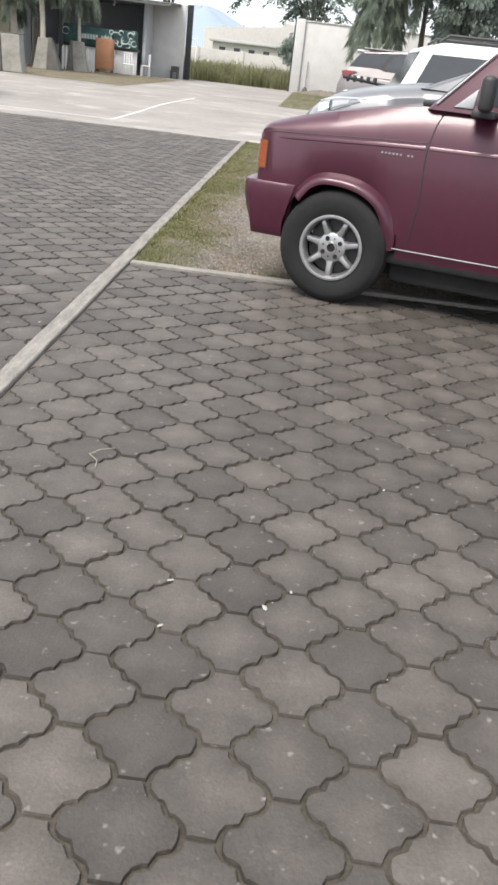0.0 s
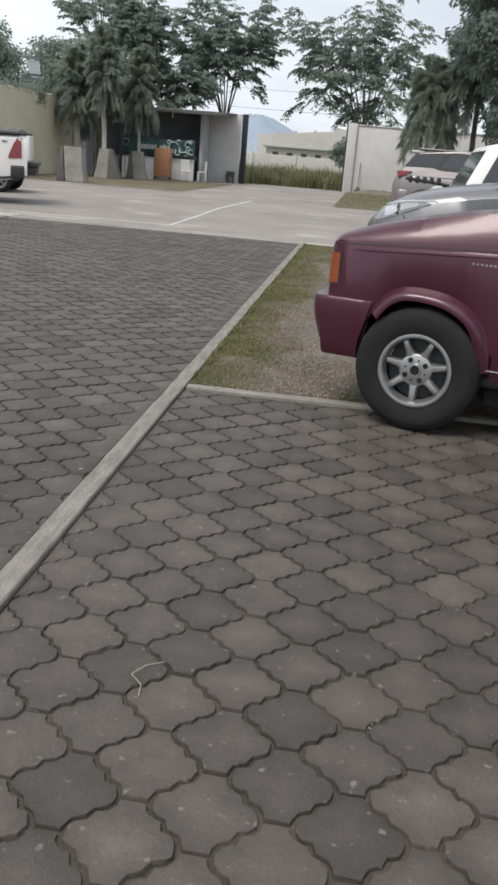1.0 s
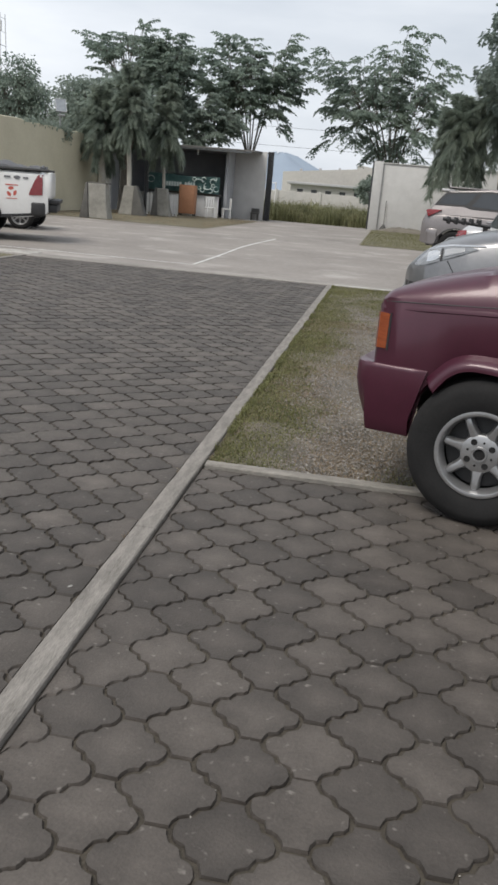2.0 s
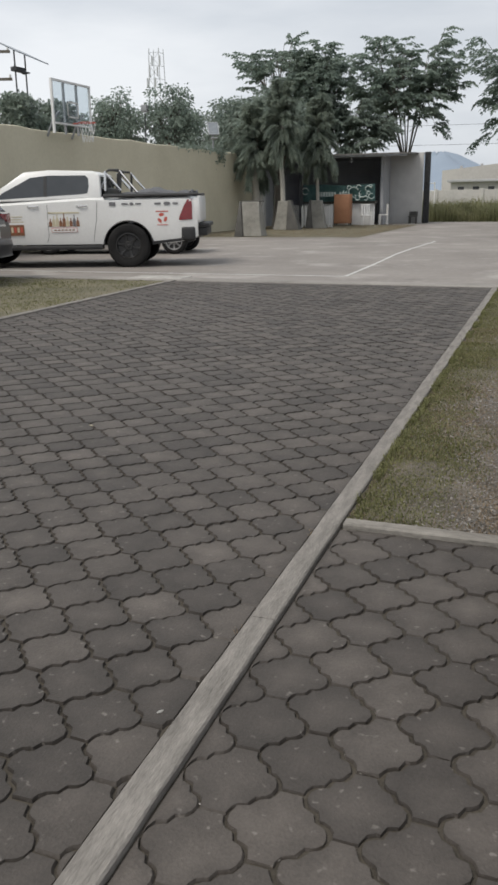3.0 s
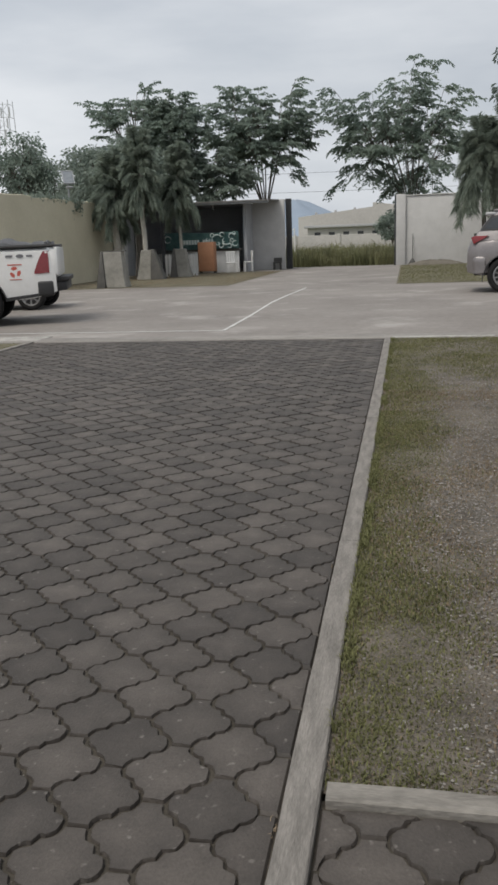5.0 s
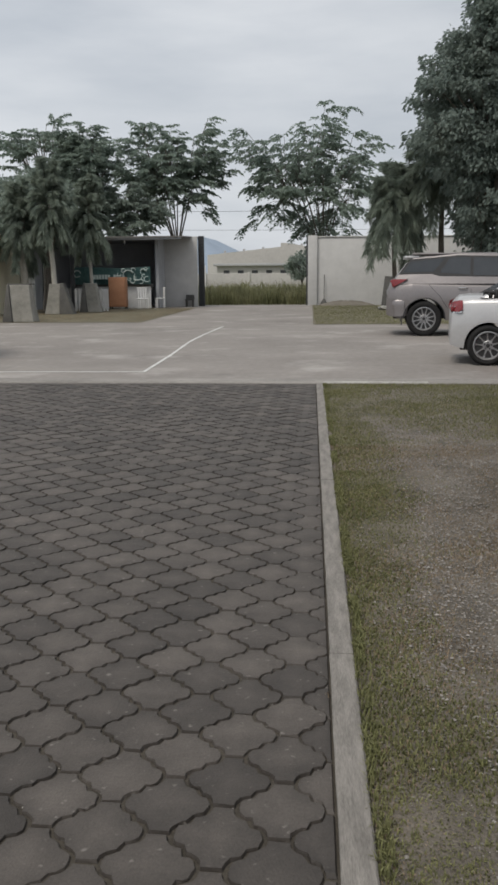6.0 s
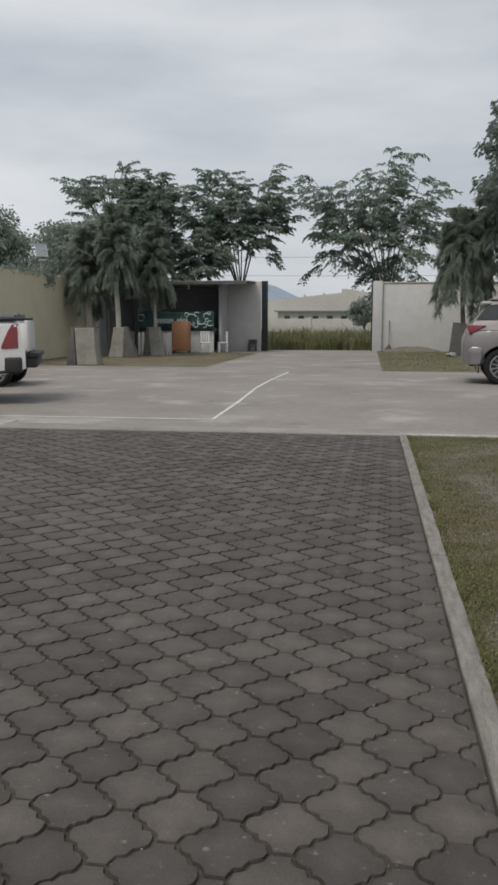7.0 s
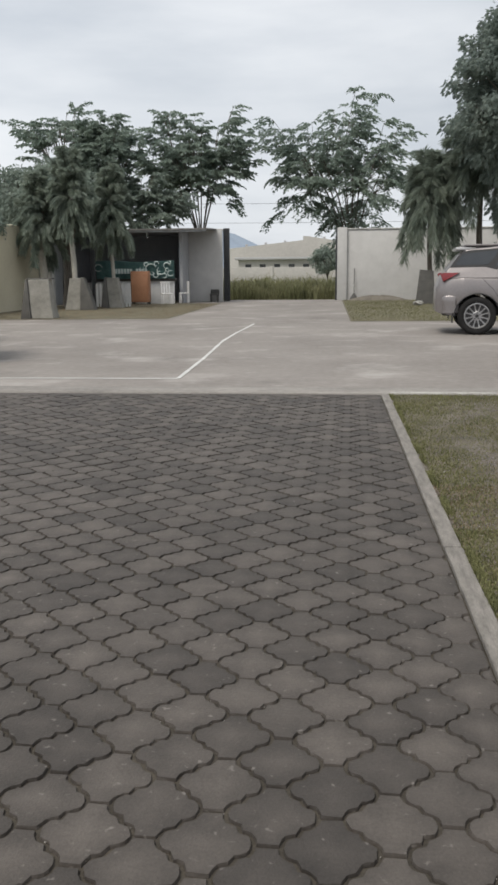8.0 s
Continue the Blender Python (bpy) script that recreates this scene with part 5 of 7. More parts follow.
    cuts = sorted(axles, reverse=True)
    box(under, cuts[1] + arch_r, cuts[0] - arch_r, -W * 0.93, W * 0.93, sill + 0.005, sill + 0.2, 0.02)
    part("underbody", under, "black_plastic", car)
    for xc in axles:
        for out in (1, -1):
            rings = [[(xc + r * math.cos(a), out * y, wheel_r + r * math.sin(a)) for r, y in ((arch_r - 0.004, W * 0.95), (arch_r - 0.004, W * 0.55))] for a in np.linspace(0.3, math.pi - 0.1, 16)]
            part("wheel_liner", loft(bmesh.new(), rings, close=False, caps=False), "black_plastic", car)
    return body


def cabin(car, poly, wb, wr, paint, inset=0.06, windows=()):
    """The upper body over the belt line; poly runs from the rear foot over the roof to the front foot. windows: (x, z) outlines."""
    zb, zr = min(z for _, z in poly), max(z for _, z in poly)

    def side(z):
        return wb + (wr - wb) * (z - zb) / (zr - zb)
    bm = bmesh.new()
    lo = [bm.verts.new((x, side(z), z)) for x, z in poly]
    hi = [bm.verts.new((x, -side(z), z)) for x, z in poly]
    n = len(poly)
    bm.faces.new(lo)
    bm.faces.new(hi[::-1])
    for i in range(n):
        bm.faces.new((lo[i], hi[i], hi[(i + 1) % n], lo[(i + 1) % n]))
    bm.edges.ensure_lookup_table()
    es = [e for e in bm.edges if max(v.co.z for v in e.verts) > zb + 0.02 and not (abs(e.verts[0].co.z - zb) < 0.01 and abs(e.verts[1].co.z - zb) < 0.01)]
    bmesh.ops.bevel(bm, geom=es, offset=0.035, segments=3, affect="EDGES", profile=0.5)
    up = part("cabin", bm, paint, car, "", 40)
    for pts in windows:
        for out in (1, -1):
            panel(car, "side_window", pts, lambda z, o=out: o * side(z), "window_tint", 0.02, 0.004, "dark tinted window glass", up)

    def screen(name, a, b):
        a, b = Vector((a[0], 0, a[1])), Vector((b[0], 0, b[1]))
        nrm = (b - a).cross(Vector((0, 1, 0))).normalized()
        if nrm.x * (a.x - sum(x for x, _ in poly) / n) < 0:
            nrm = -nrm
        p, q = a.lerp(b, 0.06), a.lerp(b, 0.9)
        bm = bmesh.new()
        cs = [(p, side(p.z) - inset), (q, side(q.z) - inset)]
        quad = [(cs[0][0], 1, cs[0][1]), (cs[0][0], -1, cs[0][1]), (cs[1][0], -1, cs[1][1]), (cs[1][0], 1, cs[1][1])]
        f0 = [bm.verts.new(v + nrm * 0.005 + Vector((0, s * y, 0))) for v, s, y in quad]
        f1 = [bm.verts.new(v - nrm * 0.012 + Vector((0, s * y, 0))) for v, s, y in quad]
        bm.faces.new(f0)
        bm.faces.new(f1[::-1])
        for i in range(4):
            bm.faces.new((f0[i], f0[(i + 1) % 4], f1[(i + 1) % 4], f1[i]))
        part(name, bm, "window_tint", up, "dark glass")
    screen("rear_window", poly[0], poly[1])
    screen("windscreen", poly[-1], poly[-2])
    return side


def glass_band(car, pts, side):
    """Black trim between the side windows."""
    for out in (1, -1):
        panel(car, "pillar_trim", pts, lambda z, o=out: o * side(z), "black_plastic", 0.012, 0.002, "gloss black pillar trim")


def mirror(car, x, y, z, out, mat):
    bm = boxed(-0.06, 0.06, -0.11, 0.11, -0.08, 0.08, bevel=0.03, segments=3)
    bmesh.ops.transform(bm, matrix=pose(x, out * (y + 0.13), z), verts=bm.verts[:])
    m = part("wing_mirror", bm, mat, car, "wing mirror")
    part("mirror_foot", boxed(x - 0.03, x + 0.03, min(out * (y - 0.02), out * (y + 0.06)), max(out * (y - 0.02), out * (y + 0.06)), z - 0.09, z - 0.05, bevel=0.01), "black_plastic", m)


def handle(car, x, z, side, out, mat):
    y = side(z) if callable(side) else side
    part("door_handle", tube(bmesh.new(), [(x - 0.1, out * (y - 0.005), z), (x - 0.07, out * (y + 0.025), z), (x + 0.07, out * (y + 0.025), z), (x + 0.1, out * (y - 0.005), z)], 0.014, 6), mat, car, "door handle")


def seam(car, pts, out=1, thick=0.004):
    """A dark shut line between panels."""
    fine = []
    for (xa, za), (xb, zb) in zip(pts, pts[1:]):
        fine += [(xa + (xb - xa) * k / 6, za + (zb - za) * k / 6) for k in range(6)]
    fine.append(pts[-1])
    part("shut_line", tube(bmesh.new(), [(x, out * skin(car, x, z, 0.0005), z) for x, z in fine], thick, 5), "black_plastic", car)


def bumper(car, x_face, x_end, W, z0, z1, mat, sign, label="bumper"):
    """A wrap-round bumper; sign +1 at the nose, -1 at the tail."""
    rings = []
    for t in np.linspace(-1, 1, 25):
        k = abs(t)
        y = W * (1.02 * math.sin(t * math.pi / 2) if k < 1 else math.copysign(1.02, t))
        x = x_end + (x_face - x_end) * math.cos(t * math.pi / 2) ** 0.32 if k < 1 else x_end
        d = -sign * 0.09
        rings.append([(x + d, y * 0.93, z0 + 0.02), (x + 0.2 * d, y, z0), (x - sign * 0.035, y, z0 + 0.06), (x, y, z0 + 0.62 * (z1 - z0)), (x - sign * 0.012, y, z1 - 0.03), (x - sign * 0.03, y * 0.985, z1), (x + d, y * 0.93, z1 - 0.01)])
    return part("bumper", loft(bmesh.new(), rings), mat, car, label)


def boxy_bumper(car, x_face, x_end, W, z0, z1, mat, under, slant, label):
    """A wrap-round bumper with a flat top shelf, round corners and a lower edge that falls back and up at its rear."""
    r = 0.11
    path = [(x_end, W, 0, 1), (x_end + 0.06, W, 0, 1)]
    for a in np.linspace(0, math.pi / 2, 9):
        path.append((x_face - r + r * math.sin(a), W - r + r * math.cos(a), math.sin(a), math.cos(a)))
    path += [(x_face + 0.03 * (1 - (y / (W - r)) ** 2), y, 1, 0) for y in np.linspace(W - r - 0.1, 0, 5)]
    path += [(x, -y, nx, -ny) for x, y, nx, ny in path[-2::-1]]
    rings = []
    for k, (x, y, nx, ny) in enumerate(path):
        end = k in (0, len(path) - 1)
        side = abs(ny) > 0.9
        ring = []
        for d, u in ((0.09, 0.985), (0.022, 1.0), (0.006, 0.985), (0.0, 0.94), (0.0, 0.72), (under * 0.18, 0.5), (under * 0.5, 0.24), (under * 0.85, 0.08), (under * 1.1, 0.015), (under * 1.5, 0.0), (under + 0.1, 0.05)):
            dd = d if not side else d * 0.4
            lift = 0.03 * (1 - u) if end else 0.0
            ring.append((x - nx * dd + (slant * (1 - u) if end else 0), y - ny * dd, z0 + (z1 - z0) * u + lift))
        rings.append(ring)
    return part("bumper", loft(bmesh.new(), rings), mat, car, label, 45)


def flare(car, pts, centre, depth, W, reach, out, mat, label):
    """A rounded wheel-arch flare that follows its own outline and swells out to reach, fading into the body at its rear foot."""
    for _ in range(3):
        pts = [pts[0]] + [(a[0] * (1 - k) + b[0] * k, a[1] * (1 - k) + b[1] * k) for a, b in zip(pts, pts[1:]) for k in (0.25, 0.75)] + [pts[-1]]
    rings = []
    for k, (x, z) in enumerate(pts):
        d = math.hypot(x - centre[0], z - centre[1])
        ux, uz = (centre[0] - x) / d, (centre[1] - z) / d
        fade = max(0, min(1, (0.66 - z) / 0.3)) if x < centre[0] else max(0.0, 0.35 - 0.1 * k)
        swell = (reach - W) * (1 - 0.8 * fade)
        ring = []
        for q in range(9):
            t = q / 8
            y = W * 0.985 + (swell + 0.015 * W) * math.sin(0.5 * math.pi * min(1, t * 1.5)) ** 1.3 if t < 0.95 else W * 0.9
            ring.append((x + ux * depth * min(1, t * 1.06), out * y, z + uz * depth * min(1, t * 1.06)))
        ring.append((x + ux * depth * 0.2, out * W * 0.9, z + uz * depth * 0.2))
        rings.append(ring)
    return part("arch_flare_or_shade", loft(bmesh.new(), rings), mat, car, label, 50)


# The maroon wagon in front.
red = thing("sport_wagon", pose(0.957, 0.668, 0, 0, 0, 163), "maroon boxy sport utility wagon with silver wheels", "car")
RW, RO = 0.81, 0.87
RA, RR, RT = -0.52, -3.1, 0.314
shell(red, 4.25, RW, [(0, 0.89), (-0.015, 0.915), (-0.045, 0.933), (-0.1, 0.953), (-0.27, 0.998), (-0.5, 1.045), (-0.9, 1.115), (-1.2, 1.12), (-4.0, 1.12), (-4.25, 1.08)], [(0, 0.945), (-0.012, 0.968), (-0.04, 0.982), (-0.2, 0.995), (-0.4, 1), (-3.6, 1), (-4.25, 0.94)], 0.31, (RA, RR), 0.352, RT, "maroon", 0.72, 0.75, crown=0.018, blunt=0.0, belt=0.9)
rside = cabin(red, [(-4.15, 1.09), (-3.95, 1.68), (-3.7, 1.72), (-1.62, 1.72), (-1.46, 1.68), (-0.9, 1.1)], RW * 0.945, RW * 0.8, "maroon", windows=([(-2.3, 1.15), (-1.14, 1.15), (-1.2, 1.24), (-1.53, 1.61), (-2.3, 1.63)], [(-3.4, 1.15), (-2.4, 1.15), (-2.4, 1.62), (-3.4, 1.62)], [(-3.95, 1.15), (-3.5, 1.15), (-3.5, 1.6), (-3.85, 1.58)]))
FLARE = [(-0.17, 0.585), (-0.2, 0.63), (-0.245, 0.68), (-0.3, 0.712), (-0.36, 0.725), (-0.46, 0.724), (-0.55, 0.71), (-0.63, 0.68), (-0.7, 0.632), (-0.745, 0.57), (-0.77, 0.5), (-0.785, 0.42), (-0.79, 0.35)]
for out in (1, -1):
    for xc in (RA, RR):
        flare(red, [(x + xc + 0.446, z) for x, z in FLARE], (xc, RT), 0.075, RW, 0.865, out, "maroon", "body-coloured wheel arch flare")
        round_spoke_wheel(red, xc, out * (RO - 0.11), out, RT, 0.22, 0.18)
    lamp = patch(red, "indicator", [(0.0, 0.68, 0.832), (-0.012, 0.68, 0.832), (-0.035, 0.682, 0.832), (-0.056, 0.682, 0.83)], out, "amber_lens", 0.006, "amber corner lamp")
    patch(red, "lamp_seal", [(-0.056, 0.675, 0.835), (-0.063, 0.675, 0.835)], out, "black_plastic", 0.004, "dark rubber lamp seal", lamp)
    part("headlight", boxed(-0.06, 0.008, min(out * 0.42, out * 0.69), max(out * 0.42, out * 0.69), 0.69, 0.84, bevel=0.01), "clear_lens", red, "clear headlight")
    seam(red, [(-1.0, 1.1), (-0.975, 1.03), (-0.955, 0.93), (-0.95, 0.84), (-0.96, 0.62), (-0.93, 0.4)], out)
    seam(red, [(-2.55, 1.08), (-2.55, 0.4)], out)
    part("shoulder_line", loft(bmesh.new(), [[(x, out * skin(red, x, z - 0.03, -0.004), z - 0.034), (x, out * (skin(red, x, z - 0.02) + 0.0035), z - 0.024), (x, out * (skin(red, x, z - 0.01) + 0.002), z - 0.01), (x, out * skin(red, x, z, -0.004), z)] for x, z in ((-0.02, 0.874), (-0.2, 0.885), (-0.45, 0.9), (-0.7, 0.914), (-0.94, 0.925))], close=False, caps=False), "maroon", red, "raised shoulder line")
    part("door_shoulder", loft(bmesh.new(), [[(x, out * skin(red, x, z - 0.03, -0.004), z - 0.034), (x, out * (skin(red, x, z - 0.02) + 0.0035), z - 0.024), (x, out * (skin(red, x, z - 0.01) + 0.002), z - 0.01), (x, out * skin(red, x, z, -0.004), z)] for x, z in ((-0.965, 0.926), (-1.4, 0.934), (-2.0, 0.936), (-2.54, 0.936))], close=False, caps=False), "maroon", red, "raised shoulder line")
    seam(red, [(-0.03, 0.882), (-0.3, 0.9), (-0.6, 0.918), (-0.95, 0.935)], out, 0.0022)
    part("pillar_strip", tube(bmesh.new(), [(x, out * (rside(z) + 0.004), z) for x, z in ((-0.95, 1.13), (-1.2, 1.4), (-1.47, 1.67))], 0.005, 6), "alloy", red, "thin bright pillar strip")
    part("sill_trim", tube(bmesh.new(), [(x, out * RW * 0.988, 0.362) for x in (-0.85, -1.6, -2.65)], 0.0035, 6), "steel_grey", red, "thin bright sill strip")
    part("rocker_panel", boxed(-2.7, -0.82, min(out * RW * 0.85, out * RW * 0.965), max(out * RW * 0.9, out * RW * 0.965), 0.27, 0.34, bevel=0.02), "rubber", red)
    # Added rail under the floor, there to block light below the car.
    part("shade_rail", boxed(-4.0, -0.75, min(out * 0.3, out * 0.6), max(out * 0.3, out * 0.6), 0.17, 0.32, bevel=0.02), "black_plastic", red)
    for k in range(9):
        if k != 2:
            x = -0.885 + 0.0205 * k
            patch(red, "model_lettering", [(x, 0.854, 0.8635), (x + 0.011, 0.854, 0.8635)], out, "alloy", 0.002, "small chrome emblem strip")
    part("wing_mirror", boxed(-1.25, -1.185, min(out * (RW + 0.05), out * (RW + 0.2)), max(out * (RW + 0.05), out * (RW + 0.2)), 1.12, 1.29, bevel=0.026, segments=3), "black_plastic", red, "black wing mirror")
    part("mirror_foot", boxed(-1.27, -1.15, min(out * RW * 0.9, out * (RW + 0.09)), max(out * RW * 0.9, out * (RW + 0.09)), 1.09, 1.125, bevel=0.01), "black_plastic", red)
    part("quarter_cover", prism(bmesh.new(), [(-1.04, 1.125), (-1.14, 1.125), (-1.15, 1.225)], lambda u, v, s, o=out: (u, o * (rside(v) + s), v), -0.01, 0.008, 0.004), "alloy", red, "bright triangular corner cover")
    handle(red, -2.35, 0.99, RW * 0.97, out, "black_plastic")
    part("mud_bracket", boxed(-0.1, -0.08, min(out * RW * 0.82, out * RW * 0.9), max(out * RW * 0.82, out * RW * 0.9), 0.31, 0.4), "alloy", red)
# Added slab that keeps the ground under the car dark.
part("shade_pan", boxed(-4.1, -0.84, -0.72, 0.72, 0.16, 0.3, bevel=0.03), "rubber", red)
part("wiper_cowl", boxed(-1.0, -0.86, -0.68, 0.68, 1.11, 1.14, bevel=0.01), "black_plastic", red, "black cowl under the windscreen")
boxy_bumper(red, 0.085, -0.25, RW * 1.004, 0.308, 0.617, "maroon", 0.085, 0.075, "body-coloured front bumper")
bumper(red, -4.33, -4.1, RW * 0.985, 0.36, 0.62, "maroon", -1, "body-coloured rear bumper")
part("grille", boxed(-0.03, 0.006, -0.48, 0.48, 0.69, 0.84, bevel=0.006), "black_plastic", red, "dark slatted grille")

# Silver saloon, nose towards the lane.
sil = thing("silver_saloon", pose(0.95, 3.78, 0, 0, 0, 172), "silver car with large swept headlights parked nose out", "car")
SW = 0.88
SPLAN = [(0, 0.3), (-0.02, 0.46), (-0.06, 0.6), (-0.12, 0.72), (-0.19, 0.81), (-0.3, 0.89), (-0.5, 0.96), (-0.8, 1), (-3.8, 1), (-4.5, 0.88)]
shell(sil, 4.5, SW, [(0, 0.78), (-0.05, 0.83), (-0.12, 0.9), (-0.2, 0.968), (-0.32, 1.025), (-0.5, 1.08), (-0.8, 1.14), (-1.1, 1.19), (-4.2, 1.2), (-4.5, 1.05)], SPLAN, 0.22, (-0.88, -3.6), 0.36, 0.32, "silver", 0.7, 0.7, crown=0.03, blunt=0.1, shoulder=0.09)
cabin(sil, [(-4.35, 1.15), (-3.9, 1.58), (-3.2, 1.68), (-2.35, 1.68), (-2.15, 1.63), (-1.08, 1.17)], SW * 0.93, SW * 0.72, "silver", windows=([(-2.6, 1.22), (-1.55, 1.22), (-2.2, 1.56), (-2.6, 1.58)], [(-3.7, 1.22), (-2.7, 1.22), (-2.7, 1.58), (-3.5, 1.56)]))
for out in (1, -1):
    for xc in (-0.88, -3.6):
        wheel(sil, xc, out * (SW - 0.11), out, 0.32, 0.21, 0.21, 5, "alloy")
    lamp = patch(sil, "headlight", [(-0.1, 0.83, 0.845), (-0.14, 0.835, 0.9), (-0.2, 0.85, 0.955), (-0.28, 0.88, 0.985), (-0.38, 0.92, 1.005), (-0.48, 0.96, 1.015), (-0.58, 1.0, 1.012)], out, "lamp_glass", 0.006, "clear swept-back headlight")
    patch(sil, "reflector", [(-0.2, 0.872, 0.94), (-0.23, 0.878, 0.955), (-0.27, 0.895, 0.965), (-0.3, 0.915, 0.962)], out, "chrome", 0.008, "bright reflector bowl", lamp)
    patch(sil, "lamp_divider", [(-0.305, 0.895, 0.985), (-0.32, 0.9, 0.988)], out, "black_plastic", 0.008, "dark divider", lamp)
    patch(sil, "side_reflector", [(-0.335, 0.925, 0.98), (-0.4, 0.95, 0.995), (-0.48, 0.975, 1.003)], out, "alloy", 0.008, "silver side reflector", lamp)
    patch(sil, "headlight_brow", [(-0.2, 0.957, 0.972), (-0.28, 0.987, 1.001), (-0.38, 1.007, 1.02), (-0.5, 1.017, 1.03), (-0.64, 1.028, 1.034)], out, "chrome", 0.008, "bright headlight brow", lamp)
    # Black plate on the skin paints the shadow between nose and bumper.
    patch(sil, "grille_gap", [(-0.03, 0.66, 0.70), (-0.07, 0.665, 0.70), (-0.13, 0.675, 0.70), (-0.19, 0.685, 0.698)], out, "black_plastic", 0.004, "dark strip for the gap's shadow over the bumper")
    oval = [(-0.175 + 0.045 * math.cos(a), 0.535 + 0.105 * math.sin(a)) for a in np.linspace(0, math.tau, 25)]
    fog = patch(sil, "fog_recess", [(-0.175 + 0.042 * math.cos(a), 0.535 - 0.1 * math.sin(a), 0.535 + 0.1 * math.sin(a)) for a in np.linspace(0.25, math.pi - 0.25, 9)], out, "black_plastic", 0.05, "dark fog lamp recess")
    part("fog_ring", tube(bmesh.new(), [(x + 0.022, out * skin(sil, x, z, 0.055), z + 0.01) for x, z in oval], [0.011 + 0.007 * math.cos(a) for a in np.linspace(0, math.tau, 25)], 8), "chrome", fog, "chrome fog lamp surround")
    seam(sil, [(-1.25, 1.02), (-1.25, 0.5), (-1.2, 0.34)], out)
    seam(sil, [(-0.36, 0.9), (-0.44, 0.78), (-0.5, 0.66)], out)
    mirror(sil, -1.72, SW * 0.95, 1.26, out, "black_plastic")
rings = []
for y in np.linspace(-0.96, 0.96, 21):
    x = float(np.interp(abs(y) * SW, [0, 0.264, 0.405, 0.528, 0.634, 0.713, 0.783, 0.845], [0, 0, -0.02, -0.06, -0.12, -0.19, -0.3, -0.5]))
    rings.append([(x - 0.1, y * SW * 0.97, 0.3), (x - 0.03, y * SW * 1.0, 0.32), (x + 0.015, y * SW * 1.01, 0.43), (x + 0.025, y * SW * 1.01, 0.55), (x + 0.01, y * SW * 1.0, 0.645), (x - 0.05, y * SW * 0.97, 0.66)])
part("bumper", loft(bmesh.new(), rings), "silver", sil, "body-coloured front bumper")

# White wagon with roof rails and a rack at the tail; its tail points to the lane.
whi = thing("white_wagon", pose(1.93 + 4.6, 6.87, 0, 0, 0, 0), "white wagon with dark roof rails and tail rack", "car")
VW = 0.9
shell(whi, 4.6, VW, [(0, 0.9), (-0.3, 1.0), (-1.2, 1.08), (-4.45, 1.1), (-4.6, 1.05)], [(0, 0.85), (-0.4, 0.98), (-1, 1), (-4.2, 1), (-4.6, 0.92)], 0.3, (-0.9, -3.7), 0.38, 0.35, "car_white", 0.7, 0.75)
cabin(whi, [(-4.55, 1.07), (-4.3, 1.6), (-4.05, 1.67), (-2.0, 1.7), (-1.85, 1.65), (-1.1, 1.07)], VW * 0.97, VW * 0.8, "car_white", windows=([(-4.36, 1.13), (-3.35, 1.13), (-3.35, 1.54), (-4.18, 1.53)], [(-3.25, 1.13), (-2.4, 1.13), (-2.4, 1.56), (-3.25, 1.56)], [(-2.3, 1.13), (-1.45, 1.13), (-1.9, 1.55), (-2.3, 1.56)]))
for out in (1, -1):
    for xc in (-0.9, -3.7):
        wheel(whi, xc, out * (VW - 0.11), out, 0.35, 0.22, 0.21, 5, "alloy")
    part("roof_rail", tube(bmesh.new(), [(-4.1, out * 0.64, 1.67), (-4.0, out * 0.64, 1.75), (-2.2, out * 0.64, 1.77), (-2.05, out * 0.64, 1.7)], 0.022, 6), "black_plastic", whi, "dark roof rail")
    part("tail_lamp", boxed(-4.61, -4.5, min(out * 0.7, out * 0.84), max(out * 0.7, out * 0.84), 0.85, 1.05, bevel=0.02), "red_lens", whi, "red tail lamp")
rack = part("tail_rack", tube(bmesh.new(), [(-4.6, -0.5, 0.62), (-4.72, -0.5, 0.7), (-4.72, -0.5, 1.12)], 0.03, 6), "black_plastic", whi, "black folding tail rack")
for y in (-0.62, -0.4):
    part("arm", tube(bmesh.new(), [(-4.68, y, 1.12), (-5.2, y, 1.17)], 0.02, 6), "black_plastic", rack)
    for k in range(5):
        part("cradle", boxed(-4.82 - 0.085 * k, -4.785 - 0.085 * k, y - 0.03, y + 0.03, 1.12, 1.2, bevel=0.015), "black_plastic", rack)

# A red plastic cool box standing beside the saloon.
cool = thing("cool_box", pose(2.92, 11.15, 0.005, 0, 0, 4), "bright red upright plastic cool box beside a parked car", "cool box")
part("body", boxed(-0.3, 0.3, -0.2, 0.2, 0.0, 0.44, bevel=0.05, segments=3), "red_paint", cool)
part("lid", boxed(-0.31, 0.31, -0.21, 0.21, 0.445, 0.54, bevel=0.035, segments=3), "red_paint", cool)

# Silver saloon, tail towards the lane.
sed = thing("silver_saloon", pose(1.98 + 4.4, 11.83, 0, 0, 0, -8), "silver saloon parked tail out on the concrete", "car")
EW = 0.85
shell(sed, 4.4, EW, [(0, 0.72), (-0.2, 0.85), (-1.0, 0.98), (-1.2, 1.0), (-3.5, 1.02), (-3.7, 1.03), (-4.25, 1.02), (-4.4, 0.95)], [(0, 0.75), (-0.4, 0.95), (-1, 1), (-3.7, 1), (-4.1, 0.96), (-4.4, 0.86)], 0.19, (-0.95, -3.86), 0.34, 0.3, "bright_silver", 0.6, 0.62, crown=0.025)
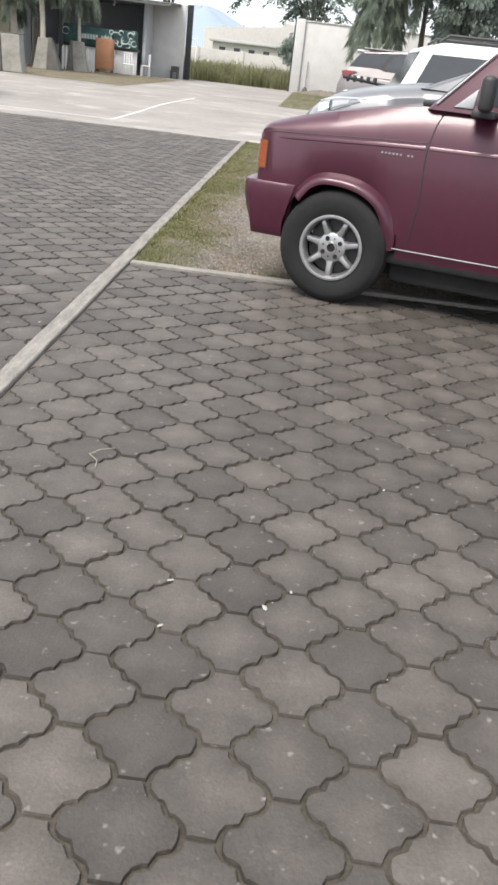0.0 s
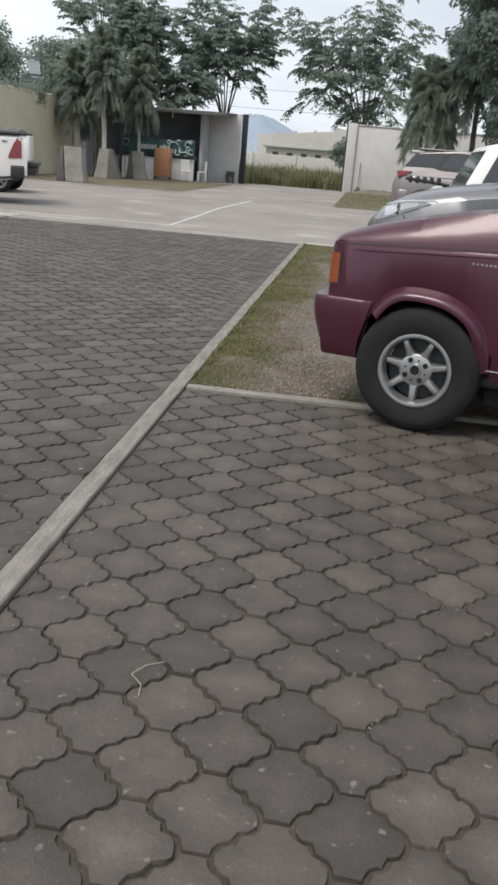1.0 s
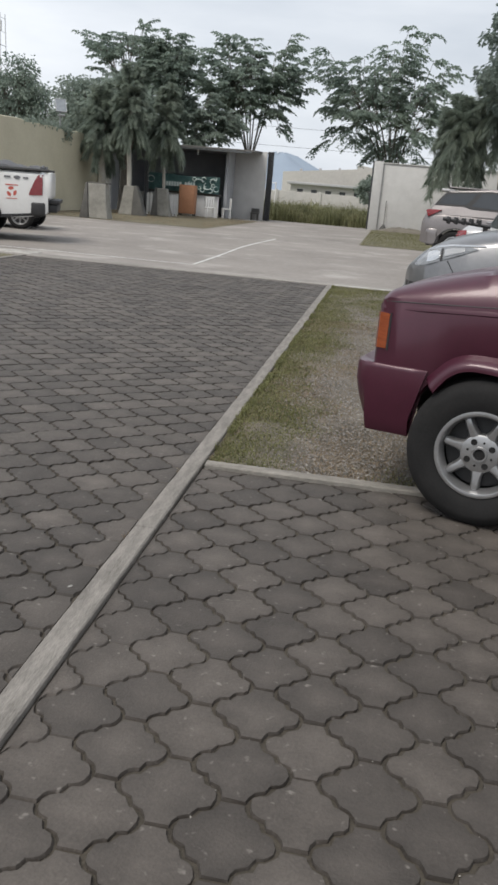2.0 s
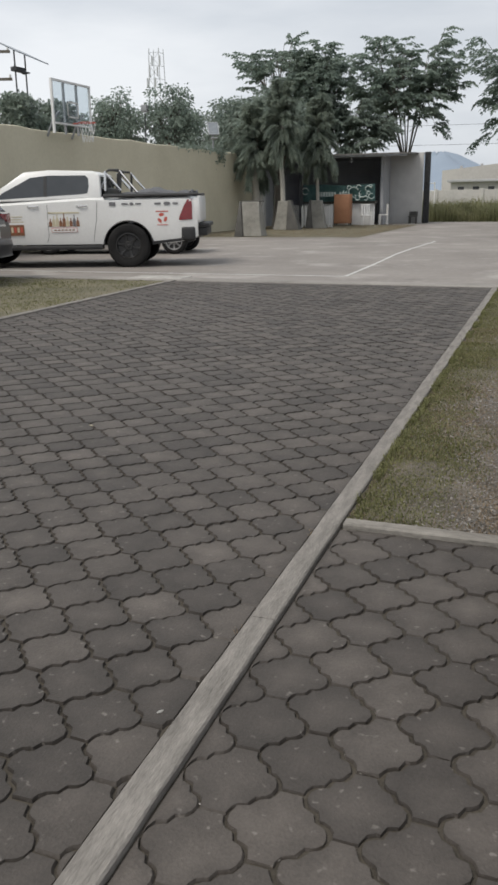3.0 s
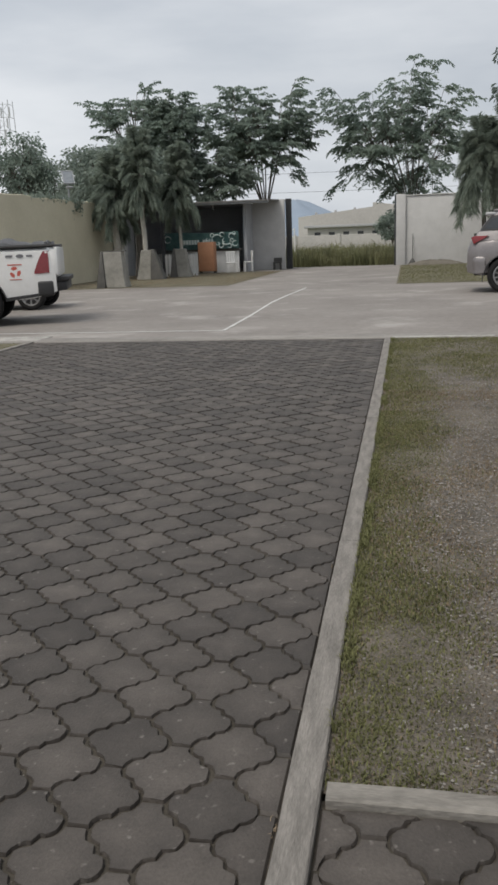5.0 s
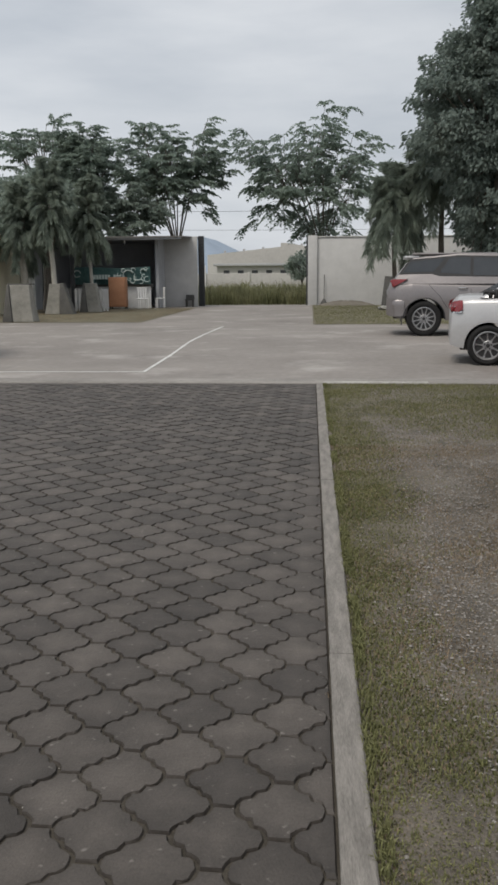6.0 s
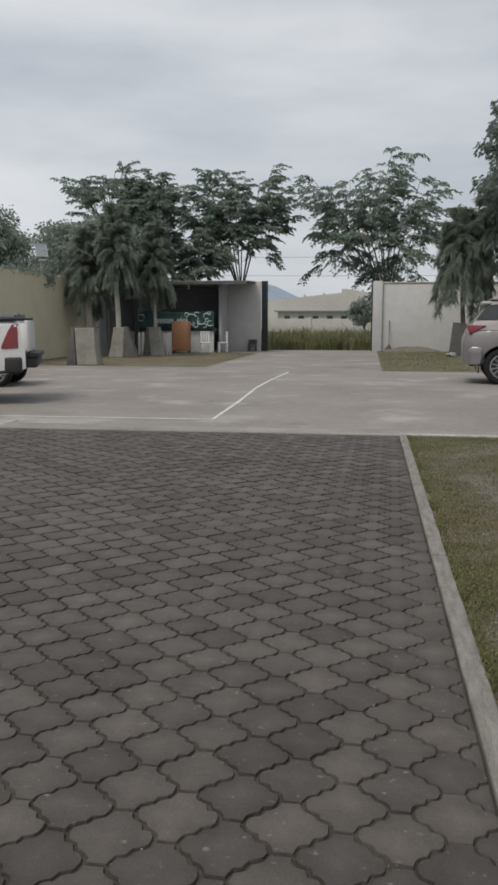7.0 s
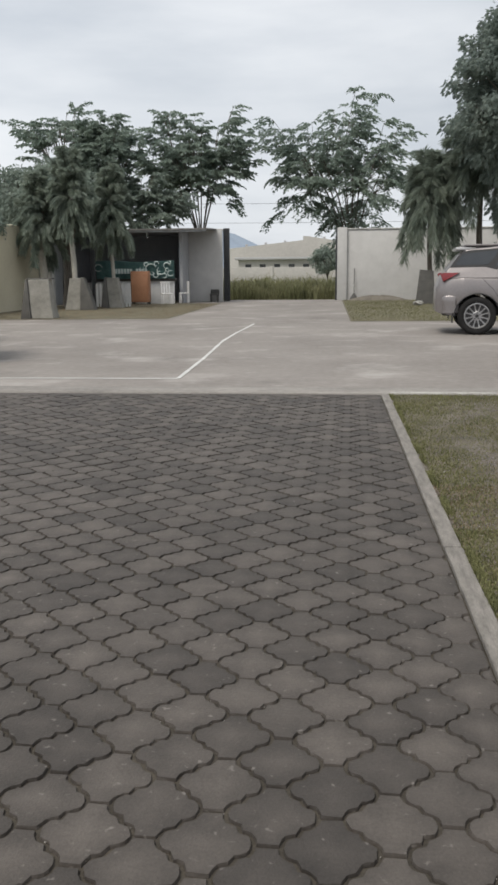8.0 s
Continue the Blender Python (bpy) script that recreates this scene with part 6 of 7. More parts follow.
cabin(sed, [(-4.0, 1.0), (-3.25, 1.42), (-2.9, 1.47), (-2.1, 1.48), (-1.95, 1.44), (-0.95, 0.98)], EW * 0.94, EW * 0.7, "bright_silver", windows=([(-2.5, 1.04), (-1.35, 1.04), (-2.0, 1.38), (-2.5, 1.4)], [(-3.5, 1.05), (-2.6, 1.04), (-2.6, 1.4), (-3.2, 1.37)]))
for out in (1, -1):
    for xc in (-0.95, -3.86):
        wheel(sed, xc, out * (EW - 0.1), out, 0.3, 0.2, 0.21, 9, "alloy")
    lamp = patch(sed, "tail_lamp", [(-4.395, 0.8, 0.93), (-4.35, 0.79, 0.945), (-4.3, 0.79, 0.955), (-4.25, 0.82, 0.955)], out, "red_lens", 0.025, "red tail lamp with clear foot")
    part("lamp_face", boxed(-4.415, -4.36, min(out * 0.56, out * 0.735), max(out * 0.56, out * 0.735), 0.79, 0.88, bevel=0.02), "red_lens", lamp)
    patch(sed, "clear_section", [(-4.39, 0.775, 0.8), (-4.32, 0.765, 0.79), (-4.25, 0.77, 0.8)], out, "clear_lens", 0.022, "clear lens", lamp)
    mirror(sed, -1.2, EW * 0.93, 1.05, out, "black_plastic")
    seam(sed, [(-3.15, 1.0), (-3.2, 0.75), (-3.08, 0.66)], out)

# Bronze-grey utility vehicle.
FX, FY = 6.33, 18.5
fort = thing("grey_utility_vehicle", pose(FX, FY, 0, 0, 0, -5), "bronze-grey large sport utility vehicle parked tail out", "car")
FW = 0.92
shell(fort, 4.75, FW, [(0, 0.95), (-0.3, 1.05), (-1.2, 1.15), (-2, 1.17), (-4.5, 1.24), (-4.66, 1.22), (-4.75, 1.05)], [(0, 0.85), (-0.4, 0.97), (-1, 1), (-4.2, 1), (-4.55, 0.95), (-4.75, 0.87)], 0.36, (-0.95, -3.92), 0.46, 0.39, "taupe", 0.75, 0.8)
fs = cabin(fort, [(-4.62, 1.16), (-4.56, 1.3), (-4.32, 1.62), (-4.16, 1.73), (-3.2, 1.81), (-2.4, 1.82), (-2.2, 1.78), (-1.2, 1.15)], FW * 0.97, FW * 0.78, "taupe", windows=([(-3.6, 1.4), (-2.95, 1.35), (-2.95, 1.72), (-3.38, 1.72)], [(-2.88, 1.34), (-1.68, 1.32), (-2.2, 1.7), (-2.88, 1.72)], [(-4.4, 1.41), (-3.74, 1.42), (-3.5, 1.71), (-4.24, 1.63)]))
for out in (1, -1):
    for xc in (-0.95, -3.92):
        wheel(fort, xc, out * (FW - 0.12), out, 0.39, 0.25, 0.255, 12, "alloy")
        # Black strip draws the shadow band between tyre and body.
        arch_strip(fort, "arch_flare_or_shade", xc, 0.44, 0.468, FW * 0.9, FW * 1.002, out, 0.39, "black_plastic", 0, 180)
    prism(bm := bmesh.new(), [(-4.68, 1.23), (-4.62, 1.26), (-4.3, 1.262), (-4.4, 1.2), (-4.62, 1.08)], lambda u, v, s, o=out: (u, o * (FW * (0.93 + 0.05 * (u + 4.7) / 0.4) + s), v), -0.14, 0.02, 0.008)
    part("tail_lamp", bm, "red_lens", fort, "red wedge tail lamp")
    for x in (-2.05, -3.1):
        handle(fort, x, 1.06, FW * 0.99, out, "chrome")
    seam(fort, [(-2.92, 1.15), (-2.92, 0.45)], out)
    seam(fort, [(-3.85, 1.15), (-3.6, 0.9), (-3.4, 0.6)], out)
    part("mud_flap", boxed(-4.42, -4.4, min(out * 0.68, out * 0.9), max(out * 0.68, out * 0.9), 0.25, 0.48), "black_plastic", fort)
    part("side_step", boxed(-3.3, -1.5, min(out * 0.8, out * 0.98), max(out * 0.8, out * 0.98), 0.33, 0.39, bevel=0.015), "black_plastic", fort)
part("roof_spoiler", boxed(-4.38, -4.05, -0.64, 0.64, 1.71, 1.77, bevel=0.02), "bright_silver", fort, "pale roof spoiler")
part("roof_lining", boxed(-4.2, -2.4, -0.66, 0.66, 1.79, 1.83, bevel=0.018), "taupe", fort)
glass_band(fort, [(-4.5, 1.36), (-3.78, 1.37), (-3.6, 1.32), (-1.6, 1.29), (-2.2, 1.74), (-3.2, 1.77), (-4.24, 1.69), (-4.34, 1.585)], fs)
bumper(fort, -4.74, -4.37, FW * 0.965, 0.45, 0.8, "taupe", -1, "body-coloured rear bumper")

# White pickup with stickers and bed cover; its nose points away from the gate lane.
PX, PY = -11.080, 11.341
pick = thing("pickup_truck", pose(PX, PY, 0, 0, 0, 199), "white double-cab pickup with stickers and grey bed cover", "pickup truck")
PW = 0.9
shell(pick, 5.25, PW, [(0, 0.98), (-0.25, 1.1), (-1.2, 1.22), (-1.4, 1.25), (-3.4, 1.36), (-3.42, 1.325), (-5.2, 1.33), (-5.25, 1.31)], [(0, 0.85), (-0.4, 0.97), (-1, 1), (-5.1, 1), (-5.25, 0.97)], 0.45, (-0.92, -3.9), 0.485, 0.4, "car_white", 0.8, 0.95, crown=0.0, shoulder=0.07)
ps = cabin(pick, [(-3.41, 1.3), (-3.38, 1.75), (-3.24, 1.81), (-2.4, 1.835), (-1.9, 1.8), (-1.08, 1.25)], PW * 0.955, PW * 0.78, "car_white", windows=([(-3.14, 1.4), (-3.02, 1.385), (-1.36, 1.3), (-1.5, 1.42), (-2.05, 1.7), (-2.4, 1.735), (-3.1, 1.73), (-3.16, 1.68), (-3.17, 1.52)],))
for out in (1, -1):
    for xc in (-0.92, -3.9):
        wheel(pick, xc, out * (PW - 0.1), out, 0.415, 0.3, 0.24, 6, "dark_alloy")
        arch_strip(pick, "arch_flare_or_shade", xc, 0.47, 0.492, PW * 0.9, PW * 1.004, out, 0.4, "black_plastic", 4, 176, "dark wheel arch lip")
    lamp = patch(pick, "tail_lamp", [(-4.9, 0.885, 0.92), (-4.94, 0.885, 1.02), (-5.0, 0.885, 1.15), (-5.07, 0.89, 1.265), (-5.15, 0.895, 1.265)], out, "red_lens", 0.012, "large red wedge tail lamp")
    part("pillar_trim", prism(bmesh.new(), [(-2.3, 1.345), (-2.36, 1.348), (-2.36, 1.715), (-2.3, 1.71)], lambda u, v, s, o=out: (u, o * (ps(v) + s), v), -0.01, 0.008), "black_plastic", pick, "black middle pillar")
    for x in (-2.085, -3.03):
        handle(pick, x, 1.165, PW * 0.99, out, "chrome")
    seam(pick, [(-2.36, 1.3), (-2.36, 0.6), (-2.32, 0.5)], out)
    seam(pick, [(-3.33, 1.3), (-3.3, 0.9), (-3.22, 0.5)], out)
    seam(pick, [(-1.42, 1.2), (-1.42, 0.55)], out)
    part("side_step", boxed(-3.4, -1.45, min(out * 0.72, out * 0.93), max(out * 0.72, out * 0.93), 0.35, 0.43, bevel=0.02), "black_plastic", pick)
    part("roll_bar", tube(bmesh.new(), [(-3.5, out * 0.74, 1.36), (-3.5, out * 0.7, 1.79), (-3.56, out * 0.69, 1.82), (-3.74, out * 0.69, 1.82), (-3.78, out * 0.7, 1.78), (-3.76, out * 0.74, 1.38)], 0.024, 8), "dark_alloy", pick, "dark steel roll bar")
    part("roll_bar_brace", tube(bmesh.new(), [(-3.5, out * 0.73, 1.75), (-3.78, out * 0.77, 1.44)], 0.03, 8), "chrome", pick, "bright steel brace")
    part("roll_bar_post", tube(bmesh.new(), [(-3.49, out * 0.73, 1.8), (-3.48, out * 0.77, 1.44)], 0.028, 8), "chrome", pick)
    part("roll_bar_brace", tube(bmesh.new(), [(-3.76, out * 0.7, 1.8), (-4.1, out * 0.8, 1.4)], 0.022, 8), "chrome", pick)
    part("bed_rail", tube(bmesh.new(), [(-3.45, out * 0.87, 1.345), (-5.28, out * 0.87, 1.36)], [0.04, 0.026], 6), "black_plastic", pick)
    part("body_corner", boxed(-5.3, -5.17, min(out * 0.8, out * 0.875), max(out * 0.8, out * 0.875), 0.86, 1.3, bevel=0.025), "car_white", pick)
    part("corner_bumper", boxed(-5.2, -4.93, min(out * 0.74, out * 0.915), max(out * 0.74, out * 0.915), 0.5, 0.76, bevel=0.04, segments=3), "black_plastic", pick, "black bumper corner")
    part("rear_valance", prism(bmesh.new(), [(-4.36, 0.43), (-4.95, 0.5), (-4.95, 0.55), (-4.36, 0.49)], lambda u, v, s, o=out: (u, o * (PW * 0.97 + s), v), -0.06, 0.006), "black_plastic", pick)
part("roll_bar_hoop", tube(bmesh.new(), [(-3.65, y, 1.82) for y in (-0.69, -0.3, 0.3, 0.69)], 0.024, 8), "dark_alloy", pick)
part("cab_guard", boxed(-3.5, -3.44, -0.72, 0.72, 1.34, 1.5, bevel=0.02), "dark_alloy", pick)
part("tailgate", boxed(-5.3, -5.24, -0.79, 0.79, 0.84, 1.33, bevel=0.02), "car_white", pick, "white tailgate with grey reflections")
part("rear_bumper", boxed(-5.42, -5.18, -0.7, 0.7, 0.58, 0.74, bevel=0.03), "black_plastic", pick, "black steel rear bumper")
part("bumper_step", boxed(-5.46, -5.26, -0.74, 0.74, 0.74, 0.82, bevel=0.02), "black_plastic", pick)
rings = []
for k in range(19):
    x = -3.72 - 1.42 * k / 18
    rise = 0.1 * math.exp(-((x + 4.35) / 0.28) ** 2) + 0.03 * math.sin(k * 0.9) ** 2 + (0.03 if k > 14 else 0)
    rings.append([(x, -0.86, 1.33), (x, -0.8, 1.37)] + [(x, y, 1.39 + rise * (1 - 0.5 * (y / 0.84) ** 2)) for y in (-0.6, -0.2, 0.2, 0.6)] + [(x, 0.8, 1.37 + 0.4 * rise), (x, 0.86, 1.33)])
part("bed_cover", loft(bmesh.new(), rings, close=False, caps=False), "tarp", pick, "slack grey fabric bed cover")
part("cover_roll", tube(bmesh.new(), [(-5.12, y, 1.405 + 0.02 * math.sin(5 * y)) for y in np.linspace(-0.8, 0.8, 9)], 0.03, 8), "tarp", pick)


def sticker(pts, mat, label="printed sticker"):
    prism(bm := bmesh.new(), pts, lambda u, v, s: (u, PW * 0.995 + s, v), 0.0, 0.006)
    part("sticker", bm, mat, pick, label, 0)


def rect(x, z, w, h):
    return [(x - w / 2, z - h / 2), (x + w / 2, z - h / 2), (x + w / 2, z + h / 2), (x - w / 2, z + h / 2)]


sticker(rect(-2.67, 1.045, 0.6, 0.028), "sticker_tan", "tan heading bar")
for k in range(9):
    x, h, m = -2.41 - 0.066 * k, (0.15, 0.2, 0.23, 0.16, 0.24, 0.18, 0.16, 0.22, 0.17)[k], ("sticker_brown", "sticker_tan", "sticker_tan", "sticker_brown", "sticker_brown", "sticker_tan", "sticker_brown", "sticker_grey", "sticker_brown")[k]
    sticker([(x - 0.03, 0.79), (x + 0.03, 0.79), (x + 0.03, 0.79 + 0.55 * h), (x + 0.01, 0.79 + 0.72 * h), (x + 0.01, 0.79 + h), (x - 0.01, 0.79 + h), (x - 0.01, 0.79 + 0.72 * h), (x - 0.03, 0.79 + 0.55 * h)], m, "printed bottle shape")
for q in ((0.5, 0.085, "sticker_red", 0.0), (0.485, 0.07, "car_white", 0.004)):
    prism(bm := bmesh.new(), rect(-2.67, 0.725, q[0], q[1]), lambda u, v, s, d=q[3]: (u, PW * 0.998 + s + d, v), 0.0, 0.005)
    part("sticker", bm, q[2], pick, "small framed caption", 0)
for k in range(6):
    prism(bm := bmesh.new(), rect(-2.5 - 0.07 * k, 0.725, 0.05, 0.022), lambda u, v, s: (u, PW * 0.998 + s, v), 0.009, 0.012)
    part("sticker", bm, "sticker_brown", pick, "unreadable lettering", 0)
sticker(rect(-1.72, 0.73, 0.34, 0.2), "sticker_brown", "brown printed crate picture")
for k in range(5):
    prism(bm := bmesh.new(), rect(-1.6 - 0.06 * k, 0.735, 0.04, 0.1), lambda u, v, s: (u, PW * 0.998 + s, v), 0.006, 0.009)
    part("sticker", bm, "sticker_tan" if k % 2 else "sticker_red", pick, "", 0)
for z, w in ((0.98, 0.3), (0.93, 0.26), (0.885, 0.34)):
    sticker(rect(-1.72, z, w, 0.016), "sticker_tan", "unreadable line of text")
for k in range(3):
    a = k * math.tau / 3 + math.pi / 2
    sticker([(-4.57 + 0.095 * math.cos(a + d) * r, 0.925 + 0.095 * math.sin(a + d) * r) for d, r in ((-0.85, 1.0), (-0.3, 1.05), (0.3, 1.0), (0.6, 0.7), (0.2, 0.42), (-0.85, 0.45))], "sticker_red", "red arrow of a recycling sign")
sticker(rect(-4.57, 1.05, 0.24, 0.018), "sticker_red", "unreadable line of text")
sticker(rect(-4.57, 0.8, 0.2, 0.012), "sticker_red", "unreadable line of text")
for x, w, h in ((-3.62, 0.12, 0.07), (-3.86, 0.12, 0.03), (-3.99, 0.075, 0.055), (-4.12, 0.11, 0.025), (-4.49, 0.12, 0.035), (-4.67, 0.13, 0.065), (-4.83, 0.1, 0.03)):
    n = 14 if 0.05 < h < 0.068 else 4
    sticker([(x + w / 2 * math.cos(a), 1.195 + h / 2 * math.sin(a)) for a in np.linspace(0, math.tau, n, endpoint=False)] if n == 14 else rect(x, 1.195, w, h), "sticker_grey", "small dark emblem sticker")

# Dark saloon behind the pickup.
ds = thing("dark_saloon", pose(-11.97, 15.56, 0, 0, 0, 192), "dark grey low saloon parked behind the pickup", "car")
shell(ds, 4.4, 0.85, [(0, 0.7), (-0.2, 0.82), (-1.0, 0.92), (-3.6, 0.95), (-4.25, 0.96), (-4.4, 0.9)], [(0, 0.75), (-0.4, 0.95), (-1, 1), (-3.7, 1), (-4.4, 0.9)], 0.24, (-0.85, -3.98), 0.35, 0.31, "dark_paint", 0.6, 0.66)
cabin(ds, [(-3.9, 0.95), (-3.2, 1.32), (-2.9, 1.36), (-2.1, 1.36), (-1.95, 1.33), (-1.0, 0.95)], 0.8, 0.62, "dark_paint", windows=([(-2.5, 0.99), (-1.4, 0.99), (-2.0, 1.28), (-2.5, 1.29)],))
for out in (1, -1):
    for xc in (-0.85, -3.98):
        wheel(ds, xc, out * 0.75, out, 0.31, 0.2, 0.205, 7, "alloy")
    part("tail_lamp", boxed(-4.38, -4.25, min(out * 0.6, out * 0.76), max(out * 0.6, out * 0.76), 0.68, 0.82, bevel=0.02), "red_lens", ds, "red tail lamp")

# Dark utility vehicle on the lawn, tail towards the paving.
DX, DY = -7.72, 8.4
dark = thing("dark_utility_vehicle", pose(DX - 4.6 * 0.966, DY - 4.6 * 0.259, 0, 0, 0, 195), "dark grey sport utility vehicle with red tail lamps", "car")
DW = 0.9
shell(dark, 4.6, DW, [(0, 0.95), (-0.3, 1.03), (-1.2, 1.1), (-4.4, 1.14), (-4.6, 1.05)], [(0, 0.85), (-0.4, 0.97), (-1, 1), (-4.1, 1), (-4.6, 0.86)], 0.32, (-0.95, -3.8), 0.42, 0.37, "dark_paint", 0.75, 0.8)
cabin(dark, [(-4.52, 1.1), (-4.1, 1.6), (-3.85, 1.68), (-2.3, 1.72), (-2.1, 1.68), (-1.15, 1.1)], DW * 0.97, DW * 0.76, "dark_paint", windows=([(-3.7, 1.15), (-2.8, 1.15), (-2.8, 1.58), (-3.55, 1.57)], [(-2.7, 1.15), (-1.5, 1.15), (-2.1, 1.58), (-2.7, 1.6)]))
for out in (1, -1):
    for xc in (-0.95, -3.8):
        wheel(dark, xc, out * (DW - 0.11), out, 0.37, 0.23, 0.225, 6, "alloy")
    part("tail_lamp", boxed(-4.6, -4.42, min(out * 0.52, out * 0.83), max(out * 0.52, out * 0.83), 0.92, 1.08, bevel=0.02), "red_lens", dark, "red tail lamp")
bumper(dark, -4.68, -4.4, DW * 0.96, 0.4, 0.68, "dark_paint", -1, "dark rear bumper")
part("chrome_strip", boxed(-4.62, -4.58, -0.5, 0.5, 0.88, 0.91), "chrome", dark)
pl = part("number_plate", boxed(-4.64, -4.6, -0.2, 0.2, 0.7, 0.84, bevel=0.006), "plate", dark, "pale plate with dark bars")
for k in range(5):
    part("plate_bar", boxed(-4.645, -4.64, -0.15 + 0.065 * k, -0.11 + 0.065 * k, 0.735, 0.805), "sticker_grey", pl)
part("roof_spoiler", boxed(-4.3, -3.9, -0.6, 0.6, 1.66, 1.71, bevel=0.015), "dark_paint", dark)

# ---- litter on the paving ----
straws = thing("straw_strand", pose(0.442, -2.69, 0.004, 0, 0, 20), "thin dry straw strand lying on the pavers", "straw")
part("strand", tube(bmesh.new(), [(0.0, -0.06, 0), (0.01, -0.02, 0.006), (-0.01, 0.02, 0.01), (0.03, 0.06, 0.006), (0.08, 0.075, 0.002)], 0.0014, 5), "straw", straws)
rnd = random.Random(33)
for k, (x, y, s) in enumerate(((0.798, -3.304, 0.008), (0.803, -3.495, 0.008), (1.045, -3.368, 0.01), (1.109, -3.287, 0.006), (-0.15, -1.35, 0.009), (-1.76, 1.08, 0.018), (0.704, 0.281, 0.011), (1.397, -2.636, 0.007))):
    bit = thing("litter_scrap", pose(x, y, 0.003, 0, 0, rnd.uniform(0, 360)), "tiny pale paper scrap on the paving", "litter", "scraps on the paving")
    bm = bmesh.new()
    bmesh.ops.create_icosphere(bm, subdivisions=2, radius=s * 0.8)
    for v in bm.verts:
        v.co = Vector((v.co.x * 1.5, v.co.y * 0.7, max(v.co.z * 0.35, 0))) * (1 + 0.3 * noise.noise(v.co * 120 + Vector((k, 0, 0))))
    part("scrap", bm, "paper" if k not in (5, 6) else "straw", bit)

# ---- pavers ----
PT = 0.031


def paver_outline(pa, pb):
    """The interlocking tile's outline: flat head and foot, round bulging sides, a small tooth half-way along each flank."""
    mx, my = pa / 4, pb / 4
    near = [(PT, pb / 2), (mx - 0.0375, my + 0.036), (mx - 0.029, my + 0.0225), (mx - 0.0155, my + 0.0155), (mx - 0.005, my + 0.0125)]
    flank = near + [(2 * mx - x, 2 * my - y) for x, y in near[::-1]]
    right = flank + [(x, -y) for x, y in flank[-2::-1]]
    return np.array(right + [(-x, y) for x, y in right[::-1]])


def shrink(poly, d):
    """The polygon drawn in by d, mitred at its corners."""
    p = np.array(poly)
    e = np.roll(p, -1, 0) - p
    e /= np.linalg.norm(e, axis=1, keepdims=True) + 1e-9
    q = np.stack([-e[:, 1], e[:, 0]], 1)
    n = q + np.roll(q, 1, 0)
    n /= np.maximum(np.sum(n * n, axis=1, keepdims=True) / 2, 0.7)
    b = np.roll(p, -1, 0)
    area = 0.5 * np.sum(p[:, 0] * b[:, 1] - b[:, 0] * p[:, 1])
    return p + n * (d if area > 0 else -d)


def clip(poly, x0, x1, y0, y1):
    for axis, limit, keep in ((0, x0, 1), (0, x1, -1), (1, y0, 1), (1, y1, -1)):
        got = []
        for i in range(len(poly)):
            p, q = poly[i - 1], poly[i]
            a, b = keep * (p[axis] - limit), keep * (q[axis] - limit)
            if a >= 0:
                got.append(p)
            if (a > 0 > b) or (a < 0 < b):
                s = a / (a - b)
                got.append((p[0] + s * (q[0] - p[0]), p[1] + s * (q[1] - p[1])))
        poly = got
        if len(poly) < 3:
            return []
    return poly


def paver_mesh(top, foot, tilt=(0, 0, 0)):
    n = len(top)
    c = np.mean(top, axis=0)
    v = [(c[0], c[1], 0.0015 + tilt[0])]
    v += [(x, y, tilt[0] + tilt[1] * x + tilt[2] * y) for x, y in top] + [(x, y, -0.008) for x, y in foot] + [(x, y, -0.02) for x, y in foot]
    f = [(0, 1 + i, 1 + (i + 1) % n) for i in range(n)]
    f += [(1 + r * n + i, 1 + r * n + n + i, 1 + r * n + n + (i + 1) % n, 1 + r * n + (i + 1) % n) for r in (0, 1) for i in range(n)]
    area = sum(top[i][0] * top[(i + 1) % n][1] - top[(i + 1) % n][0] * top[i][1] for i in range(n))
    return v, f if area > 0 else [q[::-1] for q in f]


def set_wear_sheen(me, counts):
    """Marks each stone's trodden middle, where a painted highlight also sits."""
    layer = me.attributes.new("wear_sheen", "FLOAT", "POINT")
    values = []
    for n in counts:
        values += [1.0] + [0.0] * (n - 1)
    layer.data.foreach_set("value", values)


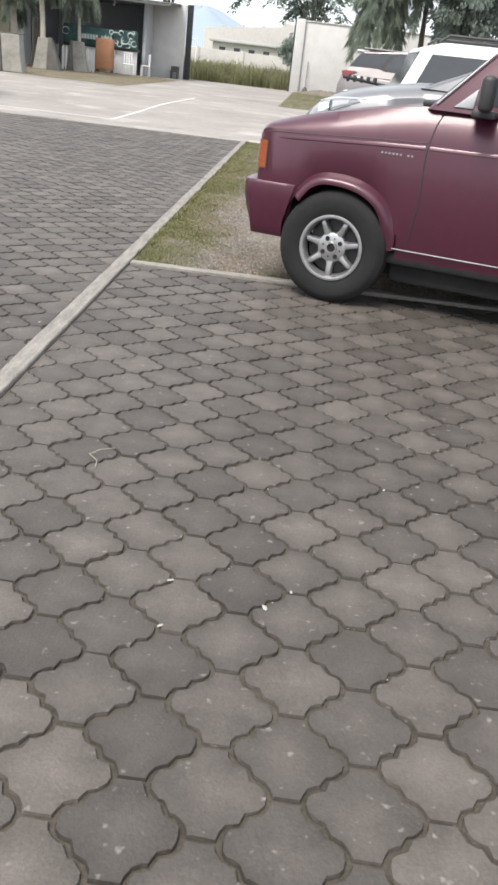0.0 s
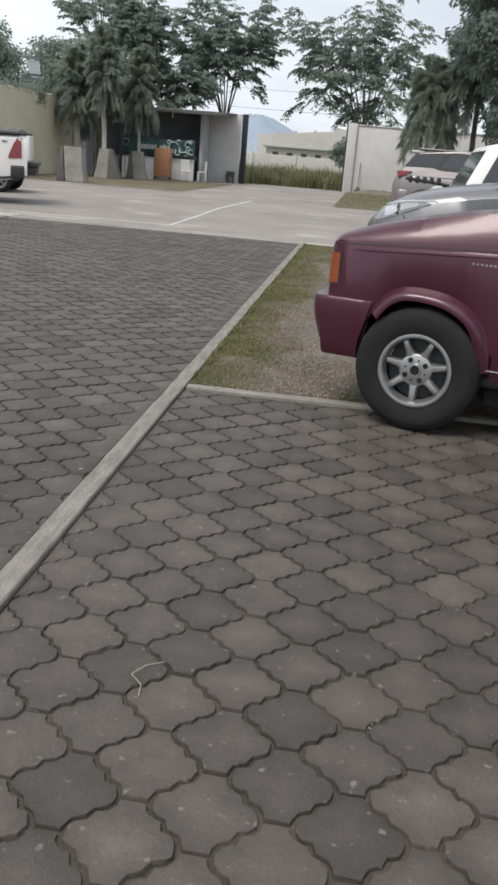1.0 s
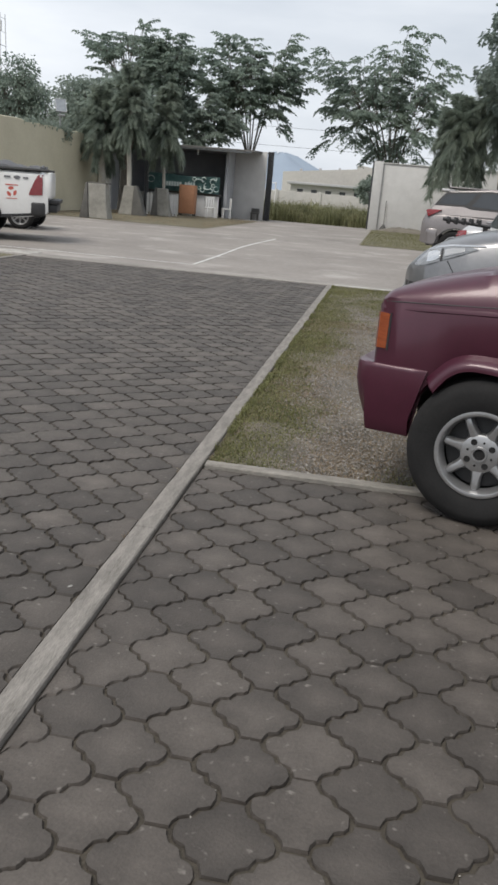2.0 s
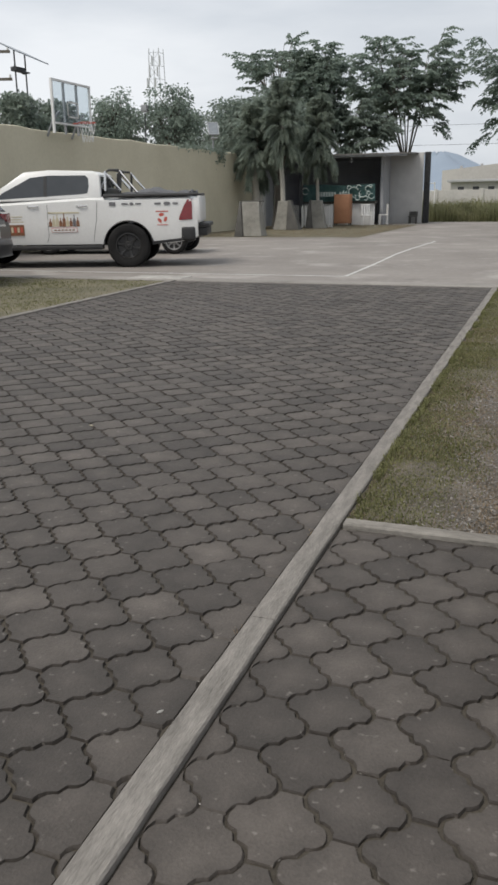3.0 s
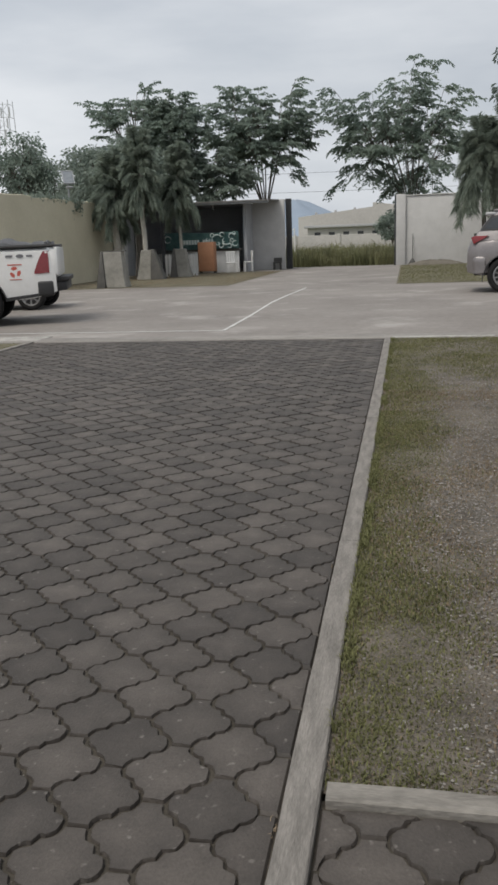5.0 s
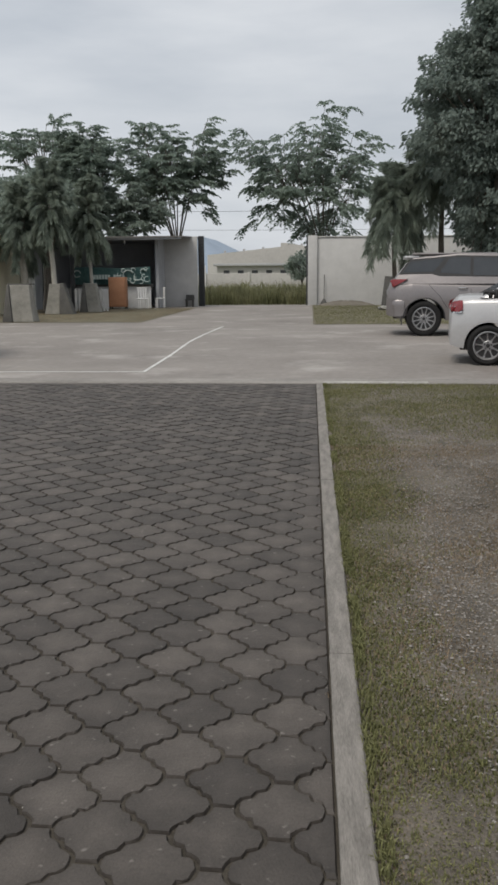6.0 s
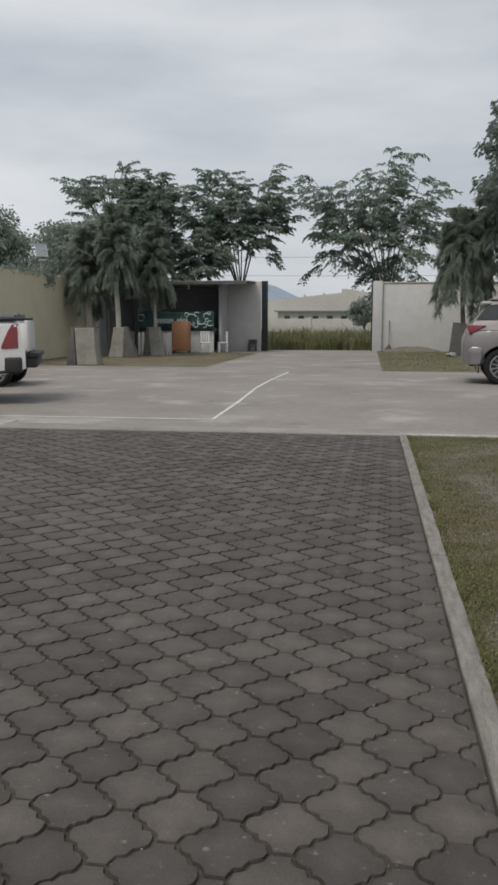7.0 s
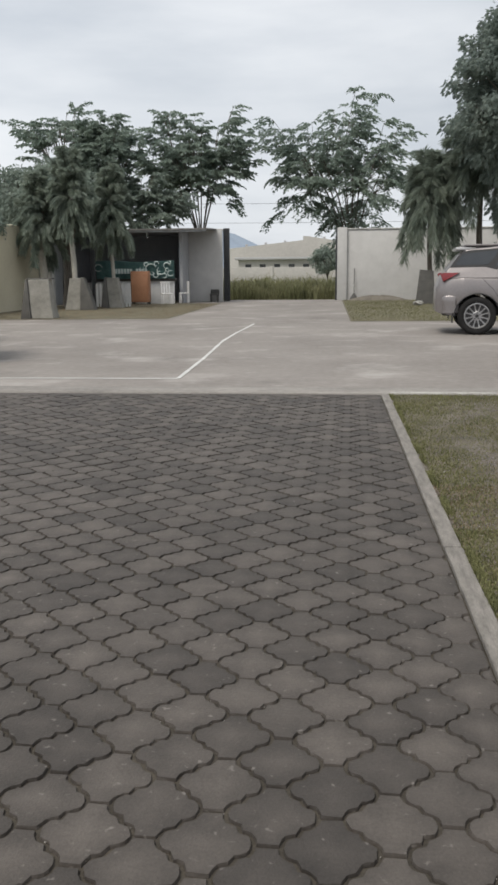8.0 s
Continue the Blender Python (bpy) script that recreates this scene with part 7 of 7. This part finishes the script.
def lay(parent, pa, pb, turn, ox, oy, x0, x1, y0, y1, near, seed, label):
    """Lays one field: single stones inside the near stretch, the rest in one mesh, cut along the edges."""
    rng = random.Random(seed)
    c, s = math.cos(radians(turn)), math.sin(radians(turn))
    outline = paver_outline(pa, pb) @ np.array([[c, s], [-s, c]])
    full_top, full_foot = shrink(outline, 0.0072), shrink(outline, 0.0052)
    shared = []
    for k in range(8):
        rough = np.array([[rng.gauss(0, 0.0015), rng.gauss(0, 0.0015)] for _ in full_top])
        v, f = paver_mesh(full_top + rough, full_foot + 0.5 * rough, (rng.uniform(-0.0015, 0.002), rng.uniform(-0.015, 0.015), rng.uniform(-0.015, 0.015)))
        me = bpy.data.meshes.new("paver")
        me.from_pydata(v, [], f)
        me.materials.append(M["paver"])
        set_wear_sheen(me, [len(v)])
        shared.append(me)
    verts, faces, counts = [], [], []
    reach = int(max(x1 - x0, y1 - y0) / (pb / 2)) + 4
    for j in range(-reach, reach):
        for i in range(-reach, reach):
            u, w = pa * (i + 0.5 * (j % 2)), pb / 2 * j
            cx, cy = ox + c * u - s * w, oy + s * u + c * w
            if not (x0 - 0.15 < cx < x1 + 0.15 and y0 - 0.15 < cy < y1 + 0.15):
                continue
            inside = x0 + 0.12 < cx < x1 - 0.12 and y0 + 0.13 < cy < y1 - 0.13
            if inside and near[0] < cx < near[1] and near[2] < cy < near[3]:
                ob = new("paver", rng.choice(shared))
                ob.parent = parent
                ob.location = (cx, cy, 0)
                ob.rotation_euler = (0, 0, rng.gauss(0, 0.008) + rng.choice((0, math.pi)))
                continue
            tilt = (rng.uniform(-0.0015, 0.002), rng.uniform(-0.015, 0.015), rng.uniform(-0.015, 0.015))
            if inside:
                rough = np.array([[rng.gauss(0, 0.0015), rng.gauss(0, 0.0015)] for _ in full_top])
                top, foot = full_top + rough, full_foot + 0.5 * rough
            else:
                poly = clip([(x + cx, y + cy) for x, y in outline], x0, x1, y0, y1)
                if len(poly) < 3:
                    continue
                poly = np.array(poly) - (cx, cy)
                span = poly.max(0) - poly.min(0)
                if span.min() < 0.022:
                    continue
                mid = poly.mean(0)
                top, foot = mid + (poly - mid) * (1 - 0.006 / (span.min() / 2)), mid + (poly - mid) * (1 - 0.002 / (span.min() / 2))
            v, f = paver_mesh(top, foot, tilt)
            b = len(verts)
            counts.append(len(v))
            verts += [(x + cx, y + cy, z) for x, y, z in v]
            faces += [tuple(q + b for q in p) for p in f]
    rest = raw("pavers", verts, faces, "paver_far", parent)
    set_wear_sheen(rest.data, counts)
    return tagged(rest, label, kind="stuff")


lay(bed_left, 0.290, 0.2268, -1.5, -0.7896, 1.7887, -5.04, -0.1, -11.5, 9.36, (-1.75, -0.2, 1.2, 3.9), 81, "grey interlocking concrete pavers with dark joints")
lay(bed_right, 0.292, 0.2205, -0.25, 0.8337, -2.9597, -0.008, 9.0, -11.5, -0.004, (0.1, 1.75, -4.2, -1.5), 83, "grey interlocking concrete pavers with dark joints")
